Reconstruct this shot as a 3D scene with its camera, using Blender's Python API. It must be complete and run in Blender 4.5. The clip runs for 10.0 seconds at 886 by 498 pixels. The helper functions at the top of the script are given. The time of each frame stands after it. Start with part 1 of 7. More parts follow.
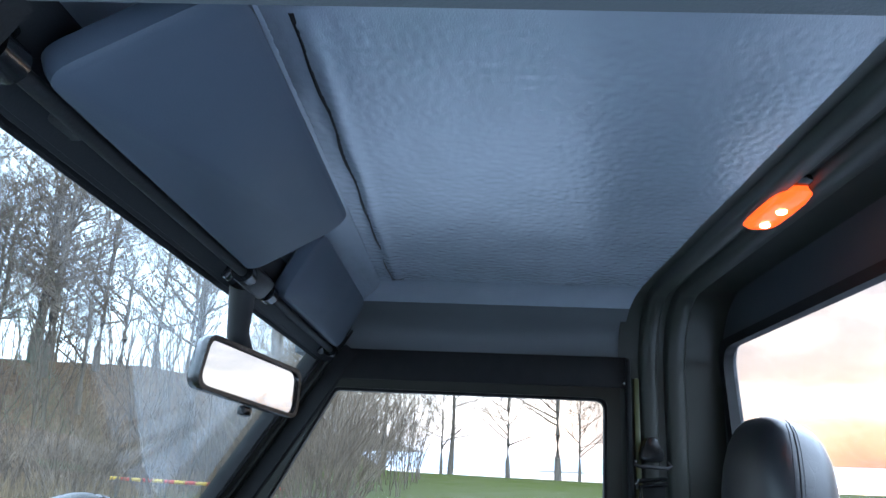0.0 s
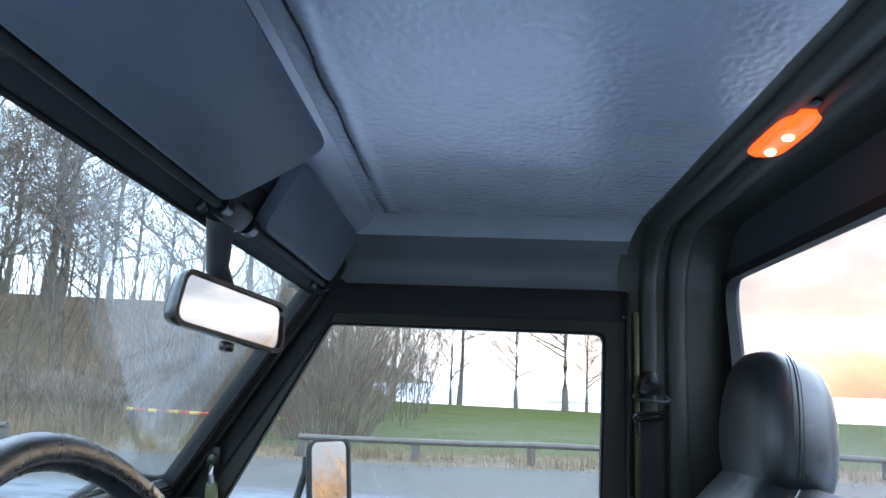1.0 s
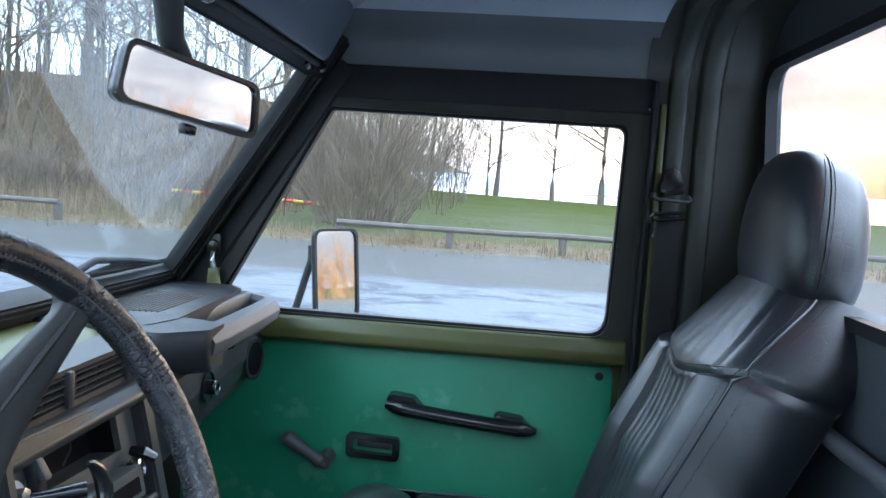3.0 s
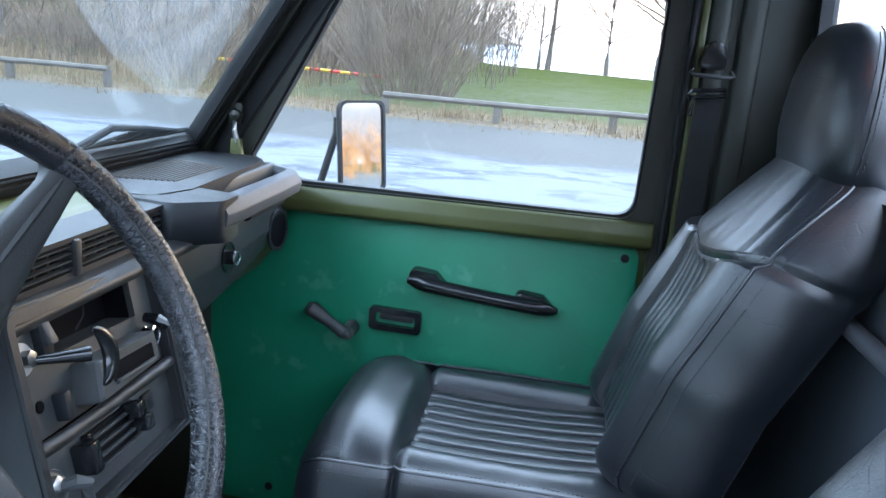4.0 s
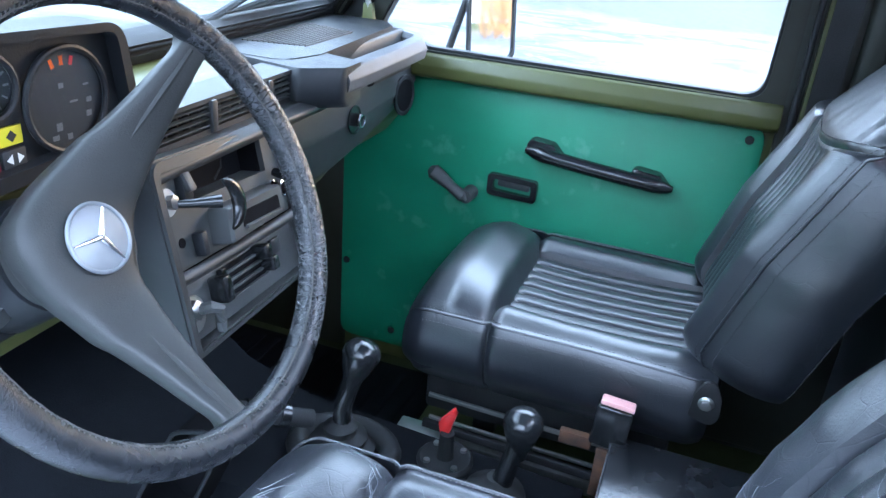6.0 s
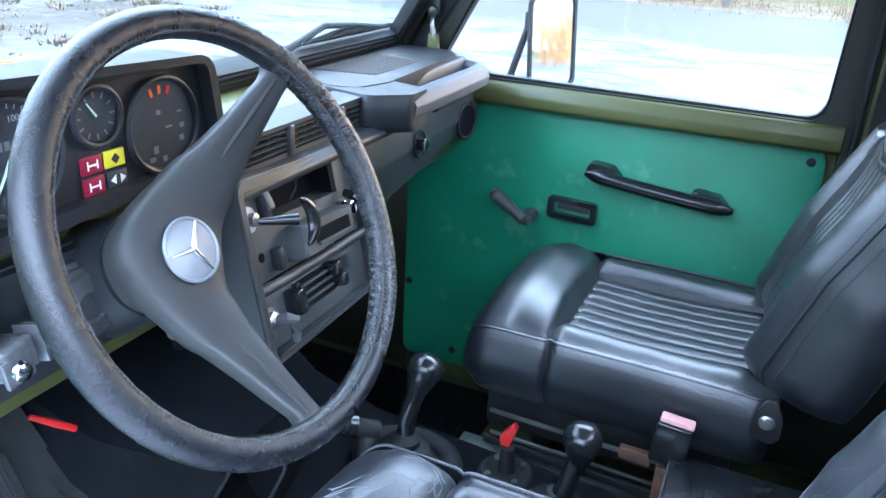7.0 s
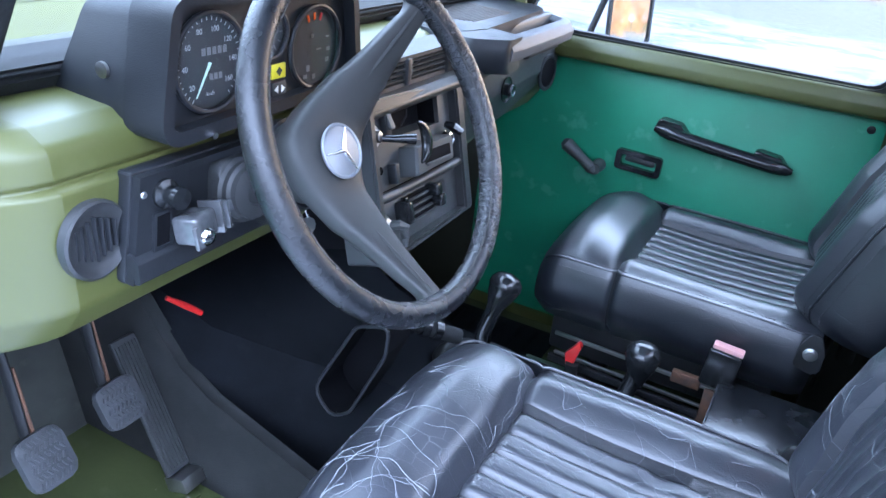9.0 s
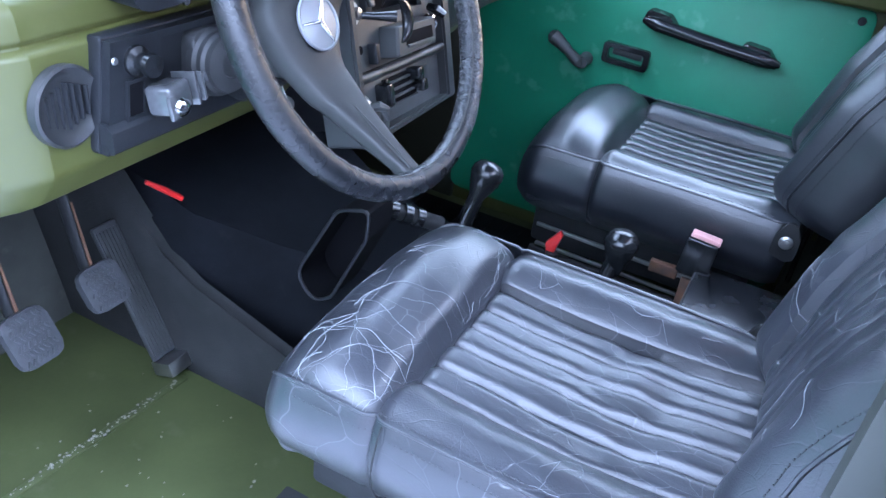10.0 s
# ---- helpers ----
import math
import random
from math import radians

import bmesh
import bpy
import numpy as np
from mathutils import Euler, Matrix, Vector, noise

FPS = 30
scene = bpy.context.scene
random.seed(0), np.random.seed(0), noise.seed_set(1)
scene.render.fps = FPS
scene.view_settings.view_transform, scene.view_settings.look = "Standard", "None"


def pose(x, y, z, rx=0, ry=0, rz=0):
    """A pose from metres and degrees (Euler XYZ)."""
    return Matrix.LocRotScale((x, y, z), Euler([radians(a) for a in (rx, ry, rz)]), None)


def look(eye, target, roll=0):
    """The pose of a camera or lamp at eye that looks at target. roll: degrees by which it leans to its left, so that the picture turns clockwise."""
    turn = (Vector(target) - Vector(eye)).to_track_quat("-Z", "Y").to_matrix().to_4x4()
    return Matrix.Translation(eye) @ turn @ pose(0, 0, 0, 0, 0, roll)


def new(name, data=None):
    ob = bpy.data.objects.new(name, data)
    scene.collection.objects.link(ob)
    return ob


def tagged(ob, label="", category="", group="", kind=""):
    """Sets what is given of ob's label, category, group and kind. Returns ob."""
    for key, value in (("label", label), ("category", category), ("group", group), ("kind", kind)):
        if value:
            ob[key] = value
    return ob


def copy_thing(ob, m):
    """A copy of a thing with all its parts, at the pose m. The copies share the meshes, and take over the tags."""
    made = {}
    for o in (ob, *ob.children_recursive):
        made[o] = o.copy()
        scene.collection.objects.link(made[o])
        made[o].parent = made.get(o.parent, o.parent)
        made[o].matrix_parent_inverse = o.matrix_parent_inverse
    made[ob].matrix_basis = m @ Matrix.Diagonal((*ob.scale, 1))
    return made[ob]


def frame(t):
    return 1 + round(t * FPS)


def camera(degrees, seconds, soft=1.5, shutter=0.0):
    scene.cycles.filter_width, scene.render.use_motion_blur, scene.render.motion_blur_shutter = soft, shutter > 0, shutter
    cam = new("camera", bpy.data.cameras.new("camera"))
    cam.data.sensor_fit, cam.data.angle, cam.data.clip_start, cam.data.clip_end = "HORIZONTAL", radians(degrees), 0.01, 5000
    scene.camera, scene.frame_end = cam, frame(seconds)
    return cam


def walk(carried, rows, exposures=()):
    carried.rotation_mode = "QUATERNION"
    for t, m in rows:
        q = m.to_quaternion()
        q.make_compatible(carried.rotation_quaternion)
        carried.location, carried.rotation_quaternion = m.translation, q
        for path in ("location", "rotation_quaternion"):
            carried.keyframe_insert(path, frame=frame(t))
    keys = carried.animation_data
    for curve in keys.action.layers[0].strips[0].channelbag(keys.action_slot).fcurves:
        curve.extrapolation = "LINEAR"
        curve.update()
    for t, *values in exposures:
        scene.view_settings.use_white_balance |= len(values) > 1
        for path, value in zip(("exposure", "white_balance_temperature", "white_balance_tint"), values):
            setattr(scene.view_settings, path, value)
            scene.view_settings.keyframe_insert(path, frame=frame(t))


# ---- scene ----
cam = camera(59.9, 10.0)
PATH = [
    (0, (0.54, -0.993, 1.546), (0.47, 0.929, 2.092), 2.2),
    (0.5, (0.555, -0.977, 1.549), (0.477, 0.964, 2.024), 2.2),
    (1, (0.566, -0.95, 1.553), (0.477, 1.012, 1.933), 2.1),
    (1.5, (0.587, -0.923, 1.562), (0.481, 1.056, 1.828), 2.1),
    (2, (0.603, -0.899, 1.564), (0.481, 1.092, 1.699), 2.4),
    (2.5, (0.614, -0.873, 1.567), (0.476, 1.122, 1.562), 2.8),
    (2.7, (0.618, -0.86, 1.561), (0.473, 1.133, 1.499), 3.2),
    (3.8, (0.644, -0.805, 1.563), (0.425, 1.134, 1.123), 5.0),
    (4, (0.662, -0.804, 1.561), (0.407, 1.118, 1.072), 4.7),
    (4.5, (0.676, -0.8, 1.565), (0.344, 1.074, 0.95), 4.9),
    (5, (0.698, -0.808, 1.572), (0.269, 1.009, 0.854), 4.8),
    (5.5, (0.726, -0.822, 1.573), (0.204, 0.931, 0.764), 4.3),
    (5.7, (0.729, -0.827, 1.585), (0.19, 0.901, 0.736), 4.6),
    (6.8, (0.747, -0.89, 1.599), (0.067, 0.805, 0.784), 3.3),
    (7, (0.745, -0.889, 1.6), (0.024, 0.798, 0.804), 3.1),
    (7.5, (0.732, -0.941, 1.615), (-0.047, 0.738, 0.856), 3.4),
    (8, (0.736, -1.003, 1.619), (-0.081, 0.65, 0.844), 4.1),
    (8.5, (0.742, -1.048, 1.611), (-0.063, 0.592, 0.798), 5.2),
    (9, (0.739, -1.068, 1.594), (-0.042, 0.548, 0.712), 6.1),
    (9.5, (0.753, -1.075, 1.582), (0.0, 0.505, 0.613), 6.6),
    (10, (0.763, -1.08, 1.558), (0.078, 0.462, 0.484), 7.4),
]
EXPOSURE = ((0.0, 3.0, 5950, 7), (2.5, 3.05, 6150, 8), (4.0, 3.5, 6000, 9), (5.5, 4.2, 5800, 10), (7.5, 4.15, 5800, 11), (10.0, 4.05, 5650, 18))
walk(cam, [(t, look(eye, target, roll)) for t, eye, target, roll in PATH], EXPOSURE)
SKY = 0.12
CLOUD = (3.9, 4.7, 6.0, 1)

# ---------- world, sun, exposure ----------
world = bpy.data.worlds.new("dusk_sky")
scene.world = world
world.use_nodes = True
wn, wl = world.node_tree.nodes, world.node_tree.links
wn.clear()
sky = wn.new("ShaderNodeTexSky")
sky.sky_type = "NISHITA"
sky.sun_disc = False
sky.sun_elevation = radians(2.0)
sky.sun_rotation = radians(27)
sky.air_density, sky.dust_density, sky.ozone_density = 1.0, 3.0, 2.0
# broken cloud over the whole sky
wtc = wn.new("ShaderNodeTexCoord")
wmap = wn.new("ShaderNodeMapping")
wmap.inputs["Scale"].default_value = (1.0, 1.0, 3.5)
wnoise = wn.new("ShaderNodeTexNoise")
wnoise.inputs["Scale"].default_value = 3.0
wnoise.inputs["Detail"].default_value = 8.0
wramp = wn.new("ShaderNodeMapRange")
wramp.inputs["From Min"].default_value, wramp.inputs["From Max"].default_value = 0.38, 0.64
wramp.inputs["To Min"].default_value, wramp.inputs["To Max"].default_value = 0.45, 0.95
wmul = wn.new("ShaderNodeMixRGB")
wbg = wn.new("ShaderNodeBackground")
wbg.inputs["Strength"].default_value = SKY
wout = wn.new("ShaderNodeOutputWorld")
wl.new(wtc.outputs["Generated"], wmap.inputs["Vector"])
wl.new(wmap.outputs["Vector"], wnoise.inputs["Vector"])
wl.new(wnoise.outputs["Fac"], wramp.inputs["Value"])
wsep, whz, wfac = wn.new("ShaderNodeSeparateXYZ"), wn.new("ShaderNodeMapRange"), wn.new("ShaderNodeMath")
whz.inputs["From Min"].default_value, whz.inputs["From Max"].default_value = 0.02, 0.40
whz.inputs["To Min"].default_value = 0.75
wfac.operation = "MULTIPLY"
wl.new(wtc.outputs["Generated"], wsep.inputs["Vector"])
wl.new(wsep.outputs["Z"], whz.inputs["Value"])
wl.new(wramp.outputs["Result"], wfac.inputs[0])
wl.new(whz.outputs["Result"], wfac.inputs[1])
wl.new(sky.outputs["Color"], wmul.inputs["Color1"])
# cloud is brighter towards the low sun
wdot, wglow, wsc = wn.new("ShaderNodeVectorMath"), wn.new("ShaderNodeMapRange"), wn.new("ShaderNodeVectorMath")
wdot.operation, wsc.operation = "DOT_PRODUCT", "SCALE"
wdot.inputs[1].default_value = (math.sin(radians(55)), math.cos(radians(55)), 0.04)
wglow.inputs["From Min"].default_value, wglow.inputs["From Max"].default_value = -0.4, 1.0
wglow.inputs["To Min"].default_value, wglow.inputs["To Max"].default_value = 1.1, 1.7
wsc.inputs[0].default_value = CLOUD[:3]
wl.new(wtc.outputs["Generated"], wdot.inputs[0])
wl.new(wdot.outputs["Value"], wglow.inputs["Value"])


def wmath(op, a, b):
    c = wn.new("ShaderNodeMath")
    c.operation = op
    for i, v in enumerate((a, b)):
        if isinstance(v, (int, float)):
            c.inputs[i].default_value = v
        else:
            wl.new(v, c.inputs[i])
    return c.outputs["Value"]


def wstep(v, lo, hi, a=0.0, b=1.0):
    r = wn.new("ShaderNodeMapRange")
    r.interpolation_type = "SMOOTHSTEP"
    for k, x in (("From Min", lo), ("From Max", hi), ("To Min", a), ("To Max", b)):
        r.inputs[k].default_value = x
    wl.new(v, r.inputs["Value"])
    return r.outputs["Result"]


def wmix(f, a, b):
    x = wn.new("ShaderNodeMixRGB")
    wl.new(f, x.inputs["Fac"])
    for k, v in (("Color1", a), ("Color2", b)):
        if isinstance(v, tuple):
            x.inputs[k].default_value = (*v, 1)
        else:
            wl.new(v, x.inputs[k])
    return x.outputs["Color"]


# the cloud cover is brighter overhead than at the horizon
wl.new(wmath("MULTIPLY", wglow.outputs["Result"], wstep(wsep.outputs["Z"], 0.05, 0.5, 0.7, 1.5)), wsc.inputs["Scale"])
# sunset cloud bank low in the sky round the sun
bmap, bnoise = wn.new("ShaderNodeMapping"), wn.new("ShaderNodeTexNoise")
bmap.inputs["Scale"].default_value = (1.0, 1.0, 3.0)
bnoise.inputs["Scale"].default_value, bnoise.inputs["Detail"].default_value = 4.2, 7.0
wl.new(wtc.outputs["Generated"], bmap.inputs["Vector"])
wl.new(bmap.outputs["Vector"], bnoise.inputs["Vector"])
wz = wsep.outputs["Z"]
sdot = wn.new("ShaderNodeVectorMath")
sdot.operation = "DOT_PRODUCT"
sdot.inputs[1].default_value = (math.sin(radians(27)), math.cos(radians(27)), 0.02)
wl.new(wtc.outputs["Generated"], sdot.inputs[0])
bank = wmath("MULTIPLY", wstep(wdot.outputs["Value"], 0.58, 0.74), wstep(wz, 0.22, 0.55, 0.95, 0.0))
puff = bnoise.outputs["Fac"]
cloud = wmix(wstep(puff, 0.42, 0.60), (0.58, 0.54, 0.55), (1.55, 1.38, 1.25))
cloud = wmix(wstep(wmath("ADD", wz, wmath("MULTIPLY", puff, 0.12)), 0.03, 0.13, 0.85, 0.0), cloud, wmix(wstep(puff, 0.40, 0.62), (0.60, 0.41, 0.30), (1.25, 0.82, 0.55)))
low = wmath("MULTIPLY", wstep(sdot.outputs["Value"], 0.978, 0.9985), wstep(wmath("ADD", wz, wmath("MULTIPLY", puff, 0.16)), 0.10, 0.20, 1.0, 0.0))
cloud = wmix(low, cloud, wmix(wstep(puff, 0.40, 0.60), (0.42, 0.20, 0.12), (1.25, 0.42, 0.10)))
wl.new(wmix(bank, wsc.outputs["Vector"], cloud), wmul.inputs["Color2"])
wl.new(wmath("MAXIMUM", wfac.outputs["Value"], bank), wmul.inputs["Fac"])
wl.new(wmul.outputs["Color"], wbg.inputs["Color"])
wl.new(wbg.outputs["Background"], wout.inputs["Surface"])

sun_data = bpy.data.lights.new("sun", "SUN")
sun_data.energy, sun_data.angle, sun_data.color = 0.3, radians(30), (1.0, 0.72, 0.48)
sun = new("sun", sun_data)
sun.matrix_world = look((60 * math.sin(radians(27)), 60 * math.cos(radians(27)), 2.1), (0, 0, 0))


# ---------- materials ----------
def mat(name, color, rough=0.5, metal=0.0, var=0.25, scale=30.0, bump=0.1, bscale=200.0, second=None, spots=0.0,
        coat=0.0, stretch=(1, 1, 1), rvar=0.12, dist=0.002, wear=None, sheen=0.0, amount=0.5, contrast=0.25, spec=0.5):
    m = bpy.data.materials.new(name)
    m.use_nodes = True
    nt = m.node_tree
    n, l = nt.nodes, nt.links
    bsdf = n["Principled BSDF"]
    tc = n.new("ShaderNodeTexCoord")
    mp = n.new("ShaderNodeMapping")
    mp.inputs["Scale"].default_value = stretch
    l.new(tc.outputs["Object"], mp.inputs["Vector"])
    big, fine = n.new("ShaderNodeTexNoise"), n.new("ShaderNodeTexNoise")
    big.inputs["Scale"].default_value, big.inputs["Detail"].default_value = scale, 6
    fine.inputs["Scale"].default_value, fine.inputs["Detail"].default_value = bscale, 4
    for t in (big, fine):
        l.new(mp.outputs["Vector"], t.inputs["Vector"])
    ramp = n.new("ShaderNodeValToRGB")
    ramp.color_ramp.elements[0].position, ramp.color_ramp.elements[1].position = amount - contrast, amount + contrast
    c2 = second or tuple(min(1.0, c * (1 + var)) for c in color)
    c1 = color if second else tuple(c * (1 - var) for c in color)
    ramp.color_ramp.elements[0].color, ramp.color_ramp.elements[1].color = (*c1, 1), (*c2, 1)
    l.new(big.outputs["Fac"], ramp.inputs["Fac"])
    out = ramp.outputs["Color"]
    if spots > 0:
        sp = n.new("ShaderNodeTexNoise")
        sp.inputs["Scale"].default_value, sp.inputs["Detail"].default_value = scale * 2.3, 10
        l.new(mp.outputs["Vector"], sp.inputs["Vector"])
        sr = n.new("ShaderNodeValToRGB")
        sr.color_ramp.elements[0].position, sr.color_ramp.elements[1].position = 0.62, 0.70
        l.new(sp.outputs["Fac"], sr.inputs["Fac"])
        mx = n.new("ShaderNodeMixRGB")
        mul = n.new("ShaderNodeMath")
        mul.operation = "MULTIPLY"
        mul.inputs[1].default_value = spots
        l.new(sr.outputs["Color"], mul.inputs[0])
        l.new(mul.outputs["Value"], mx.inputs["Fac"])
        l.new(out, mx.inputs["Color1"])
        mx.inputs["Color2"].default_value = (*(wear or tuple(min(1, c * 2.5 + 0.05) for c in color)), 1)
        out = mx.outputs["Color"]
    l.new(out, bsdf.inputs["Base Color"])
    rr = n.new("ShaderNodeMapRange")
    rr.inputs["To Min"].default_value, rr.inputs["To Max"].default_value = max(0.03, rough - rvar), min(1.0, rough + rvar)
    l.new(big.outputs["Fac"], rr.inputs["Value"])
    l.new(rr.outputs["Result"], bsdf.inputs["Roughness"])
    bsdf.inputs["Metallic"].default_value = metal
    bsdf.inputs["Coat Weight"].default_value = coat
    bsdf.inputs["Coat Roughness"].default_value = min(1.0, rough + 0.04)
    bsdf.inputs["Sheen Weight"].default_value = sheen
    bsdf.inputs["Specular IOR Level"].default_value = spec
    if bump > 0:
        bp = n.new("ShaderNodeBump")
        bp.inputs["Strength"].default_value, bp.inputs["Distance"].default_value = bump, dist
        l.new(fine.outputs["Fac"], bp.inputs["Height"])
        l.new(bp.outputs["Normal"], bsdf.inputs["Normal"])
    return m


def crease_lines(m, scale, color, width, amount, stretch=(1, 1, 1), depth=0.3):
    """Cracked lines (worn leather) laid over a material."""
    nt = m.node_tree
    n, l = nt.nodes, nt.links
    bsdf = n["Principled BSDF"]
    tc = n.new("ShaderNodeTexCoord")
    mp = n.new("ShaderNodeMapping")
    mp.inputs["Scale"].default_value = stretch
    warp = n.new("ShaderNodeTexNoise")
    warp.inputs["Scale"].default_value = 9.0
    wmx = n.new("ShaderNodeMixRGB")
    wmx.inputs["Fac"].default_value = 0.07
    v = n.new("ShaderNodeTexVoronoi")
    v.feature = "DISTANCE_TO_EDGE"
    v.inputs["Scale"].default_value = scale
    l.new(tc.outputs["Object"], mp.inputs["Vector"])
    l.new(mp.outputs["Vector"], warp.inputs["Vector"])
    l.new(mp.outputs["Vector"], wmx.inputs["Color1"])
    l.new(warp.outputs["Color"], wmx.inputs["Color2"])
    l.new(wmx.outputs["Color"], v.inputs["Vector"])
    r = n.new("ShaderNodeMapRange")
    r.inputs["From Max"].default_value = width
    r.inputs["To Min"].default_value, r.inputs["To Max"].default_value = 1.0, 0.0
    l.new(v.outputs["Distance"], r.inputs["Value"])
    patch = n.new("ShaderNodeTexNoise")
    patch.inputs["Scale"].default_value, patch.inputs["Detail"].default_value = 5.0, 5
    l.new(tc.outputs["Object"], patch.inputs["Vector"])
    pr = n.new("ShaderNodeMapRange")
    pr.inputs["From Min"].default_value, pr.inputs["From Max"].default_value = 0.42, 0.62
    pr.inputs["To Max"].default_value = amount
    l.new(patch.outputs["Fac"], pr.inputs["Value"])
    mul = n.new("ShaderNodeMath")
    mul.operation = "MULTIPLY"
    l.new(r.outputs["Result"], mul.inputs[0])
    l.new(pr.outputs["Result"], mul.inputs[1])
    mx = n.new("ShaderNodeMixRGB")
    old = bsdf.inputs["Base Color"].links[0].from_socket
    l.new(mul.outputs["Value"], mx.inputs["Fac"])
    l.new(old, mx.inputs["Color1"])
    mx.inputs["Color2"].default_value = (*color, 1)
    l.new(mx.outputs["Color"], bsdf.inputs["Base Color"])
    bp = n.new("ShaderNodeBump")
    bp.inputs["Strength"].default_value, bp.inputs["Distance"].default_value = depth, 0.002
    bp.invert = True
    l.new(r.outputs["Result"], bp.inputs["Height"])
    oldn = bsdf.inputs["Normal"].links
    if oldn:
        l.new(oldn[0].from_socket, bp.inputs["Normal"])
    l.new(bp.outputs["Normal"], bsdf.inputs["Normal"])
    return m


def glass_mat(name, film=0.0, tint=(1, 1, 1), gloss=1.0, scale=3.0):
    """Thin pane: clear, with its own reflection, and a film of dirt or painted glare."""
    m = bpy.data.materials.new(name)
    m.use_nodes = True
    n, l = m.node_tree.nodes, m.node_tree.links
    n.clear()
    out = n.new("ShaderNodeOutputMaterial")
    tr, gl, df = n.new("ShaderNodeBsdfTransparent"), n.new("ShaderNodeBsdfGlossy"), n.new("ShaderNodeBsdfTranslucent")
    tr.inputs["Color"].default_value = (*tint, 1)
    gl.inputs["Roughness"].default_value = 0.02
    df.inputs["Color"].default_value = (0.8, 0.85, 0.9, 1)
    fr = n.new("ShaderNodeLayerWeight")
    fr.inputs["Blend"].default_value = 0.5
    pw, ad = n.new("ShaderNodeMath"), n.new("ShaderNodeMath")
    pw.operation, ad.operation = "POWER", "MULTIPLY_ADD"
    pw.inputs[1].default_value = 5.0
    ad.inputs[1].default_value, ad.inputs[2].default_value = 0.92, 0.055
    l.new(fr.outputs["Facing"], pw.inputs[0])
    l.new(pw.outputs["Value"], ad.inputs[0])
    a, b = n.new("ShaderNodeMixShader"), n.new("ShaderNodeMixShader")
    fm = n.new("ShaderNodeMath")
    fm.operation = "MULTIPLY"
    fm.inputs[1].default_value = gloss
    l.new(ad.outputs["Value"], fm.inputs[0])
    l.new(fm.outputs["Value"], a.inputs["Fac"])
    l.new(tr.outputs["BSDF"], a.inputs[1])
    l.new(gl.outputs["BSDF"], a.inputs[2])
    tc, nz, mr = n.new("ShaderNodeTexCoord"), n.new("ShaderNodeTexNoise"), n.new("ShaderNodeMapRange")
    nz.inputs["Scale"].default_value, nz.inputs["Detail"].default_value = scale, 8
    mr.inputs["From Min"].default_value, mr.inputs["From Max"].default_value = 0.3, 0.75
    mr.inputs["To Min"].default_value, mr.inputs["To Max"].default_value = film * 0.5, film * 1.5
    l.new(tc.outputs["Object"], nz.inputs["Vector"])
    l.new(nz.outputs["Fac"], mr.inputs["Value"])
    l.new(mr.outputs["Result"], b.inputs["Fac"])
    l.new(a.outputs["Shader"], b.inputs[1])
    l.new(df.outputs["BSDF"], b.inputs[2])
    l.new(b.outputs["Shader"], out.inputs["Surface"])
    return m


M = {}
M["olive"] = mat("olive_paint", (0.073, 0.078, 0.020), 0.42, var=0.12, scale=4, bump=0.06, bscale=60, spots=0.14, wear=(0.17, 0.17, 0.075), coat=0.08)
M["olive_matt"] = mat("matt_olive_paint", (0.056, 0.057, 0.016), 0.8, var=0.12, scale=3, bump=0.05, bscale=60, spec=0.2)
M["toe"] = mat("dirty_grey_toe_board", (0.050, 0.052, 0.046), 0.85, var=0.4, scale=8, bump=0.3, bscale=60, spots=0.3, wear=(0.11, 0.105, 0.09), spec=0.2)
M["olive_floor"] = mat("olive_floor_paint", (0.048, 0.058, 0.020), 0.6, var=0.3, scale=6, bump=0.25, bscale=90, spots=0.35, wear=(0.085, 0.092, 0.055), spec=0.3)
M["panel"] = mat("green_door_card", (0.012, 0.186, 0.097), 0.45, var=0.16, scale=7, bump=0.14, bscale=350, spots=0.45, wear=(0.10, 0.30, 0.20))
M["leather"] = mat("black_leather", (0.008, 0.010, 0.0135), 0.36, var=0.25, scale=9, bump=0.16, bscale=600, rvar=0.08, coat=0.42, spec=0.75)
crease_lines(M["leather"], 30.0, (0.016, 0.018, 0.022), 0.03, 0.35, (0.9, 1.4, 1.0), 0.10)
M["leather_worn"] = mat("worn_black_leather", (0.022, 0.024, 0.030), 0.36, var=0.28, scale=10, bump=0.22, bscale=420, rvar=0.07, coat=0.35, spec=0.7)
crease_lines(M["leather_worn"], 24.0, (0.16, 0.17, 0.19), 0.018, 0.5, (0.8, 1.6, 1.0), 0.2)
M["crack"] = mat("cracked_leather_edges", (0.19, 0.20, 0.215), 0.8, var=0.3, scale=60, bump=0.0)
M["carpet"] = mat("worn_grey_lining", (0.027, 0.028, 0.028), 0.9, var=0.35, scale=9, bump=0.5, bscale=300, spots=0.2, wear=(0.045, 0.043, 0.040), spec=0.12)
M["stitch"] = mat("grey_thread", (0.045, 0.046, 0.050), 0.8, bump=0.2, bscale=900)
M["plastic"] = mat("dark_grey_plastic", (0.027, 0.028, 0.029), 0.46, var=0.22, scale=16, bump=0.22, bscale=700, spots=0.10, wear=(0.07, 0.07, 0.065), spec=0.55)
M["plastic_grey"] = mat("faded_grey_plastic", (0.050, 0.053, 0.053), 0.48, var=0.2, scale=12, bump=0.18, bscale=600, spots=0.10, wear=(0.12, 0.12, 0.117))
M["plastic_gloss"] = mat("black_gloss_plastic", (0.010, 0.011, 0.012), 0.2, var=0.2, scale=15, bump=0.06, bscale=300)
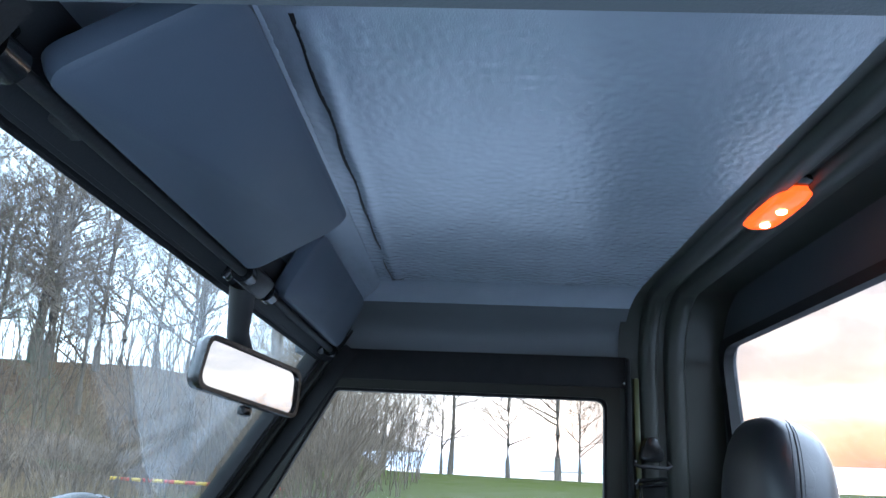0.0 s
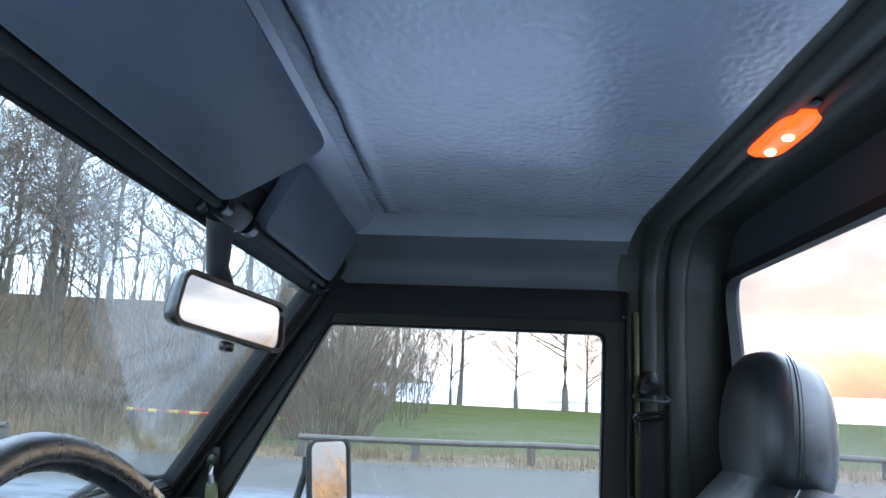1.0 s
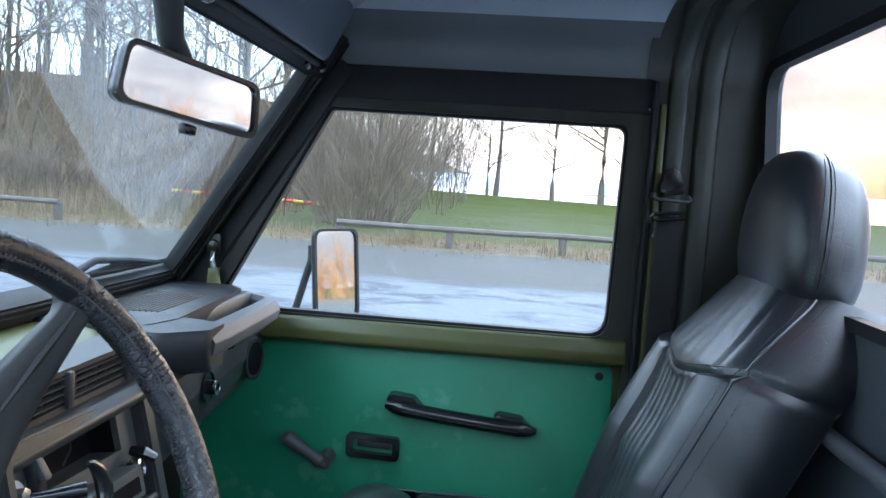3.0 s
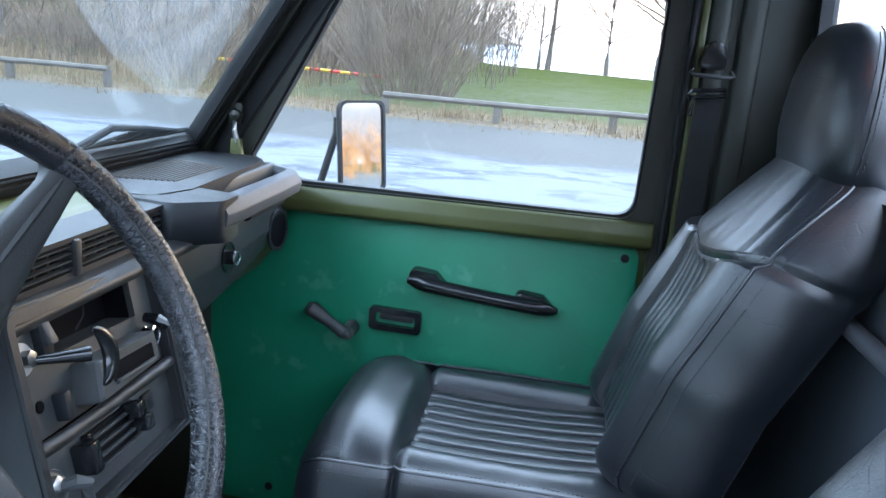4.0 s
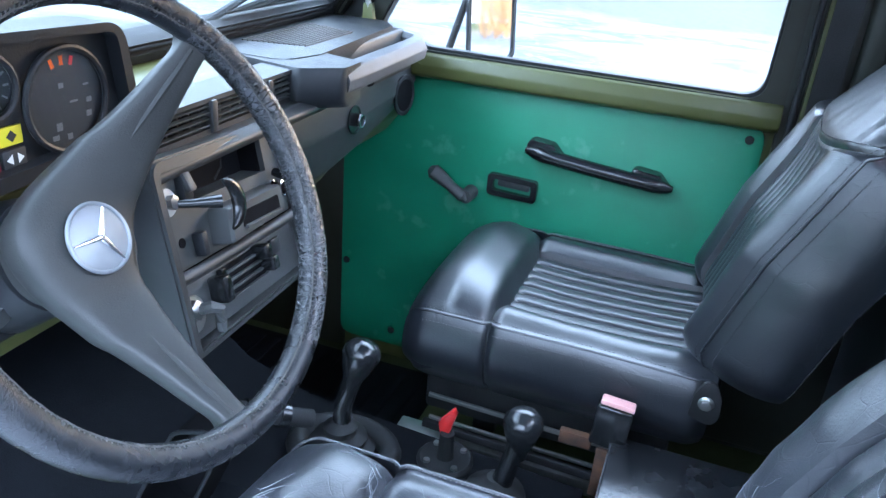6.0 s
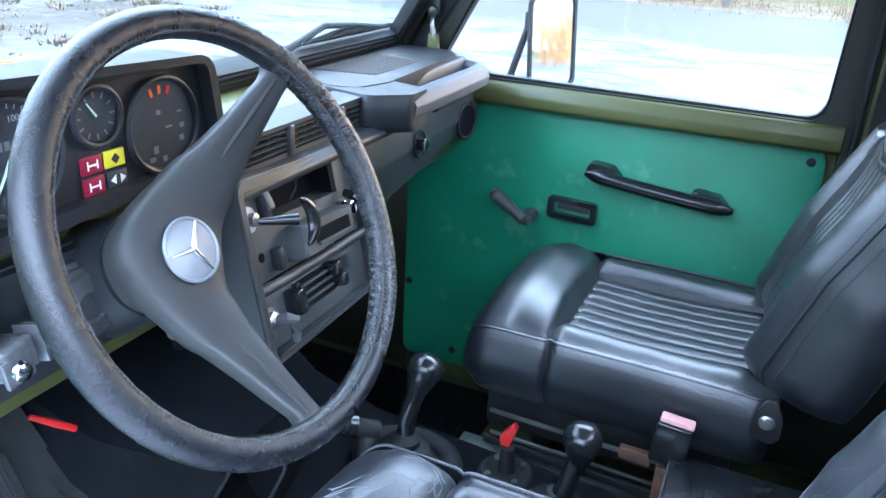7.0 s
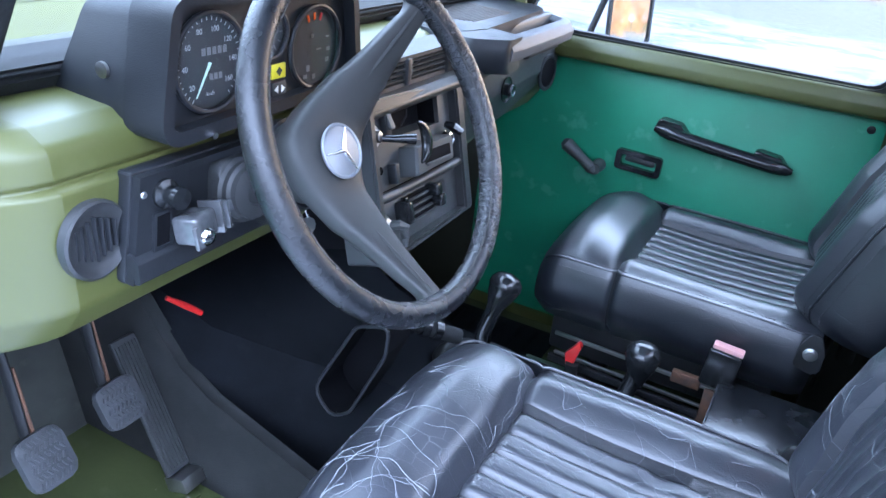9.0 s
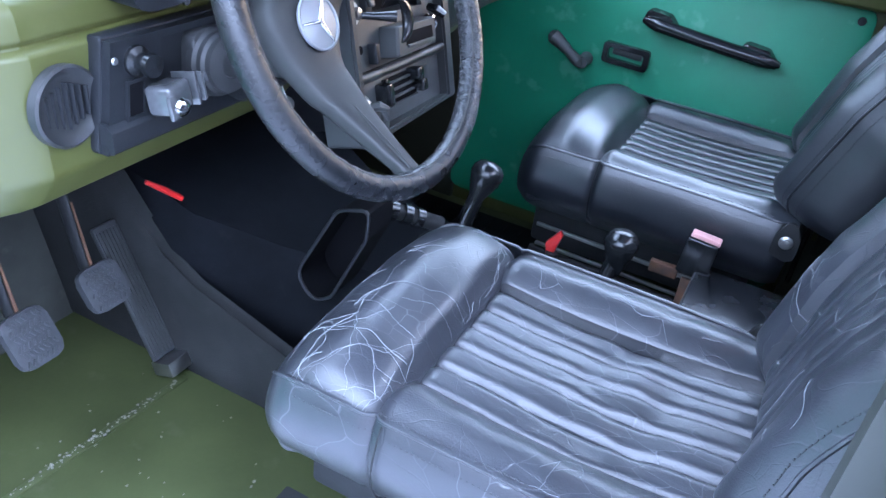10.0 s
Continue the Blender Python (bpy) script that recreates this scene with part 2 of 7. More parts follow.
M["rubber"] = mat("black_rubber", (0.015, 0.016, 0.017), 0.62, var=0.3, scale=25, bump=0.2, bscale=300, spec=0.3)
M["box_lid"] = mat("scratched_black_paint", (0.012, 0.013, 0.015), 0.26, var=0.3, scale=20, bump=0.15, bscale=120, spots=0.35, wear=(0.08, 0.085, 0.09))
M["mat"] = mat("black_floor_mat", (0.007, 0.008, 0.010), 0.85, var=0.3, scale=18, bump=0.4, bscale=500, spots=0.1, wear=(0.025, 0.025, 0.024), spec=0.08)
M["trim"] = mat("black_cab_trim", (0.020, 0.022, 0.024), 0.6, var=0.2, scale=10, bump=0.15, bscale=400, spec=0.3)
M["cant"] = mat("grey_vinyl_trim", (0.105, 0.118, 0.125), 0.50, var=0.08, scale=6, bump=0.12, bscale=500)
M["rear_trim"] = mat("slate_rear_trim", (0.056, 0.064, 0.074), 0.55, var=0.12, scale=8, bump=0.12, bscale=400)
M["hoop"] = mat("dark_grey_steel_trim", (0.034, 0.038, 0.031), 0.45, var=0.15, scale=8, bump=0.06, bscale=200)
M["roof"] = mat("padded_vinyl_headliner", (0.38, 0.43, 0.50), 0.18, var=0.12, scale=10, bump=0.35, bscale=420, rvar=0.05, stretch=(1.6, 0.8, 1), dist=0.0010, spec=1.0, contrast=0.45, coat=1.0)
M["visor"] = mat("slate_grey_vinyl", (0.066, 0.084, 0.112), 0.50, var=0.10, scale=8, bump=0.10, bscale=700)
M["chrome"] = mat("chrome", (0.75, 0.76, 0.78), 0.12, 1.0, var=0.05, scale=20, bump=0.02)
M["steel"] = mat("dull_steel", (0.42, 0.42, 0.41), 0.38, 1.0, var=0.2, scale=30, bump=0.08)
# the olive paint again, darkened for surfaces that face away from the light
M["frame"] = mat("shaded_olive_paint", (0.018, 0.019, 0.012), 0.45, var=0.2, scale=9, bump=0.08, bscale=200, spots=0.06, wear=(0.07, 0.072, 0.04))
M["pale_plastic"] = mat("pale_grey_plastic", (0.42, 0.43, 0.42), 0.4, var=0.12, scale=30, bump=0.05)
M["clear_plastic"] = mat("milky_clear_plastic", (0.075, 0.078, 0.082), 0.14, var=0.4, scale=60, bump=0.05, spec=0.8)
M["pad_rubber"] = mat("worn_grey_rubber", (0.066, 0.069, 0.076), 0.6, var=0.25, scale=30, bump=0.3, bscale=300)
M["dark_rubber"] = mat("dusty_dark_rubber", (0.034, 0.035, 0.037), 0.65, var=0.3, scale=22, bump=0.25, bscale=300, spots=0.2, wear=(0.075, 0.072, 0.065))
M["pedal_rubber"] = mat("worn_pedal_rubber", (0.036, 0.038, 0.042), 0.6, var=0.35, scale=30, bump=0.3, bscale=300)
M["rust"] = mat("rusty_steel", (0.20, 0.09, 0.045), 0.75, 0.3, second=(0.06, 0.05, 0.045), scale=40, bump=0.3)
M["mirror"] = mat("mirror_glass", (0.86, 0.87, 0.88), 0.03, 1.0, var=0.02, scale=4, bump=0.0, rvar=0.01)
M["red"] = mat("red_plastic", (0.55, 0.02, 0.02), 0.35, var=0.1, scale=20, bump=0.05)
M["dark_red"] = mat("dark_red_lens", (0.24, 0.012, 0.035), 0.3, var=0.1, scale=20, bump=0.03)
M["yellow"] = mat("yellow_lens", (0.62, 0.55, 0.03), 0.35, var=0.1, scale=20, bump=0.03)
M["pink"] = mat("faded_pink_button", (0.72, 0.38, 0.36), 0.5, var=0.15, scale=30, bump=0.1)
M["orange"] = mat("orange_lens", (0.75, 0.12, 0.02), 0.2, var=0.2, scale=40, bump=0.3, bscale=300)
M["white_mark"] = mat("white_marking", (0.78, 0.78, 0.76), 0.5, var=0.05, scale=20, bump=0.0)
M["dial_mark"] = mat("dim_dial_figures", (0.33, 0.345, 0.34), 0.5, var=0.1, scale=20, bump=0.0)
M["dim_mark"] = mat("faded_marking", (0.16, 0.165, 0.165), 0.5, var=0.1, scale=20, bump=0.0)
M["crust"] = mat("dried_dirt", (0.15, 0.145, 0.115), 0.9, var=0.3, scale=60, bump=0.0)
M["pod"] = mat("black_grained_plastic", (0.012, 0.0135, 0.016), 0.46, var=0.25, scale=18, bump=0.22, bscale=700, spots=0.08, wear=(0.05, 0.05, 0.05), spec=0.4)
M["badge"] = mat("dull_badge_face", (0.30, 0.32, 0.34), 0.42, 0.6, var=0.1, scale=30, bump=0.0)
M["needle"] = mat("pale_green_needle", (0.55, 0.75, 0.60), 0.5, var=0.05, scale=20, bump=0.0)
M["dial"] = mat("black_dial", (0.022, 0.025, 0.027), 0.55, var=0.1, scale=20, bump=0.0)
# near-black colour that paints the shade inside holes, slots and recesses
M["void"] = mat("recess_shade_black", (0.004, 0.004, 0.005), 0.9, var=0.1, scale=20, bump=0.0, spec=0.1)
M["glass"] = glass_mat("side_glass", 0.006, (0.95, 0.97, 0.965), 0.45)
M["gauge_glass"] = glass_mat("gauge_glass", 0.015, gloss=0.6)
M["windscreen"] = glass_mat("dirty_windscreen", 0.005, (0.94, 0.97, 0.96), 0.6, 2.5)
# translucent film that stands in for a reflection in the windscreen
M["haze"] = glass_mat("painted_glare", 0.055, (1, 1, 1), 0.2, 2.0)
M["rear_glass"] = glass_mat("hazed_rear_window", 0.02, (0.97, 0.96, 0.95), 0.7, 4.0)
lens = bpy.data.materials.new("lit_orange_lens")
lens.use_nodes = True
lens.node_tree.nodes["Principled BSDF"].inputs["Base Color"].default_value = (0.8, 0.12, 0.02, 1)
lens.node_tree.nodes["Principled BSDF"].inputs["Roughness"].default_value = 0.15
lens.node_tree.nodes["Principled BSDF"].inputs["Emission Color"].default_value = (1.0, 0.075, 0.008, 1)
lens.node_tree.nodes["Principled BSDF"].inputs["Emission Strength"].default_value = 0.32
M["lit_lens"] = lens
bulb = bpy.data.materials.new("lit_bulb")
bulb.use_nodes = True
bulb.node_tree.nodes["Principled BSDF"].inputs["Emission Color"].default_value = (1.0, 0.62, 0.28, 1)
bulb.node_tree.nodes["Principled BSDF"].inputs["Emission Strength"].default_value = 3.0
M["bulb"] = bulb
M["grass"] = mat("frosty_meadow", (0.10, 0.19, 0.045), 0.9, second=(0.19, 0.27, 0.13), scale=0.25, bump=0.5, bscale=14, dist=0.04)
M["blade"] = mat("straw_blades", (0.22, 0.155, 0.08), 0.85, second=(0.12, 0.085, 0.047), scale=2.0, bump=0.0)
M["tape_red"] = mat("red_barrier_paint", (0.50, 0.04, 0.02), 0.6, var=0.1, scale=5, bump=0.0)
M["tape_yellow"] = mat("yellow_barrier_paint", (0.62, 0.40, 0.04), 0.6, var=0.1, scale=5, bump=0.0)
M["bark"] = mat("grey_brown_bark", (0.075, 0.058, 0.042), 0.9, second=(0.14, 0.11, 0.08), scale=3, bump=0.5, bscale=20, dist=0.02)
# orange sunset light is put into the base colour of these twigs
M["copper"] = mat("sunset_tinted_twigs", (0.62, 0.27, 0.07), 0.8, second=(0.25, 0.13, 0.06), scale=0.4, bump=0.0)
M["twig"] = mat("brown_twigs", (0.13, 0.092, 0.060), 0.85, second=(0.065, 0.046, 0.030), scale=2, bump=0.0)
M["stem"] = mat("pale_bush_stems", (0.22, 0.165, 0.11), 0.85, second=(0.09, 0.064, 0.042), scale=1.5, bump=0.0)
M["frosted"] = mat("frosted_grass", (0.17, 0.125, 0.072), 0.85, second=(0.085, 0.062, 0.036), scale=1.2, bump=0.0)
M["wood"] = mat("weathered_timber", (0.066, 0.054, 0.043), 0.85, second=(0.11, 0.095, 0.078), scale=3, bump=0.3, bscale=40)
# the mist over the lake is only this pale base colour
M["water"] = mat("misty_lake", (0.55, 0.58, 0.62), 0.12, var=0.05, scale=0.05, bump=0.1, bscale=2, dist=0.05)
M["ridge"] = mat("brown_far_wood", (0.11, 0.082, 0.056), 0.95, second=(0.19, 0.155, 0.12), scale=0.12, bump=0.0, spec=0.1)
# distance haze is mixed into the shore's pale bluish grey
M["hill"] = mat("haze_tinted_far_shore", (0.30, 0.31, 0.34), 0.95, second=(0.36, 0.35, 0.36), scale=0.02, bump=0.0)


# ---------- mesh helpers ----------
def part(name, bm, material, parent=None, label="", smooth=True, sharp=38):
    me = bpy.data.meshes.new(name)
    bmesh.ops.recalc_face_normals(bm, faces=bm.faces[:])
    for f in bm.faces:
        f.smooth = smooth
    if smooth:
        for e in bm.edges:
            if len(e.link_faces) == 2 and e.calc_face_angle(0.0) > radians(sharp):
                e.smooth = False
    bm.to_mesh(me)
    bm.free()
    me.materials.append(M[material] if isinstance(material, str) else material)
    ob = new(name, me)
    if parent is not None:
        ob.parent = parent
    if label:
        ob["label"] = label
    return ob


def thing(name, label, category, at=(0, 0, 0), group=""):
    ob = new(name)
    ob.empty_display_size = 0.05
    ob.matrix_world = Matrix.Translation(at)
    return tagged(ob, label, category, group)


def structure(name, bm, material, label="", smooth=True):
    return tagged(part(name, bm, material, None, "", smooth), label, "", "", "structure")


def add_box(bm, c, s, rot=(0, 0, 0), bevel=0.0, seg=2, m=None):
    """A box of size s about c, turned by degrees, with rounded edges."""
    r = bmesh.ops.create_cube(bm, size=1.0)
    vs = r["verts"]
    mat4 = pose(*c, *rot) @ Matrix.Diagonal((*s, 1))
    if m is not None:
        mat4 = m @ mat4
    bmesh.ops.transform(bm, matrix=mat4, verts=vs)
    if bevel > 0:
        es = list({e for v in vs for e in v.link_edges})
        bmesh.ops.bevel(bm, geom=es, offset=bevel, segments=seg, affect="EDGES", profile=0.5)
    return bm


def box(c, s, rot=(0, 0, 0), bevel=0.0, seg=2):
    return add_box(bmesh.new(), c, s, rot, bevel, seg)


def add_cyl(bm, p0, p1, r0, r1=None, n=20, caps=True):
    p0, p1 = Vector(p0), Vector(p1)
    d = p1 - p0
    m = Matrix.Translation((p0 + p1) / 2) @ d.to_track_quat("Z", "Y").to_matrix().to_4x4()
    bmesh.ops.create_cone(bm, cap_ends=caps, segments=n, radius1=r0, radius2=r0 if r1 is None else r1, depth=d.length, matrix=m)
    return bm


def cyl(p0, p1, r0, r1=None, n=20):
    return add_cyl(bmesh.new(), p0, p1, r0, r1, n)


def add_tube(bm, pts, r, n=10, closed=False, up=(0, 0, 1), flat=1.0):
    """A round (or flattened) bar along points; r one radius or one for each point."""
    pts = [Vector(p) for p in pts]
    rings = []
    k = len(pts)
    for i, p in enumerate(pts):
        a = pts[(i - 1) % k] if (closed or i > 0) else p
        b = pts[(i + 1) % k] if (closed or i < k - 1) else p
        t = (b - a).normalized()
        s = t.cross(Vector(up))
        if s.length < 1e-4:
            s = t.cross(Vector((1, 0, 0)))
        s.normalize()
        u = s.cross(t)
        rr = r[i] if isinstance(r, (list, tuple)) else r
        rings.append([bm.verts.new(p + rr * (math.cos(q) * s + flat * math.sin(q) * u)) for q in [2 * math.pi * j / n for j in range(n)]])
    for i in range(k if closed else k - 1):
        a, b = rings[i], rings[(i + 1) % k]
        for j in range(n):
            bm.faces.new((a[j], a[(j + 1) % n], b[(j + 1) % n], b[j]))
    if not closed:
        bm.faces.new(list(reversed(rings[0])))
        bm.faces.new(rings[-1])
    return bm


def tube(pts, r, n=10, closed=False, up=(0, 0, 1), flat=1.0):
    return add_tube(bmesh.new(), pts, r, n, closed, up, flat)


def add_prism(bm, poly, axis, lo, hi, bevel=0.0, seg=2):
    """A flat outline (two coordinates each, in the order x, y, z without the axis) drawn out along an axis."""
    n = "xyz".index(axis)

    def place(p, v):
        q = list(p)
        q.insert(n, v)
        return Vector(q)
    a = [bm.verts.new(place(p, lo)) for p in poly]
    b = [bm.verts.new(place(p, hi)) for p in poly]
    k = len(poly)
    fs = [bm.faces.new(a), bm.faces.new(list(reversed(b)))]
    for i in range(k):
        fs.append(bm.faces.new((a[i], b[i], b[(i + 1) % k], a[(i + 1) % k])))
    if bevel > 0:
        es = list({e for f in fs for e in f.edges})
        bmesh.ops.bevel(bm, geom=es, offset=bevel, segments=seg, affect="EDGES", profile=0.5)
    return bm


def prism(poly, axis, lo, hi, bevel=0.0, seg=2):
    return add_prism(bmesh.new(), poly, axis, lo, hi, bevel, seg)


def arc(c, r, a0, a1, n):
    return [(c[0] + r * math.cos(radians(a0 + (a1 - a0) * i / n)), c[1] + r * math.sin(radians(a0 + (a1 - a0) * i / n))) for i in range(n + 1)]


def rounded(poly, r, n=5):
    """The outline with its corners rounded; r one radius or one for each corner."""
    out = []
    k = len(poly)
    for i in range(k):
        p, a, b = Vector(poly[i]), Vector(poly[i - 1]), Vector(poly[(i + 1) % k])
        rr = r[i] if isinstance(r, (list, tuple)) else r
        if rr <= 0:
            out.append(tuple(p))
            continue
        u, v = (a - p).normalized(), (b - p).normalized()
        d = min(rr / max(math.tan(u.angle(v) / 2), 1e-3), 0.48 * (a - p).length, 0.48 * (b - p).length)
        s, e = p + u * d, p + v * d
        for j in range(n + 1):
            t = j / n
            out.append(tuple((1 - t) ** 2 * s + 2 * t * (1 - t) * p + t * t * e))
    return out


def frame_bm(outer, inner, axis, lo, hi):
    """A flat frame between two outlines of as many points, with thickness."""
    bm = bmesh.new()
    n = "xyz".index(axis)

    def ring(poly, v):
        out = []
        for p in poly:
            q = list(p)
            q.insert(n, v)
            out.append(bm.verts.new(q))
        return out
    o0, o1, i0, i1 = ring(outer, lo), ring(outer, hi), ring(inner, lo), ring(inner, hi)
    k = len(outer)
    for i in range(k):
        j = (i + 1) % k
        bm.faces.new((o0[i], o0[j], i0[j], i0[i]))
        bm.faces.new((o1[j], o1[i], i1[i], i1[j]))
        bm.faces.new((o0[j], o0[i], o1[i], o1[j]))
        bm.faces.new((i0[i], i0[j], i1[j], i1[i]))
    return bm


def loft(rings, caps=True):
    bm = bmesh.new()
    rs = [[bm.verts.new(p) for p in r] for r in rings]
    n = len(rs[0])
    for a, b in zip(rs, rs[1:]):
        for j in range(n):
            bm.faces.new((a[j], a[(j + 1) % n], b[(j + 1) % n], b[j]))
    if caps:
        bm.faces.new(list(reversed(rs[0])))
        bm.faces.new(rs[-1])
    return bm


def lathe(profile, n=28, m=None):
    """Turned about z: (radius, height) pairs."""
    bm = bmesh.new()
    rings = []
    for r, z in profile:
        rings.append([bm.verts.new((max(r, 1e-4) * math.cos(2 * math.pi * j / n), max(r, 1e-4) * math.sin(2 * math.pi * j / n), z)) for j in range(n)])
    for a, b in zip(rings, rings[1:]):
        for j in range(n):
            bm.faces.new((a[j], a[(j + 1) % n], b[(j + 1) % n], b[j]))
    bm.faces.new(list(reversed(rings[0])))
    bm.faces.new(rings[-1])
    if m is not None:
        bmesh.ops.transform(bm, matrix=m, verts=bm.verts[:])
    return bm


def moved(bm, m):
    bmesh.ops.transform(bm, matrix=m, verts=bm.verts[:])
    return bm

# ---------- cab: floor, roof, sides ----------
ROOF = 1.892

fl = box((0.28, 0, 0.49), (1.72, 1.36, 0.06))
add_box(fl, (-0.095, -0.47, 0.521), (0.016, 0.36, 0.008), (0, 0, -4), 0.003)
structure("floor", fl, "olive_floor", "olive painted steel cab floor, scuffed and dirty")
hd = bmesh.new()
hv = []
for i in range(185):
    row = []
    for j in range(231):
        x, y = 0.200 + 0.67 * i / 184, -0.459 + 0.918 * j / 230
        p = Vector((x * 190, y * 95, 1.0))
        dip = 0.00075 * noise.noise(p) + 0.0008 * noise.noise(Vector((x * 250, y * 210, 4.0))) + 0.0014 * noise.noise(Vector((x * 9, y * 7, 8.0)))
        dip -= 0.0035 * math.exp(-((x - 0.402 - 0.004 * noise.noise(Vector((3.0, y * 6, 0)))) / 0.010) ** 2)
        fade = min(1.0, (0.459 - abs(y)) / 0.02)
        row.append(hd.verts.new((x, y, ROOF + dip * max(0.0, fade))))
    hv.append(row)
for a, b in zip(hv, hv[1:]):
    for j in range(230):
        hd.faces.new((a[j], a[j + 1], b[j + 1], b[j]))
rim_ = [r[0] for r in hv] + hv[-1][1:] + [r[-1] for r in reversed(hv[:-1])] + list(reversed(hv[0][1:-1]))
up_ = [hd.verts.new((v.co.x, v.co.y, ROOF + 0.04)) for v in rim_]
for k in range(len(rim_)):
    m_ = (k + 1) % len(rim_)
    hd.faces.new((rim_[k], rim_[m_], up_[m_], up_[k]))
hd.faces.new(up_)
structure("ceiling", hd, "roof", "grey padded vinyl headliner with a seam")
seam = bmesh.new()
add_tube(seam, [(0.391 + 0.0016 * math.sin(i * 1.7) + 0.001 * math.sin(i * 5.1), -0.455 + i * 0.0455, ROOF + 0.0012) for i in range(21)], 0.0030, 8)
structure("trim_1", seam, "rubber", "dark seam across the headliner")
structure("ceiling_front", prism([(0.245, 1.80), (0.285, 1.862), (0.368, ROOF), (0.368, 1.93), (0.17, 1.93)], "y", -0.62, 0.62, 0.003), "roof")


def cant_rail(sign, name):
    arc_ = [(0.459 + 0.187 * math.sin(radians(a)) ** 1.15, 1.775 + (ROOF - 1.775) * math.cos(radians(a)) ** 0.62) for a in range(0, 91, 5)]
    cove = [(0.459, ROOF + 0.03)] + arc_[:10] + [(arc_[9][0], ROOF + 0.03)]
    structure("trim_cove_" + name, prism([(sign * y, z) for y, z in cove], "x", 0.17, 0.872), "roof", "headliner turned down over the door")
    rail = [(arc_[9][0] - 0.012, ROOF + 0.03), (arc_[9][0] - 0.012, arc_[9][1] + 0.004)] + [(y + 0.001, z - 0.002) for y, z in arc_[9:]] + [(0.72, 1.775), (0.72, ROOF + 0.03)]
    return structure("wall_rail_" + name, prism([(sign * y, z) for y, z in rail], "x", 0.17, 0.872), "cant", "grey vinyl covered cant rail over the door")


cant_rail(1, "passenger")
cant_rail(-1, "driver")

# windscreen: header, pillars, sill and pane (they lean with the glass)
A_LOW, A_TOP = (-0.030, 1.370), (0.222, 1.763)


def leaning(y0, y1, w0, w1, t0, t1, bevel=0.004):
    """A bar in the plane of the windscreen: y from y0 to y1, w up the slope (0 to 1), t through it."""
    d = Vector((A_TOP[0] - A_LOW[0], 0, A_TOP[1] - A_LOW[1]))
    nrm = Vector((d.z, 0, -d.x)).normalized()
    bm = bmesh.new()
    vs = []
    for y in (y0, y1):
        for w, t in ((w0, t0), (w1, t0), (w1, t1), (w0, t1)):
            p = Vector((A_LOW[0], 0, A_LOW[1])) + d * w + nrm * t
            vs.append(bm.verts.new((p.x, y, p.z)))
    for f in ((0, 1, 2, 3), (7, 6, 5, 4), (0, 4, 5, 1), (1, 5, 6, 2), (2, 6, 7, 3), (3, 7, 4, 0)):
        bm.faces.new([vs[i] for i in f])
    if bevel:
        bmesh.ops.bevel(bm, geom=bm.edges[:], offset=bevel, segments=2, affect="EDGES")
    return bm


structure("wall_header", leaning(-0.66, 0.66, 1.0, 1.16, -0.03, 0.03), "trim", "black windscreen header rail")
structure("trim_2", leaning(-0.60, 0.60, 0.985, 1.0, -0.008, 0.016), "rubber", "black rubber windscreen seal")
structure("trim_3", leaning(-0.60, 0.60, -0.012, 0.005, -0.008, 0.016), "rubber")
structure("wall_sill", leaning(-0.66, 0.66, -0.30, -0.012, -0.03, 0.02), "rubber", "black painted scuttle below the windscreen")
for s, nm in ((1, "passenger"), (-1, "driver")):
    structure("wall_pillar_" + nm, leaning(s * 0.612, s * 0.668, -0.3, 1.2, -0.02, 0.03, 0.006), "frame", "olive windscreen pillar in a shade-darkened tone")
    structure("trim_flange_" + nm, leaning(s * 0.640, s * 0.666, -0.12, 1.12, 0.028, 0.068, 0.004), "rubber", "black door seal along the windscreen pillar")
    structure("trim_pillar_" + nm, leaning(s * 0.590, s * 0.612, -0.02, 1.02, -0.01, 0.018, 0.004), "rubber")
screen = tagged(part("window_1", leaning(-0.592, 0.592, 0.0, 0.99, -0.003, 0.0, 0), "windscreen", None, "", False), "dirty flat windscreen with a painted pale wedge", "", "", "structure")

# pale wedge on the glass, a bright reflection put in as translucent film
fd = Vector((A_TOP[0] - A_LOW[0], 0, A_TOP[1] - A_LOW[1]))
fn = Vector((fd.z, 0, -fd.x)).normalized()
fb = bmesh.new()
fb.faces.new([fb.verts.new(Vector((A_LOW[0], y, A_LOW[1])) + fd * w + fn * 0.003) for y, w in ((0.490, 0.19), (0.412, 0.20), (0.145, 0.42), (-0.175, 0.785), (-0.330, 0.985), (0.440, 0.985), (0.484, 0.64))])
film_ = part("glare_film", fb, "haze", screen, "pale film painted in as a wedge of reflection", False)
film_.visible_shadow = False
# small pale patch of the same film lower down
fb = bmesh.new()
fb.faces.new([fb.verts.new(Vector((A_LOW[0], y, A_LOW[1])) + fd * w + fn * 0.003) for y, w in ((0.200, 0.285), (0.255, 0.27), (0.345, 0.17), (0.290, 0.16))])
film_patch = part("glare_film", fb, "haze", screen, "", False)
film_patch.visible_shadow = False

# passenger door
door = new("door_1")
tagged(door, "olive passenger door with green card and clear window", "", "", "structure")
WIN = rounded([(0.060, 1.322), (0.262, 1.702), (0.836, 1.698), (0.826, 1.288), (0.17, 1.291)], [0.012, 0.012, 0.02, 0.04, 0.08], 5)
OUT = rounded([(0.018, 1.300), (0.238, 1.745), (0.862, 1.745), (0.862, 1.245), (0.16, 1.245)], [0.012, 0.012, 0.02, 0.04, 0.08], 5)
part("window_frame", frame_bm(OUT, WIN, "y", 0.646, 0.69), "frame", door, "olive window frame in a shade-darkened tone")
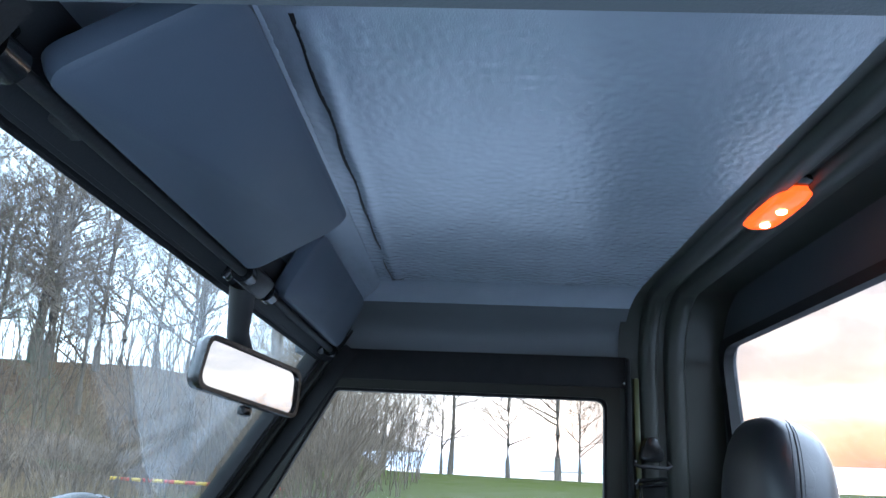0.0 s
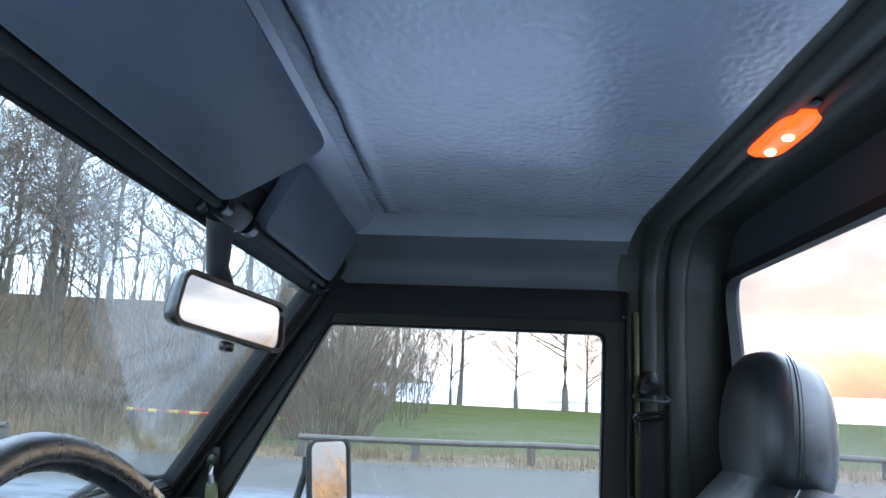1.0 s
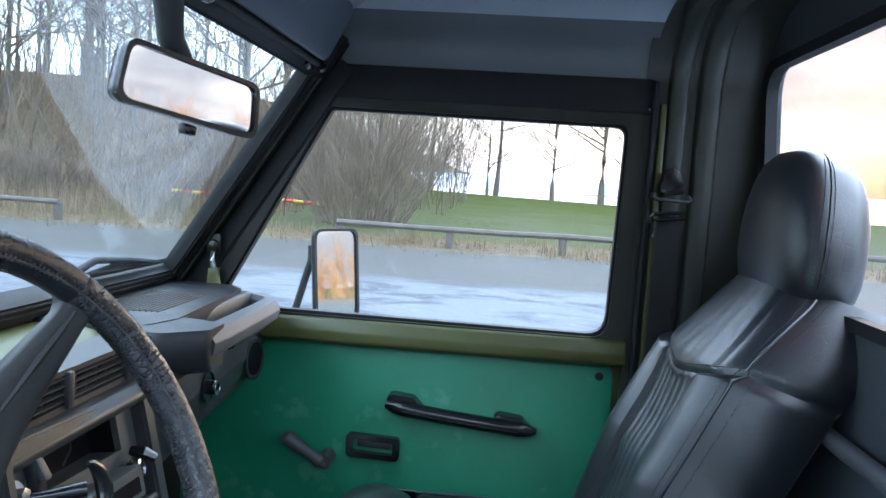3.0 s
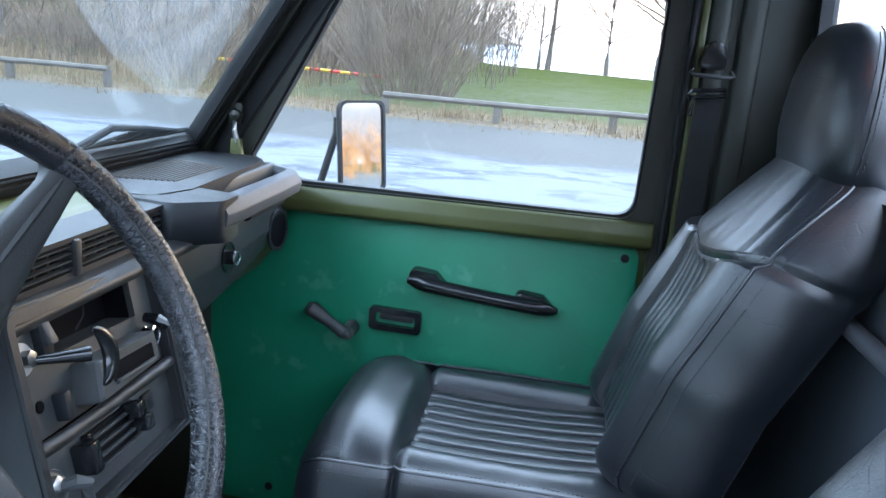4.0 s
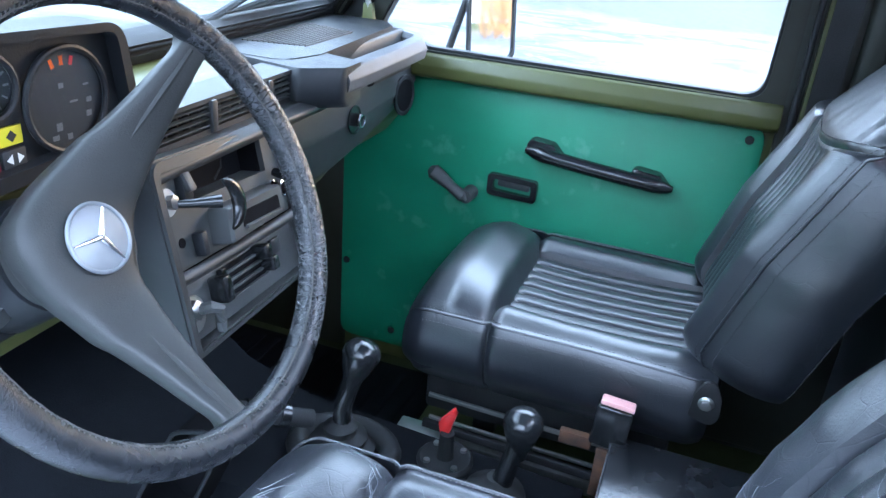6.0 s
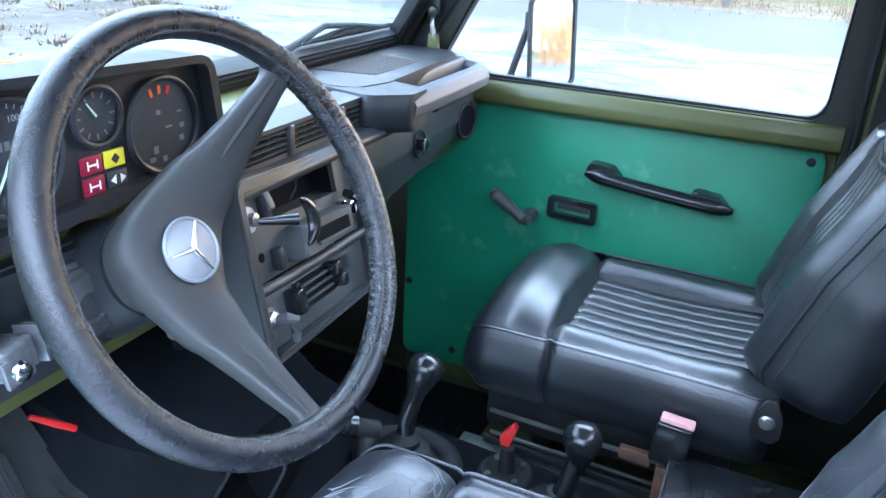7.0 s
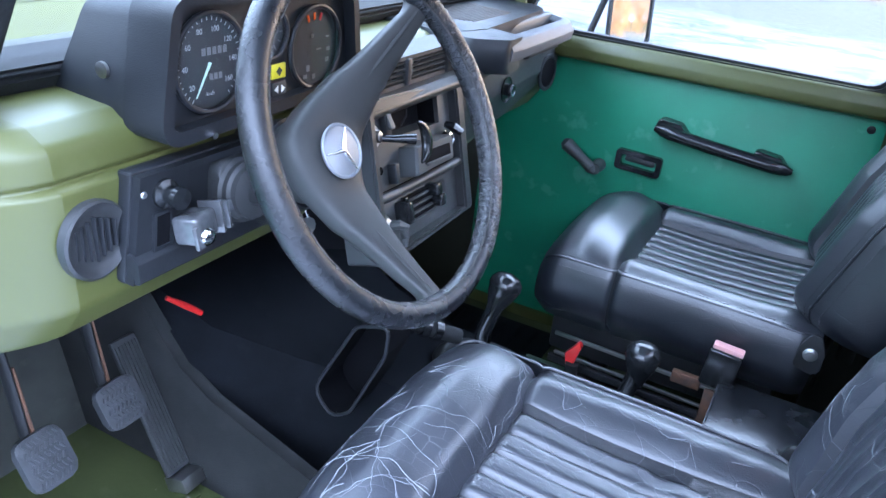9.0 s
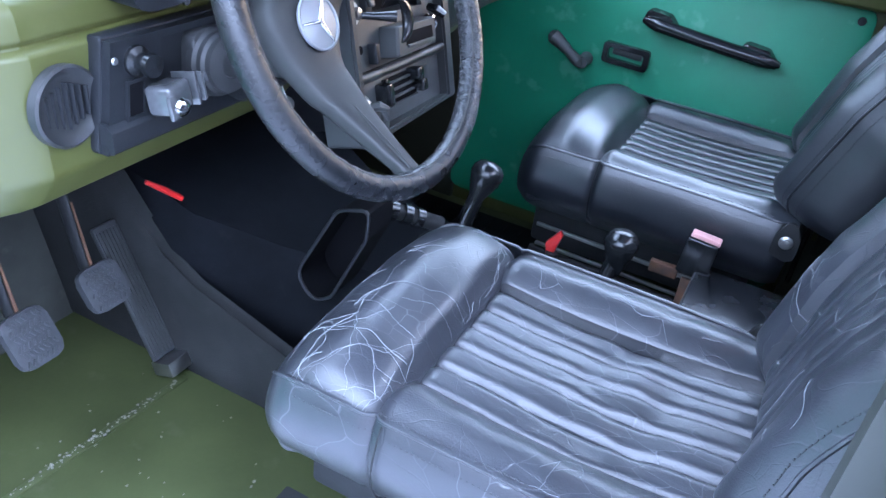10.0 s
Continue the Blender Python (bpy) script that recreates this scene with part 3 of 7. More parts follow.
SE = [(x * 0.985 + 0.0075, (z - 1.5) * 0.97 + 1.5) for x, z in WIN]
# black bar laid over the top of the frame, where shade darkens the olive
part("upper_shade_bar", box((0.55, 0.668, 1.752), (0.66, 0.052, 0.066), (0, 0, 0), 0.006), "rubber", door, "black bar over the window, dark as the shaded frame")
part("seal", frame_bm(WIN, SE, "y", 0.652, 0.672), "rubber", door, "black rubber window seal")
part("pane", prism(WIN, "y", 0.660, 0.664), "glass", door, "clear side window", False)
part("skin", prism([(-0.03, 0.50), (-0.03, 1.30), (0.16, 1.25), (0.868, 1.25), (0.868, 0.50)], "y", 0.675, 0.72), "olive", door)
ledge = prism([(0.640, 1.236), (0.632, 1.243), (0.632, 1.262), (0.640, 1.283), (0.655, 1.292), (0.675, 1.292), (0.675, 1.236)], "x", 0.02, 0.862, 0.003)
part("ledge", ledge, "olive", door, "olive waist rail with a rolled edge")
part("ledge_front", loft([[(0.02, y, z + 0.045) for y, z in ((0.64, 1.236), (0.632, 1.262), (0.655, 1.295), (0.675, 1.295), (0.675, 1.236))],
                          [(0.17, y, z) for y, z in ((0.64, 1.236), (0.632, 1.262), (0.655, 1.295), (0.675, 1.295), (0.675, 1.236))]]), "olive", door)
part("door_card", prism(rounded([(-0.018, 0.56), (-0.018, 1.10), (0.12, 1.232), (0.846, 1.236), (0.846, 0.56)], [0.03, 0.05, 0.02, 0.03, 0.05], 4), "y", 0.664, 0.676, 0.0015), "panel", door, "green vinyl covered door card")
for x, z in ((0.82, 1.21), (-0.005, 0.764), (0.80, 0.62), (0.12, 0.60)):
    part("screw", moved(lathe([(0.0085, 0), (0.008, 0.003), (0.004, 0.0045)], 14), pose(x, 0.664, z, 90, 0, 0)), "rubber", door)
# grab handle
gh = bmesh.new()
pa, pb = Vector((0.406, 0.634, 1.124)), Vector((0.704, 0.634, 1.097))
pts = [pa.lerp(pb, i / 16) + Vector((0, -0.008 * math.sin(math.pi * i / 16), 0)) for i in range(17)]
add_tube(gh, pts, [0.006, 0.013, 0.0155] + [0.0150] * 11 + [0.0155, 0.013, 0.006], 14, up=(0, 1, 0), flat=0.95)
gh_ob = part("grab_handle", gh, "plastic_gloss", door, "black padded grab handle")
for x0, x1, z0 in ((0.404, 0.482, 1.131), (0.616, 0.697, 1.108)):
    foot = prism(rounded([(x0, z0 - 0.016), (x0 + 0.006, z0 + 0.017), (x1 - 0.022, z0 + 0.011), (x1, z0 - 0.012), (x1, z0 - 0.022)], [0.006, 0.012, 0.010, 0.006, 0.003], 4), "y", 0.634, 0.666, 0.004)
    part("handle_foot", foot, "plastic_gloss", gh_ob)
add_rail = tube([p + Vector((0, -0.0150, -0.002)) for p in pts[2:-2]], 0.0012, 5)
part("handle_seam", add_rail, "rubber", gh_ob)
# inside release in its bezel
bz = part("release_bezel", frame_bm(rounded([(0.328, 1.007), (0.328, 1.055), (0.436, 1.052), (0.436, 1.004)], 0.010, 4), rounded([(0.3405, 1.0185), (0.3405, 1.044), (0.4235, 1.041), (0.4235, 1.0155)], 0.007, 4), "y", 0.650, 0.668), "plastic_gloss", door, "black door release bezel")
part("recess", box((0.382, 0.667, 1.030), (0.096, 0.004, 0.036)), "void", bz)
part("lever", box((0.384, 0.660, 1.033), (0.070, 0.010, 0.014), (0, 2, 0), 0.004), "plastic", bz)
# window winder
wk = part("window_winder", tube([(0.293, 0.626, 0.992), (0.284, 0.626, 0.999), (0.255, 0.630, 1.016), (0.228, 0.632, 1.032), (0.212, 0.632, 1.041), (0.203, 0.632, 1.046)], [0.006, 0.0135, 0.0115, 0.0155, 0.0165, 0.008], 14, flat=1.0), "plastic_grey", door, "grey window winder crank")
part("winder_hub", cyl((0.291, 0.668, 1.000), (0.291, 0.622, 1.000), 0.016, 0.014, 18), "plastic_grey", wk)

# the driver door, the same pressing on the other side, standing open
door_open = copy_thing(door, pose(-0.125, -0.79, 0, 0, 0, -82) @ Matrix.Diagonal((1, -1, 1, 1)) @ Matrix.Translation((0, -0.66, 0)))
door_open.name = "door_2"
tagged(door_open, "olive driver door with green card, standing open", "", "", "structure")
structure("roof", box((0.62, 0, 1.945), (0.96, 1.44, 0.03), (0, 0, 0), 0.01), "olive", "plain olive cab roof")

# B pillar with ribs, belt and rear hoop
bp = new("wall_b_pillar")
tagged(bp, "dark painted door pillar and roof hoop with pressed ribs", "", "", "structure")
part("post", box((0.977, 0.711, 1.07), (0.229, 0.11, 1.06), (0, 0, 0), 0.01), "hoop", bp)
part("seal_strip", box((0.878, 0.640, 1.20), (0.010, 0.018, 1.16), (0, 0, 0), 0.004), "rubber", bp)
part("edge_strip", box((0.895, 0.643, 1.24), (0.012, 0.012, 1.0), (0, 0, 0), 0.003), "olive", bp)


def hoop_line(x, inset, r, n=26):
    """The line of the hoop from one sill to the other, over the roof."""
    pts = [(x, 0.655 - inset, 0.7), (x, 0.652 - inset, 1.2), (x, 0.648 - inset, 1.60)]
    for i in range(1, 10):
        a = radians(90 * i / 10)
        pts.append((x, 0.49 - inset + 0.158 * math.cos(a), 1.747 - inset + 0.158 * math.sin(a)))
    pts.append((x, 0.40, 1.905 - inset))
    return pts + [(px, -py, pz) for px, py, pz in reversed(pts)]


def pressed_rib(x, wide, deep):
    """A flat pressed rib that follows the hoop."""
    pts = [Vector(p) for p in hoop_line(x, 0.0, 0)]
    rows = []
    for i, p in enumerate(pts):
        d = (pts[min(i + 1, len(pts) - 1)] - pts[max(i - 1, 0)]).normalized()
        n_ = Vector((0, -d.z, d.y))
        rows.append([p + Vector((u, 0, 0)) + n_ * v for u, v in ((-wide, -0.004), (-wide + 0.005, deep - 0.003), (-wide + 0.009, deep), (wide - 0.009, deep), (wide - 0.005, deep - 0.003), (wide, -0.004))])
    return loft(rows)


for x, wide, deep in ((0.922, 0.020, 0.011), (0.978, 0.023, 0.011)):
    part("hoop_rib", pressed_rib(x, wide, deep), "hoop", bp)
hb = bmesh.new()
line = hoop_line(0.95, -0.003, 0)
for (x, y, z), (x2, y2, z2) in zip(line, line[1:]):
    f = [hb.verts.new(p) for p in ((0.86, y, z), (1.08, y, z), (1.08, y2, z2), (0.86, y2, z2))]
    hb.faces.new(f)
bmesh.ops.remove_doubles(hb, verts=hb.verts[:], dist=1e-4)
ext = bmesh.ops.solidify(hb, geom=hb.faces[:], thickness=0.02)
part("hoop_band", hb, "hoop", bp)

part("latch_pin", moved(lathe([(0.001, -0.005), (0.004, -0.003), (0.005, 0), (0.004, 0.003), (0.001, 0.005)], 10), pose(0.872, 0.645, 1.729)), "chrome", bp)

# rear bulkhead with its window
RX = 1.078
RO = rounded([(-0.72, 0.50), (-0.72, 1.95), (0.72, 1.95), (0.72, 0.50)], 0.02, 5)
RI = rounded([(-0.560, 1.415), (-0.640, 1.815), (0.640, 1.815), (0.560, 1.415)], 0.05, 5)
structure("wall_rear", frame_bm(RO, RI, "x", RX, RX + 0.024), "rear_trim", "black trimmed rear bulkhead")
RS = [(y * 0.975, (z - 1.615) * 0.95 + 1.615) for y, z in RI]
structure("trim_rear", frame_bm([(y * 1.02, (z - 1.615) * 1.04 + 1.615) for y, z in RI], RS, "x", RX - 0.008, RX + 0.012), "rubber", "black rubber rear window seal")
tagged(part("window_2", prism(RI, "x", RX + 0.018, RX + 0.022), "rear_glass", None, "", False), "hazed rear window glass", "", "", "structure")

structure("trim_rail", tube([(1.058, -0.62, 1.268), (1.055, 0.0, 1.268), (1.058, 0.62, 1.268)], 0.013, 10), "pad_rubber", "grey padded rail across the rear bulkhead")

# firewall, toe board and side kick panels
structure("wall_front", prism([(-0.58, 0.5), (-0.58, 1.25), (-0.50, 1.25), (-0.49, 0.85), (-0.42, 0.60), (-0.40, 0.52), (-0.40, 0.5)], "y", -0.68, 0.68, 0.006), "toe", "dirty grey firewall and toe board")
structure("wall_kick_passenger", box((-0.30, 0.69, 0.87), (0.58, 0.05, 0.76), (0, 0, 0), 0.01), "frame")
structure("wall_kick_driver", box((-0.38, -0.69, 0.87), (0.36, 0.05, 0.76), (0, 0, 0), 0.01), "toe")
structure("wall_lower_rear_passenger", box((0.95, 0.72, 0.75), (0.2, 0.06, 0.5)), "trim")
structure("wall_post_driver", box((0.990, -0.705, 1.07), (0.19, 0.10, 1.06), (0, 0, 0), 0.01), "hoop", "dark painted driver door pillar")

# ---------- seats ----------
def ring(c, ax, ay, rx, ry, power=3.2, n=28):
    out = []
    for j in range(n):
        a = 2 * math.pi * j / n
        ca, sa = math.cos(a), math.sin(a)
        out.append(Vector(c) + Vector(ax) * rx * math.copysign(abs(ca) ** (2 / power), ca) + Vector(ay) * ry * math.copysign(abs(sa) ** (2 / power), sa))
    return out


def seat(yc, inner, label, hide, worn):
    """A bucket seat about the line y = yc; inner is the side (+1, -1) of its recliner."""
    st = thing("bucket_seat", label, "seat", (0.6, yc, 0.8), "front seats")
    inv = Matrix.Translation((-0.6, -yc, -0.8))

    def put(name, bm, m, text=""):
        return part(name, moved(bm, inv), m, st, text)
    w = 0.198

    def nz(p, k, s):
        return noise.noise(Vector((p[0] * k[0], p[1] * k[1], p[2] * k[2] + s)))

    # cushion: closed core, then the covers laid over it
    XF, XR, ZE, ZB = 0.334, 0.878 if worn else 0.832, 0.984, 0.850

    def edge(x):
        """Height of the seam round the top of the cushion."""
        f = max(0.0, (0.40 - x) / (0.40 - XF))
        return ZE - 0.052 * f ** 3 - 0.006 * max(0.0, (x - 0.6) / 0.23) ** 2

    core = []
    for x, ww, zl, zh in ((0.352, w - 0.05, 0.86, 0.94), (0.375, w - 0.022, 0.845, 0.955), (0.5, w - 0.014, 0.84, 0.955), (0.79, w - 0.016, 0.845, 0.95), (0.825, w - 0.03, 0.86, 0.945)):
        core.append(ring((x, yc, (zl + zh) / 2), (0, 1, 0), (0, 0, 1), ww, (zh - zl) / 2, 6, 32))
    put("cushion_base", loft(core), hide)
    # thigh bolster: a full pillow drawn across, its crown falling to the side seams
    sec = rounded([(0.486, 0.90), (0.496, 0.972), (0.474, 1.012), (0.418, 1.030), (0.362, 1.010), (0.331, 0.955), (0.329, 0.905), (0.350, 0.855)], [0.01, 0.016, 0.04, 0.06, 0.06, 0.05, 0.04, 0.02], 6)
    cx, cz = 0.412, 0.93
    roll = []
    ts = [-1 + 0.004 * k * k for k in range(8)]
    ts = ts + [-0.79 + 1.58 * k / 30 for k in range(31)] + [-t for t in reversed(ts)]
    for t in ts:
        a = abs(t)
        fall = 0.034 * a ** 3.2
        e = max(0.0, (a - 0.86) / 0.14)
        inset = 0.016 * (1 - math.sqrt(max(0.0, 1 - e * e)))
        row = []
        for x, z in sec:
            up = max(0.0, min(1.0, (z - 0.92) / 0.10))
            d = Vector((x - cx, z - fall * up - cz))
            d = d * (1 - inset / d.length)
            pp = Vector((cx + d.x + 0.018 * a ** 4 * max(0.0, 0.42 - x) / 0.09, yc + w * t, cz + d.y))
            if worn:
                pp.z -= 0.008 * up * math.exp(-((t + 0.35) / 0.5) ** 2)
            g = (0.0040 if worn else 0.0022) * nz(pp, (7, 9, 7), 2 + yc) + (0.0012 if worn else 0.0005) * nz(pp, (34, 26, 34), 5)
            row.append(pp + Vector((d.x, 0, d.y)).normalized() * g)
        roll.append(row)
    put("front_bolster", loft(roll), hide, "rounded thigh bolster" if not worn else "cracked and creased thigh bolster")

    def stitch(pts, gap=0.0068):
        """A row of short thread stitches along a line."""
        bm = bmesh.new()
        acc = 0.0
        for a, b in zip(pts, pts[1:]):
            L = (b - a).length
            q = -acc
            while q + gap <= L + 1e-6:
                q += gap
                p0 = a.lerp(b, max(0.0, (q - 0.0042) / L))
                p1 = a.lerp(b, q / L)
                add_tube(bm, [p0, p1], 0.00085, 4)
            acc = L - q
        return put("stitching", bm, "stitch")

    def crack_lines(grid, n, seed, i0, i1, j0, j1, out, lo=0.03, hi=0.13):
        """Thin pale cracks that wander over a surface given as rows of points."""
        rg = random.Random(seed)
        bm = bmesh.new()

        def at_(i, j):
            a, b = min(int(i), len(grid) - 2), min(int(j), len(grid[0]) - 2)
            f, g = i - a, j - b
            return (grid[a][b] * (1 - f) + grid[a + 1][b] * f) * (1 - g) + (grid[a][b + 1] * (1 - f) + grid[a + 1][b + 1] * f) * g
        starts = []
        for k in range(n):
            if starts and rg.random() < 0.45:
                i, j = rg.choice(starts)
            else:
                i, j = rg.uniform(i0, i1), rg.uniform(j0, j1)
            ang = rg.uniform(0, 6.28)
            left = rg.uniform(lo, hi)
            line, rad = [], []
            w0 = rg.uniform(0.0003, 0.00075)
            total = left
            while left > 0 and i0 <= i <= i1 and j0 <= j <= j1:
                p = at_(i, j)
                di, dj = at_(min(i + 0.3, i1), j) - at_(max(i - 0.3, i0), j), at_(i, min(j + 0.3, j1)) - at_(i, max(j - 0.3, j0))
                nn = di.cross(dj)
                if nn.length < 1e-9:
                    break
                nn.normalize()
                if nn.dot(p - out) < 0:
                    nn = -nn
                line.append(p + nn * 0.0002)
                rad.append(w0 * (0.35 + 0.65 * left / total))
                if rg.random() < 0.25:
                    starts.append((i, j))
                st_ = 0.005
                i += math.cos(ang) * st_ / max(di.length / 0.6, 1e-4)
                j += math.sin(ang) * st_ / max(dj.length / 0.6, 1e-4)
                ang += rg.gauss(0, 0.20)
                left -= st_
            if len(line) > 3:
                add_tube(bm, line, rad, 4)
        return tagged(put("leather_wear", bm, "crack"), "pale cracks in the leather", "", "", "stuff")

    if worn:
        crack_lines(roll, 38, 4, 2, 26, 12, 36, Vector((cx, yc, cz)), 0.05, 0.20)
        crack_lines(roll, 26, 14, 24, len(roll) - 4, 12, 30, Vector((cx, yc, cz)), 0.02, 0.09)

    def sheet(nm, pts, cols, text=""):
        bm = bmesh.new()
        g = [[bm.verts.new(row[c]) for c in cols] for row in pts]
        for a, b in zip(g, g[1:]):
            for j in range(len(cols) - 1):
                bm.faces.new((a[j], a[j + 1], b[j + 1], b[j]))
        return put(nm, bm, hide, text)

    # fluted panel and the side bolsters of the cushion
    cross = [-1 + 0.44 * k / 14 for k in range(14)] + [-0.56 + 1.12 * k / 84 for k in range(85)] + [0.56 + 0.44 * k / 14 for k in range(1, 15)]
    pleats = 5 if worn else 7
    rows_ = []
    for i in range(49):
        u = i / 48
        x = 0.484 + (XR - 0.484) * u
        row = []
        for c in cross:
            a = abs(c)
            sag = (0.020 if worn else 0.010) * math.sin(math.pi * min(1.0, u * 0.9 + 0.10)) ** 0.8
            if a <= 0.56:
                v = (c + 0.56) / 1.12
                bend = v * pleats + (0.22 * nz((x, v, 0), (5, 2, 1), 1 + yc) if worn else 0.0)
                z = ZE - 0.004 - sag - (0.0105 if worn else 0.0056) * (1 - abs(math.sin(math.pi * bend))) ** 2.4
                z -= (0.001 if worn else 0.005) * math.exp(-((a - 0.56) / 0.016) ** 2)
                p = Vector((x, yc + w * c, z))
                if worn:
                    crease = math.exp(-((u - 0.52) / 0.20) ** 2)
                    p.z += 0.0040 * nz(p, (7, 8, 5), 3) + 0.013 * crease * abs(nz(p, (12, 11, 5), 8)) - 0.004 * crease * abs(nz(p, (21, 17, 5), 12))
                else:
                    p.z += 0.0014 * nz(p, (9, 14, 5), 3 + yc)
            else:
                v = (a - 0.56) / 0.44
                z = ZE - 0.004 - sag * (1 - v) ** 1.5 + 0.019 * math.sin(math.pi * (v * 0.92 + 0.04)) * (1 - 0.35 * u) - 0.004 * v ** 3
                z = z * (1 - v ** 4) + edge(x) * v ** 4
                p = Vector((x, yc + w * c, z))
                p.z += (0.0035 if worn else 0.0012) * nz(p, (26, 14, 5), 7) * math.sin(math.pi * v)
            p.z -= 0.014 * math.exp(-(u / 0.022) ** 2)
            row.append(p)
        rows_.append(row)
    sheet("seat_panel", rows_, range(13, 100), "fluted centre panel")
    sheet("side_bolster", rows_, range(0, 15))
    sheet("side_bolster", rows_, range(98, 113))

    def side_cover(sg, x0, x1, n):
        """The tall side of the cushion below its seam, bulging a little."""
        g = []
        for i in range(n + 1):
            x = x0 + (x1 - x0) * i / n
            zt_, back_in = edge(x), 0.034 * max(0.0, (0.385 - x) / 0.05) ** 2 + 0.02 * max(0.0, (x - 0.80) / 0.032) ** 2
            row = []
            for k in range(17):
                v = k / 16
                y = w + 0.001 + 0.015 * math.sin(math.pi * min(1.0, v * 1.12)) ** 0.75 - 0.026 * v ** 4 - back_in
                p = Vector((x, yc + sg * y, zt_ - (zt_ - ZB + 0.004) * v))
                p.y += sg * 0.0030 * nz(p, (9, 5, 16), 4 + yc) * math.sin(math.pi * v)
                p.y -= sg * 0.007 * math.exp(-((x - 0.489) / 0.005) ** 2)
                row.append(p)
            g.append(row)
        sheet("cushion_side", g, range(17))
        return g

    for sg in (1, -1):
        g = side_cover(sg, 0.340, XR, 86)
        piping = [Vector((p[0].x, p[0].y, p[0].z + 0.0012)) for p in g[2:-2]]
        put("seam_piping", tube(piping, 0.0022, 6), hide)
        for off, down in ((0.0055, 3), (-0.0060, 0)):
            stitch([Vector((p[down].x, p[0].y + sg * (off if down == 0 else 0.0), p[0].z)) + (Vector((0, p[2].y - p[0].y + sg * 0.0006, -0.0125)) if down else Vector((0, 0, 0.0042))) for p in g[6:-3]])
        put("seam", tube([g[26][k] + Vector((0, sg * 0.0052, 0)) for k in range(0, 15)], 0.0012, 5), "rubber")
    # backrest: shell behind, covers in front
    lean = radians(17)
    fwd = Vector((-math.cos(lean), 0, math.sin(lean)))
    yb = yc

    def at(h, y, d):
        if worn:
            x = 0.886 + 0.19 * min(h, 0.19) + 0.28 * max(0.0, min(h, 0.30) - 0.19) + 0.42 * max(0.0, h - 0.30)
        else:
            x = 0.834 + 0.31 * min(h, 0.42) + 0.60 * max(0.0, min(h, 0.56) - 0.42) + 0.08 * max(0.0, h - 0.56)
        return Vector((x, yb + y, 0.925 + 0.935 * h)) + fwd * d

    def half(h):
        k = max(0.0, min(1.0, (h - 0.36) / 0.205))
        return 0.140 + 0.066 * math.sqrt(1 - k * k) ** 1.3 - 0.014 * max(0.0, (0.10 - h) / 0.05) ** 2

    def thick(h):
        return 0.088 - 0.030 * max(0.0, min(1.0, (h - 0.24) / 0.22)) - 0.010 * max(0.0, min(1.0, (h - 0.46) / 0.08))
    put("backrest_shell", loft([ring(at(h, 0, -0.012), (0, 1, 0), fwd, half(h) - 0.030, thick(h) * 0.58, 4.5, 36) for h in [0.065 + 0.0475 * k for k in range(11)]]), hide)
    cols_ = [-1 - 0.5 * (1 - k / 9) for k in range(9)] + [-1 + 0.47 * k / 14 for k in range(14)] + [-0.53 + 1.06 * k / 70 for k in range(71)] + [0.53 + 0.47 * k / 14 for k in range(1, 15)] + [1 + 0.5 * k / 9 for k in range(1, 10)]
    back = []
    NR, KR = 96, 68
    seam_h = lambda c: 0.388 + 0.045 * min(1.0, abs(c)) ** 1.6
    for i in range(NR + 1):
        row = []
        for c in cols_:
            a = abs(c)
            sg = 1 if c > 0 else -1
            sh = seam_h(c)
            h = 0.052 + (sh - 0.052) * i / KR if i <= KR else sh + (0.560 - sh) * (i - KR) / (NR - KR)
            W, T = half(h), thick(h)
            hs = h - sh
            drop = 0.016 * max(0.0, min(1.0, (h - 0.44) / 0.11)) ** 2
            ends = max(0.0, (0.085 - h) / 0.033) ** 2 * 0.020
            if a <= 1.0:
                lower = T - 0.018 - 0.0058 * (1 - abs(math.sin(math.pi * (c + 0.53) / 1.06 * 7))) ** 2.4 if a <= 0.53 else T - 0.020 + 0.027 * math.sin(math.pi * min(1.0, (a - 0.53) / 0.47 * 0.72 + 0.05)) ** 0.8 - 0.027 * ((a - 0.53) / 0.47) ** 4
                lower -= 0.010 * math.exp(-((a - 0.53) / 0.014) ** 2)
                rise = max(0.0, min(1.0, (hs + 0.11) / 0.11))
                lower += 0.013 * rise * rise * max(0.0, min(1.0, (0.62 - a) / 0.09))
                upper = T - 0.010 + 0.010 * (1 - a * a) - (0.022 + drop) * a ** 6 - 0.004 * math.exp(-((a - 0.78) / 0.02) ** 2)
                f = max(0.0, min(1.0, -hs / 0.011))
                f = f * f * (3 - 2 * f)
                d = lower * f + upper * (1 - f) - 0.0055 * math.exp(-(hs / 0.005) ** 2) - ends
                p = at(h, (W - 0.026) * c, d)
                p += fwd * ((0.0030 if worn else 0.0012) * nz(p, (5, 34, 14), 9 + yc) + 0.0005 * nz(p, (40, 40, 22), 6))
            else:
                v = (a - 1.0) / 0.5
                edge = T - 0.031 - drop
                p = at(h + 0.018 * v * max(0.0, (0.16 - h) / 0.11) ** 2, sg * (W - 0.026 + 0.036 * math.sin(0.5 * math.pi * min(1.0, v * 1.15)) ** 0.8 - 0.012 * v ** 5), edge - ends * (1 - v) - v * 0.122 - 0.004 * math.exp(-(hs / 0.0075) ** 2))
                p.y -= sg * 0.005 * math.exp(-(hs / 0.0075) ** 2)
                p.y += 0.003 * nz(p, (16, 5, 16), 4) * math.sin(math.pi * v)
            row.append(p)
        back.append(row)
    def patch(nm, cols, test, text=""):
        bm = bmesh.new()
        vs = {}

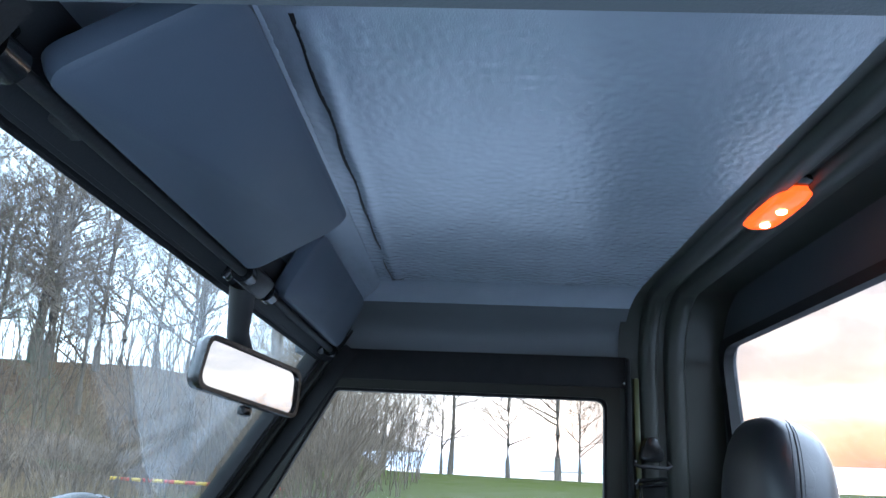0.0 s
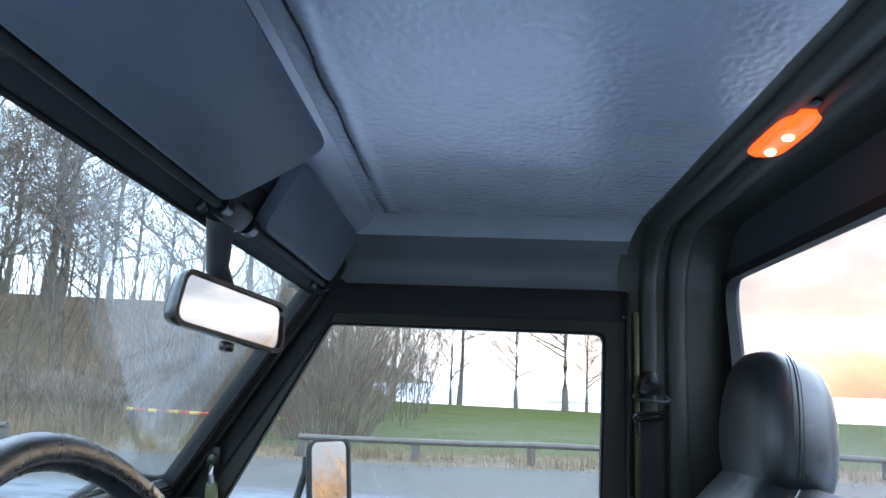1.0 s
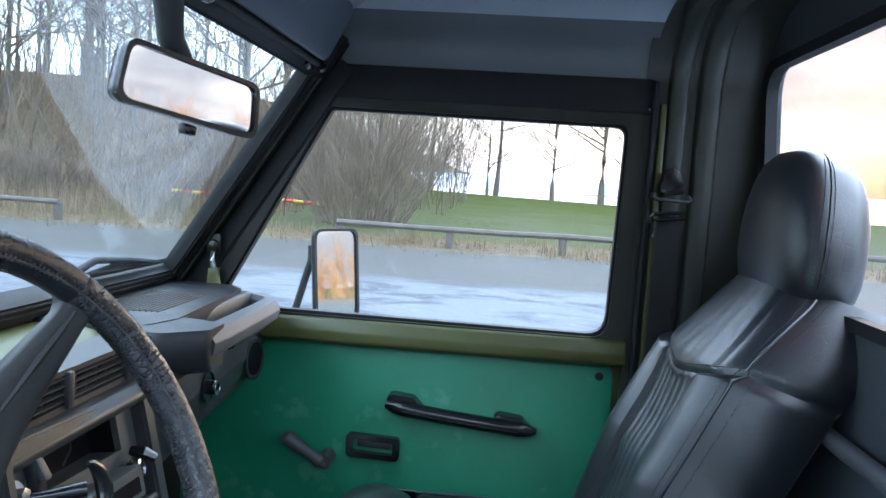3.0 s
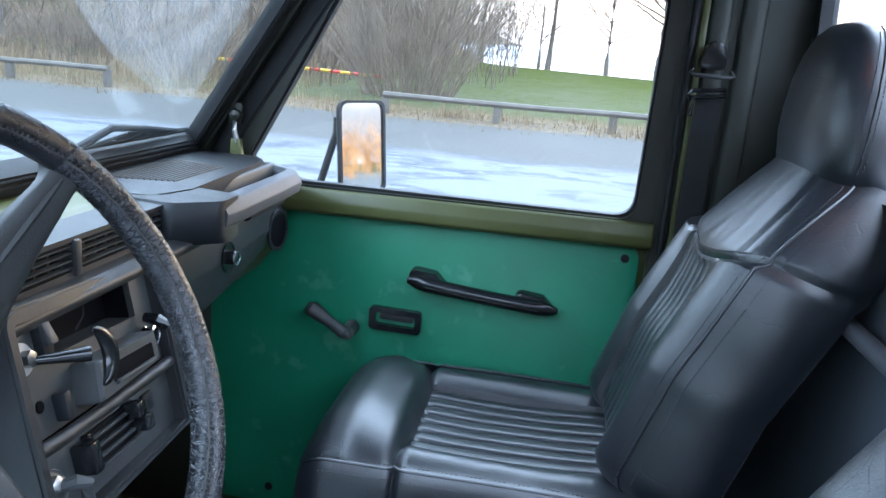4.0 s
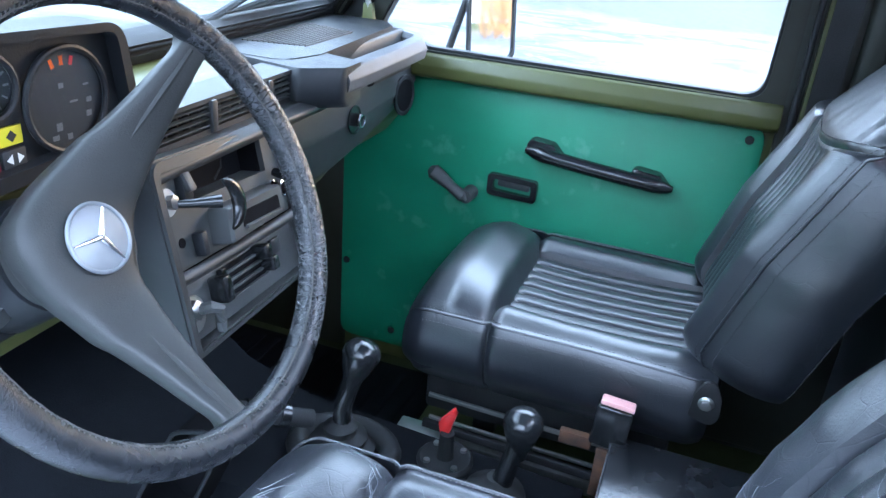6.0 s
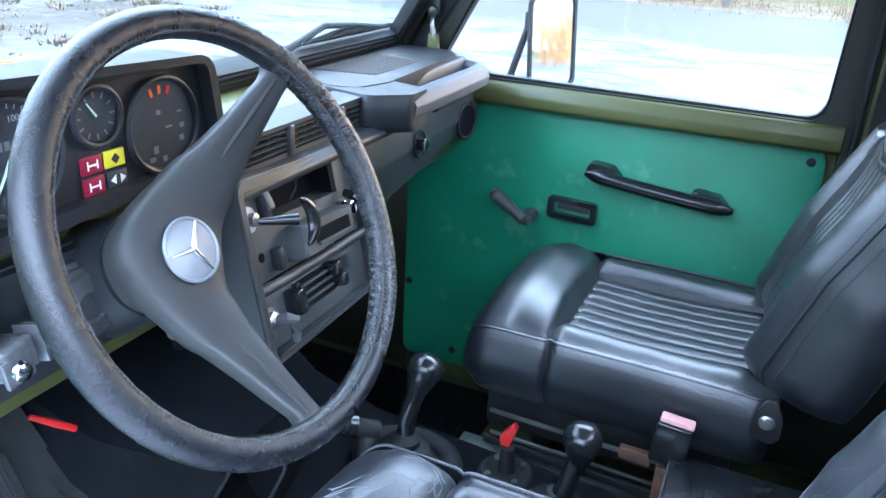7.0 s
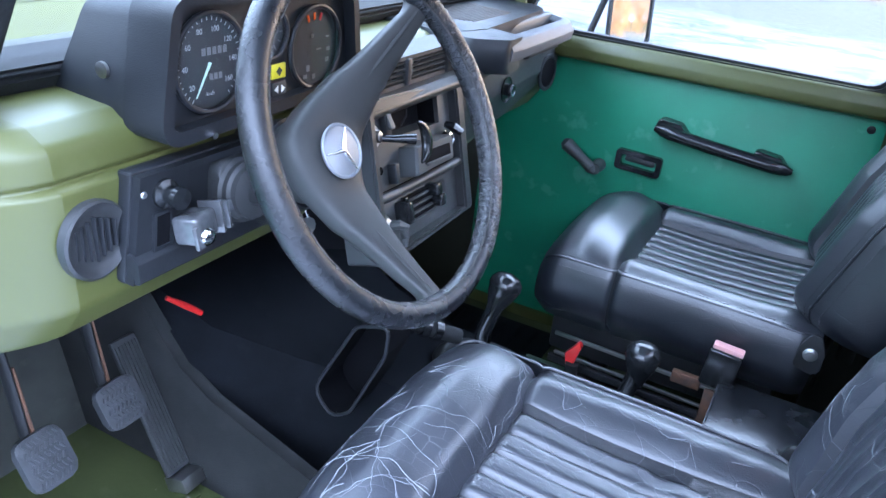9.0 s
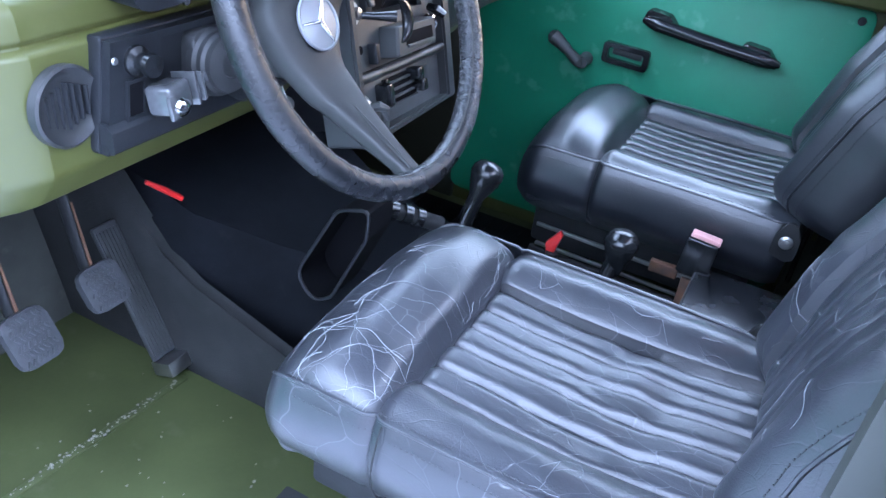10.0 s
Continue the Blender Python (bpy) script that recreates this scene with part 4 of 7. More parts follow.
        def vert(i, j):
            if (i, j) not in vs:
                vs[(i, j)] = bm.verts.new(back[i][j])
            return vs[(i, j)]
        for i in range(NR):
            for j in list(cols)[:-1]:
                if test(i):
                    bm.faces.new((vert(i, j), vert(i, j + 1), vert(i + 1, j + 1), vert(i + 1, j)))
        return put(nm, bm, hide, text)
    if worn:
        crack_lines(back, 44, 8, 8, 78, 10, 106, Vector((1.1, yc, 1.1)), 0.02, 0.10)
        crack_lines(rows_, 10, 9, 2, 44, 1, 12, Vector((0.6, yc, 0.8)), 0.02, 0.06)
        crack_lines(rows_, 10, 10, 2, 44, 100, 111, Vector((0.6, yc, 0.8)), 0.02, 0.06)
    below, above = (lambda q: q < KR), (lambda q: q >= KR)
    patch("back_panel", range(23, 94), below, "fluted back panel")
    patch("back_bolster", range(9, 24), below)
    patch("back_bolster", range(93, 108), below)
    patch("shoulder_panel", range(9, 108), above, "smooth shoulder panel")
    patch("side_gusset", range(0, 10), lambda q: True)
    patch("side_gusset", range(107, 117), lambda q: True)
    for j, sg in ((9, -1), (107, 1)):
        line = [back[i][j] + fwd * 0.001 for i in range(0, NR, 2)]
        put("seam_piping", tube(line, 0.0024, 6), hide)
        stitch([back[i][j - sg] + fwd * 0.0012 for i in range(1, NR, 3)])
        stitch([back[i][j + sg] + Vector((0, sg * 0.0012, 0)) + fwd * 0.0006 for i in range(1, NR, 3)])
        stitch([back[i][j + 9 * sg] + Vector((0, sg * 0.0010, 0)) for i in range(1, KR + 4, 3)])
    stitch([back[KR + 2][j] + fwd * 0.001 for j in range(9, 108)])
    # headrest: grows out of the shoulder, boxed by a double seam on each side
    hp = ((0.540, 0.122, 0.046), (0.552, 0.133, 0.057), (0.565, 0.140, 0.063), (0.587, 0.144, 0.067), (0.625, 0.143, 0.069), (0.670, 0.136, 0.068), (0.710, 0.122, 0.063), (0.738, 0.103, 0.055), (0.757, 0.078, 0.044), (0.767, 0.050, 0.029), (0.771, 0.016, 0.010))

    def on_head(k, side, deg):
        """A place on ring k of the headrest, deg round from its side to its front."""
        h, ww, dd = hp[k]
        c_, s_ = math.cos(radians(deg)) ** (2 / 3), math.sin(radians(deg)) ** (2 / 3)
        return at(h, side * (ww * c_ + 0.0004), -0.006 + dd * s_)
    put("headrest", loft([ring(at(h, 0, -0.006), (0, 1, 0), fwd, ww, dd, 3.0, 44) for h, ww, dd in hp]), hide, "integral padded headrest")
    for sg in (1, -1):
        put("seam", tube([on_head(k, sg, 7) for k in range(2, 10)], 0.0012, 5), "rubber")
        for deg in (3.5, 13):
            stitch([on_head(k, sg, deg) for k in range(2, 9)])
    # recliner bracket, frame and rails
    yo = yc + inner * (w + 0.016)
    rb = prism(rounded([(0.800, 0.930), (0.803, 0.968), (0.815, 0.992), (0.829, 0.992), (0.841, 0.966), (0.842, 0.935), (0.832, 0.922)], 0.008, 4), "y", yo - 0.004, yo + 0.004, 0.0015)
    put("recliner_cover", rb, "rubber", "black recliner plate")
    put("bolt", moved(lathe([(0.0115, 0), (0.0115, 0.0015), (0.0085, 0.003), (0.0075, 0.006), (0.004, 0.007), (0.0, 0.007)], 18), pose(0.821, yo + inner * 0.004, 0.957, 90 if inner < 0 else -90, 0, 0)), "steel", "bare steel recliner bolt")
    for s in (1, -1):
        put("rail", box((0.58, yc + s * 0.15, 0.70), (0.50, 0.035, 0.03), (0, 0, 0), 0.004), "steel" if s == inner else "rubber", "worn steel seat rail")
        put("rail_foot", box((0.42, yc + s * 0.15, 0.60), (0.05, 0.04, 0.17), (0, 0, 0), 0.004), "rubber")
        put("rail_foot", box((0.74, yc + s * 0.15, 0.60), (0.05, 0.04, 0.17), (0, 0, 0), 0.004), "rubber")
    put("seat_frame", box((0.58, yc, 0.80), (0.42, 0.27, 0.10), (0, 0, 0), 0.008), "rubber")
    return st


seat(0.362, -1, "black leather passenger bucket seat with fluted panels", "leather", False)
seat(-0.385, 1, "worn black leather driver seat, cracked and creased", "leather_worn", True)

# ---------- steering wheel and column ----------
SC = Vector((0.321, -0.36, 1.323))
SN = Vector((0.894, -0.040, 0.446)).normalized()
S1 = Vector((0, 1, 0)) - SN * SN.y
S1.normalize()
S2 = SN.cross(S1)
SM = Matrix((S1, S2, SN)).transposed().to_4x4()
SM.translation = SC
sw = new("steering_wheel")
sw.matrix_world = SM
tagged(sw, "black two-spoke steering wheel with a worn leather rim, turned aside", "steering wheel")


def wheel_pt(a, r, d=0.0):
    return Vector((r * math.cos(radians(a)), r * math.sin(radians(a)), d))


M["spoke"] = mat("satin_black_moulding", (0.027, 0.028, 0.027), 0.50, var=0.2, scale=14, bump=0.2, bscale=600, spots=0.10, wear=(0.075, 0.074, 0.066), spec=0.45)
M["worn_thread"] = mat("worn_pale_thread", (0.055, 0.052, 0.048), 0.7, var=0.6, scale=60, bump=0.3, bscale=500)
M["rim"] = mat("worn_rim_leather", (0.009, 0.010, 0.012), 0.27, var=0.25, scale=30, bump=0.55, bscale=650, spots=0.10, wear=(0.07, 0.07, 0.08), coat=0.1, dist=0.0012, spec=0.5)
part("rim", tube([wheel_pt(i * 5, 0.199) for i in range(72)], 0.0150, 16, True, up=(0, 0, 1)), "rim", sw, "leather rim worn shiny")
part("rim_seam", tube([wheel_pt(i * 2.5, 0.199 - 0.0114 + 0.0004 * math.sin(i * 2.3), 0.0098) for i in range(144)], 0.0011, 6, True, up=(0, 0, 1)), "worn_thread", sw, "worn pale seam round the rim")
sm_ = bmesh.new()
for i in range(250):
    add_tube(sm_, [wheel_pt(i * 1.44, 0.199 - 0.0094, 0.0118), wheel_pt(i * 1.44 + 0.5, 0.199 - 0.0127, 0.0082)], 0.0008, 4)
part("rim_stitching", sm_, "worn_thread", sw)
M["grip"] = mat("creased_rim_leather", (0.010, 0.011, 0.013), 0.24, var=0.25, scale=30, bump=0.5, bscale=420, spots=0.3, wear=(0.06, 0.06, 0.065), coat=0.2, dist=0.0015, spec=0.6)
crease_lines(M["grip"], 170.0, (0.15, 0.155, 0.165), 0.10, 0.75, (0.7, 1.6, 1.0), 0.6)
rng = random.Random(77)
gr_ = [-62 + 0.55 * i for i in range(200)]
part("worn_grip", tube([wheel_pt(a, 0.199 + 0.0002 * math.sin(a * 1.3)) for a in gr_], [0.0148 if i in (0, 199) else 0.0153 + 0.00028 * rng.uniform(-1, 1) for i in range(200)], 20, False, up=(0, 0, 1)), "grip", sw, "creased grip, its leather rubbed silvery")
UA, UB = wheel_pt(43.0, 1), wheel_pt(-94.5, 1)
NA, NB = wheel_pt(133.0, 1), wheel_pt(-184.5, 1)


def front_depth(r):
    tab = ((0.0, -0.084), (0.045, -0.082), (0.085, -0.064), (0.12, -0.044), (0.155, -0.022), (0.18, -0.004), (0.20, 0.008))
    for (r0, d0), (r1, d1) in zip(tab, tab[1:]):
        if r <= r1:
            return d0 + (d1 - d0) * (r - r0) / (r1 - r0)
    return tab[-1][1]


# one moulding: from the end of one spoke over the hub to the end of the other
left_, right_ = [], []
spread_ = ((0.196, 0.024, 0.024), (0.184, 0.015, 0.015), (0.16, 0.018, 0.018), (0.13, 0.024, 0.022), (0.10, 0.033, 0.027), (0.072, 0.044, 0.032))
for r, a, b in spread_:
    left_.append(UA * r + NA * a)
    right_.append(UA * r - NA * b)
left_.append(wheel_pt(154, 0.068))
right_.append(wheel_pt(-26, 0.052))
for r, a, b in reversed(spread_):
    left_.append(UB * r + NB * a)
    right_.append(UB * r - NB * b)


def smooth_line(ps, n=6):
    out = []
    for i in range(len(ps) - 1):
        p0, p1, p2, p3 = ps[max(i - 1, 0)], ps[i], ps[i + 1], ps[min(i + 2, len(ps) - 1)]
        for k in range(n):
            t = k / n
            out.append(0.5 * (2 * p1 + (p2 - p0) * t + (2 * p0 - 5 * p1 + 4 * p2 - p3) * t * t + (3 * p1 - p0 - 3 * p2 + p3) * t ** 3))
    return out + [ps[-1]]


rings_ = []
for L, Q in zip(smooth_line(left_), smooth_line(right_)):
    c = (L + Q) / 2
    r = c.length
    th = 0.024 - 0.012 * min(1.0, r / 0.18)
    c.z = front_depth(r) - th
    rings_.append(ring(c, (L - Q).normalized(), (0, 0, 1), (L - Q).length / 2, th, 3.4, 28))
sp = part("spokes", loft(rings_), "spoke", sw, "moulded black two-arm spoke and hub")
for u, nn, tw in ((UA, NA, 1), (UB, NB, 1)):
    part("ridge", tube([u * r + nn * (tw * (0.004 + 0.05 * max(0.0, 0.16 - r))) + Vector((0, 0, front_depth(r) - 0.0022)) for r in (0.085, 0.11, 0.135, 0.16, 0.182)], [0.001, 0.003, 0.004, 0.004, 0.003], 8), "spoke", sp)
part("hub_boss", loft([ring((0, 0, d), (1, 0, 0), (0, 1, 0), rx, rx, 2.2, 36) for d, rx in ((-0.15, 0.050), (-0.125, 0.056), (-0.10, 0.056))]), "spoke", sw)
em = part("emblem", lathe([(0.031, -0.082), (0.031, -0.078), (0.026, -0.0765), (0.0, -0.0755)], 40), "badge", sw, "round silver hub badge")
part("badge_ring", tube([wheel_pt(i * 10, 0.0315, -0.0775) for i in range(36)], 0.0020, 8, True), "badge", em)
for a in (-64, 56, 176):
    part("badge_bar", loft([ring(wheel_pt(a, 0.001, -0.0745), wheel_pt(a + 90, 1), (0, 0, 1), 0.0032, 0.002, 2, 8), ring(wheel_pt(a, 0.029, -0.0755), wheel_pt(a + 90, 1), (0, 0, 1), 0.0008, 0.001, 2, 8)]), "chrome", em)
cf = SC - SN * 0.145
ct = SC - SN * 0.30
col = thing("steering_column", "black plastic steering column shroud", "steering column", tuple(ct))
part("shroud", moved(cyl(tuple(cf), tuple(SC - SN * 0.23), 0.056, 0.066, 28), Matrix.Translation(-ct)), "pod", col)
part("shaft", moved(cyl(tuple(SC - SN * 0.2), tuple(SC - SN * 0.55), 0.03, 0.03, 16), Matrix.Translation(-ct)), "rubber", col)

# ---------- dashboard ----------
dash = thing("dashboard", "olive steel dashboard with black plastic inserts", "dashboard", (0.0, 0, 1.2))
DI = Matrix.Translation((0, 0, -1.2))


def dpart(name, bm, m, parent=dash, label="", smooth=True):
    return part(name, moved(bm, DI), m, parent, label, smooth)


dash_prof = rounded([(-0.10, 1.18), (-0.10, 1.335), (-0.02, 1.337), (0.070, 1.336), (0.100, 1.320), (0.104, 1.290), (0.098, 1.283), (0.112, 1.278), (0.118, 1.150), (0.085, 1.105), (-0.08, 1.04), (-0.10, 1.04)], [0, 0, 0, 0.02, 0.02, 0.006, 0.003, 0.006, 0.02, 0.03, 0, 0], 4)
dpart("dash_body", prism(dash_prof, "y", -0.625, 0.655), "olive", dash, "olive painted steel dash")
# slanted end by the driver door
dpart("dash_end", loft([[Vector((x, -0.625, z)) for x, z in dash_prof], *[[Vector((x * k - dx, y, z - dz)) for x, z in dash_prof] for y, k, dx, dz in ((-0.645, 0.965, 0.003, 0.001), (-0.665, 0.90, 0.010, 0.003), (-0.69, 0.79, 0.024, 0.008), (-0.715, 0.66, 0.041, 0.014), (-0.74, 0.50, 0.060, 0.020))]]), "olive")
# fresh-air vent, driver side
vt = dpart("air_vent", moved(lathe([(0.043, -0.010), (0.043, 0.000), (0.040, 0.002), (0.036, -0.001), (0.029, -0.0048), (0.0, -0.0052)], 32), pose(0.1225, -0.598, 1.222, 0, 88, 6)), "plastic", dash, "round black air vent")
for k in range(-3, 4):
    dpart("vane", box((0.1185, -0.598 + k * 0.0080, 1.222), (0.006, 0.0022, 0.050 - abs(k) * 0.006), (0, 0, 20), 0.0006), "pod", vt)

# switch panel: a plate with a raised foot and a sunk middle that holds the switches
sp = dpart("switch_panel", prism(rounded([(-0.578, 1.160), (-0.556, 1.284), (-0.15, 1.280), (-0.15, 1.178)], [0.008, 0.004, 0.004, 0.01], 3), "x", 0.108, 0.128, 0.003), "pod", dash, "black plastic switch panel")
dpart("panel_frame", frame_bm([(-0.574, 1.163), (-0.553, 1.281), (-0.152, 1.277), (-0.152, 1.181)], [(-0.493, 1.196), (-0.487, 1.272), (-0.162, 1.268), (-0.162, 1.204)], "x", 0.126, 0.139), "pod", sp)
dpart("panel_foot", prism(rounded([(0.128, 1.162), (0.148, 1.166), (0.146, 1.190), (0.137, 1.198), (0.128, 1.198)], 0.004, 3), "y", -0.572, -0.155), "pod", sp)
dpart("slot", frame_bm([(-0.546, 1.194), (-0.541, 1.238), (-0.514, 1.238), (-0.518, 1.194)], [(-0.542, 1.198), (-0.538, 1.234), (-0.518, 1.234), (-0.522, 1.198)], "x", 0.137, 0.1425), "pod", sp)
dpart("slot_floor", box((0.1395, -0.530, 1.216), (0.002, 0.022, 0.036)), "void", sp)
dpart("push_switch", moved(lathe([(0.017, 0), (0.016, 0.006), (0.010, 0.009), (0.0095, 0.020), (0.013, 0.023), (0.012, 0.029), (0.0, 0.031)], 22), pose(0.138, -0.523, 1.256, 0, 88, -4)), "plastic_gloss", sp, "black pull switch")
for y_, z_ in ((-0.551, 1.262), (-0.563, 1.182), (-0.330, 1.240)):
    dpart("screw", moved(lathe([(0.0042, 0), (0.003, 0.002)], 10), pose(0.1395, y_, z_, 0, 90, 0)), "steel", sp)
bo = dpart("switch_base", prism(rounded([(-0.452, 1.188), (-0.446, 1.272), (-0.352, 1.268), (-0.340, 1.215), (-0.356, 1.188)], [0.012, 0.02, 0.02, 0.02, 0.02], 4), "x", 0.126, 0.146, 0.004), "plastic", sp, "grey switch base")
dpart("boot", moved(lathe([(0.041, 0), (0.041, 0.010), (0.037, 0.013), (0.037, 0.020), (0.033, 0.023), (0.032, 0.030), (0.016, 0.034), (0.014, 0.030), (0.0, 0.030)], 30), pose(0.142, -0.412, 1.229, 0, 84, -6)), "plastic", bo, "round grey light switch")
pl = dpart("power_socket", box((0.158, -0.500, 1.214), (0.034, 0.042, 0.034), (0, -10, 12), 0.006, 3), "clear_plastic", sp, "clear plastic capped socket")
dpart("socket_face", box((0.1745, -0.5035, 1.210), (0.006, 0.034, 0.027), (0, -10, 12), 0.002), "clear_plastic", pl)
dpart("cap", moved(lathe([(0.0105, 0), (0.010, 0.005), (0.006, 0.009), (0.0, 0.010)], 18), pose(0.177, -0.504, 1.209, 0, 100, 12)), "chrome", pl)
for dy in (0.016, 0.026):
    dpart("socket_rib", box((0.156, -0.488 + dy, 1.216), (0.030, 0.005, 0.046 - dy * 0.5), (0, -10, 12), 0.001), "clear_plastic", pl)
dpart("socket_neck", box((0.150, -0.445, 1.222), (0.026, 0.020, 0.014), (0, -10, 12), 0.002), "clear_plastic", pl)
tg = dpart("key_tag", moved(lathe([(0.0125, -0.001), (0.0125, 0.001), (0.0, 0.0012)], 20), pose(0.150, -0.285, 1.135, 0, 82, -18)), "steel", dash, "round steel tag hanging on a wire")
dpart("tag_wire", tube([(0.150, -0.285, 1.147), (0.142, -0.284, 1.160), (0.130, -0.284, 1.175)], 0.0008, 5), "steel", tg)

# instrument pod
pod = thing("instrument_cluster", "black instrument pod with three round dials", "instruments", (0.06, -0.34, 1.36))
PI = Matrix.Translation((-0.06 - 0.0175, 0.34, -1.36))


def ppart(name, bm, m, parent=pod, label="", smooth=True):
    return part(name, moved(bm, PI), m, parent, label, smooth)


PO = rounded([(-0.536, 1.306), (-0.507, 1.458), (-0.190, 1.444), (-0.172, 1.318)], [0.03, 0.03, 0.03, 0.02], 5)
PIN = rounded([(-0.520, 1.322), (-0.496, 1.449), (-0.200, 1.436), (-0.185, 1.330)], [0.015, 0.015, 0.015, 0.012], 5)
back = [Vector((-0.022 + 0.36 * (z - 1.306), y * 0.975 + 0.0, (z - 1.36) * 0.90 + 1.356)) for y, z in PO]
front = [Vector((0.1495, y * 0.999, z)) for y, z in PO]
ppart("housing", loft([back, front], True), "pod", pod)
ppart("bezel", frame_bm([(y * 1.004 - 0.34 * -0.004, (z - 1.38) * 1.012 + 1.38) for y, z in PO], PIN, "x", 0.112, 0.170), "pod")
ppart("face", prism(PIN, "x", 0.150, 0.1525), "pod", pod)
ppart("screw", moved(lathe([(0.009, 0), (0.009, 0.004), (0.004, 0.005)], 14), pose(0.075, -0.5185, 1.372, 90, 0, 0)), "steel", pod)
ppart("trip_pin", cyl((0.160, -0.463, 1.312), (0.176, -0.464, 1.310), 0.004, 0.004, 12), "chrome", pod)


def dial(y, z, r, label):
    d = ppart("dial", moved(lathe([(r, 0), (r, 0.002), (0, 0.002)], 40), pose(0.1525, y, z, 0, 90, 0)), "dial", pod, label)
    ppart("dial_ring", tube([(0.158, y + (r + 0.003) * math.cos(radians(a * 10)), z + (r + 0.003) * math.sin(radians(a * 10))) for a in range(36)], 0.0035, 8, True, up=(1, 0, 0)), "pod", d)
    ppart("dial_glass", prism(arc((y, z), r, 0, 350, 35), "x", 0.160, 0.1605), "gauge_glass", d, "", False)
    return d


def text(words, size, x, y, z, parent, inv, m="dial_mark"):
    """Lettering that faces the rear of the cab."""
    cu = bpy.data.curves.new("lettering", "FONT")
    cu.body, cu.size, cu.align_x, cu.align_y, cu.extrude = words, size, "CENTER", "CENTER", 0.0002
    tmp = new("lettering_source", cu)
    me = bpy.data.meshes.new_from_object(tmp)
    bpy.data.objects.remove(tmp)
    me.transform(inv @ Matrix.Translation((x, y, z)) @ Matrix(((0, 0, 1, 0), (1, 0, 0, 0), (0, 1, 0, 0), (0, 0, 0, 1))))
    me.materials.clear()
    me.materials.append(M[m])
    ob = new("lettering", me)
    ob.parent = parent
    return ob


d1 = dial(-0.448, 1.384, 0.050, "speedometer with white figures")
for i, w in enumerate(("20", "40", "60", "80", "100", "120", "140", "160")):
    a = radians(222 - i * 37)
    text(w, 0.0085, 0.1552, -0.448 + 0.036 * math.cos(a), 1.384 + 0.036 * math.sin(a), d1, PI)
text("km/h", 0.006, 0.1552, -0.448, 1.350, d1, PI)
for i in range(5):
    ppart("counter", box((0.1552, -0.456 + i * 0.008, 1.396), (0.0006, 0.0055, 0.008)), "dim_mark", d1)
for i in range(3):
    ppart("counter", box((0.1552, -0.446 + i * 0.007, 1.368), (0.0006, 0.005, 0.007)), "dim_mark", d1)
na = radians(238)
ppart("needle", tube([(0.1565, -0.448, 1.384), (0.1565, -0.448 + 0.042 * math.cos(na), 1.384 + 0.042 * math.sin(na))], [0.0018, 0.0007], 6), "needle", d1)
for i in range(33):
    a = radians(236 - i * 9)
    ppart("tick", box((0.1552, -0.448 + 0.0465 * math.cos(a), 1.384 + 0.0465 * math.sin(a)), (0.0006, 0.004, 0.0009), (math.degrees(a), 0, 0)), "dial_mark", d1)
d2 = dial(-0.350, 1.403, 0.026, "small clock dial")
for i in range(12):
    a = radians(i * 30)
    ppart("tick", box((0.1552, -0.350 + 0.021 * math.cos(a), 1.403 + 0.021 * math.sin(a)), (0.0006, 0.006, 0.0018), (math.degrees(a), 0, 0)), "dim_mark", d2)
ppart("needle", tube([(0.1565, -0.350, 1.403), (0.1565, -0.360, 1.417)], [0.0012, 0.0006], 6), "needle", d2)
d3 = dial(-0.263, 1.376, 0.048, "combined gauge with fuel and temperature")
for i, (a, m) in enumerate(((108, "orange"), (90, "orange"), (72, "red"))):
    ra = radians(a)
    ppart("zone", box((0.1552, -0.263 + 0.040 * math.cos(ra), 1.376 + 0.038 * math.sin(ra)), (0.0006, 0.009, 0.004), (a, 0, 0)), m, d3)
for dy, dz, w, h in ((-0.004, 0.014, 0.006, 0.005), (0.028, 0.010, 0.007, 0.002), (0.010, -0.004, 0.010, 0.002), (0.030, -0.006, 0.007, 0.005), (0.028, -0.020, 0.007, 0.006), (-0.012, -0.026, 0.007, 0.008), (-0.018, -0.036, 0.008, 0.005), (0.0, -0.038, 0.006, 0.006)):
    ppart("mark", box((0.1552, -0.263 + dy, 1.376 + dz), (0.0006, w, h)), "dim_mark", d3)
for y, z, m, lab in ((-0.362, 1.356, "dark_red", "red warning lamp"), (-0.333, 1.356, "yellow", "yellow warning lamp"), (-0.362, 1.334, "dark_red", "red warning lamp"), (-0.332, 1.334, "dial", "dark indicator lamp")):
    lp = ppart("warning_lamp", box((0.154, y, z), (0.004, 0.026, 0.018), (0, 0, 0), 0.001), m, pod, lab)
    if m == "dark_red":
        for dy, dz, w, h in ((0, 0, 0.012, 0.002), (-0.006, 0, 0.0015, 0.009), (0.006, 0, 0.0015, 0.009)):
            ppart("symbol", box((0.1565, y + dy, z + dz), (0.0006, w, h)), "white_mark", lp)
    elif m == "yellow":
        ppart("symbol", box((0.1565, y, z), (0.0006, 0.008, 0.008), (45, 0, 0)), "dial", lp)
    else:
        for s in (-1, 1):
            ppart("symbol", prism([(y + s * 0.003, z - 0.005), (y + s * 0.003, z + 0.005), (y + s * 0.010, z)], "x", 0.1562, 0.1566), "white_mark", lp)

# middle: louvres, console
lv = thing("dash_louvre", "dark grey fresh air louvre over the console", "air vent", (0.1, 0, 1.30))
LI = Matrix.Translation((-0.1, 0, -1.30))
LO = [(-0.205, 1.292), (-0.205, 1.338), (0.185, 1.338), (0.185, 1.292)]
LN = [(-0.190, 1.299), (-0.190, 1.332), (0.170, 1.332), (0.170, 1.299)]
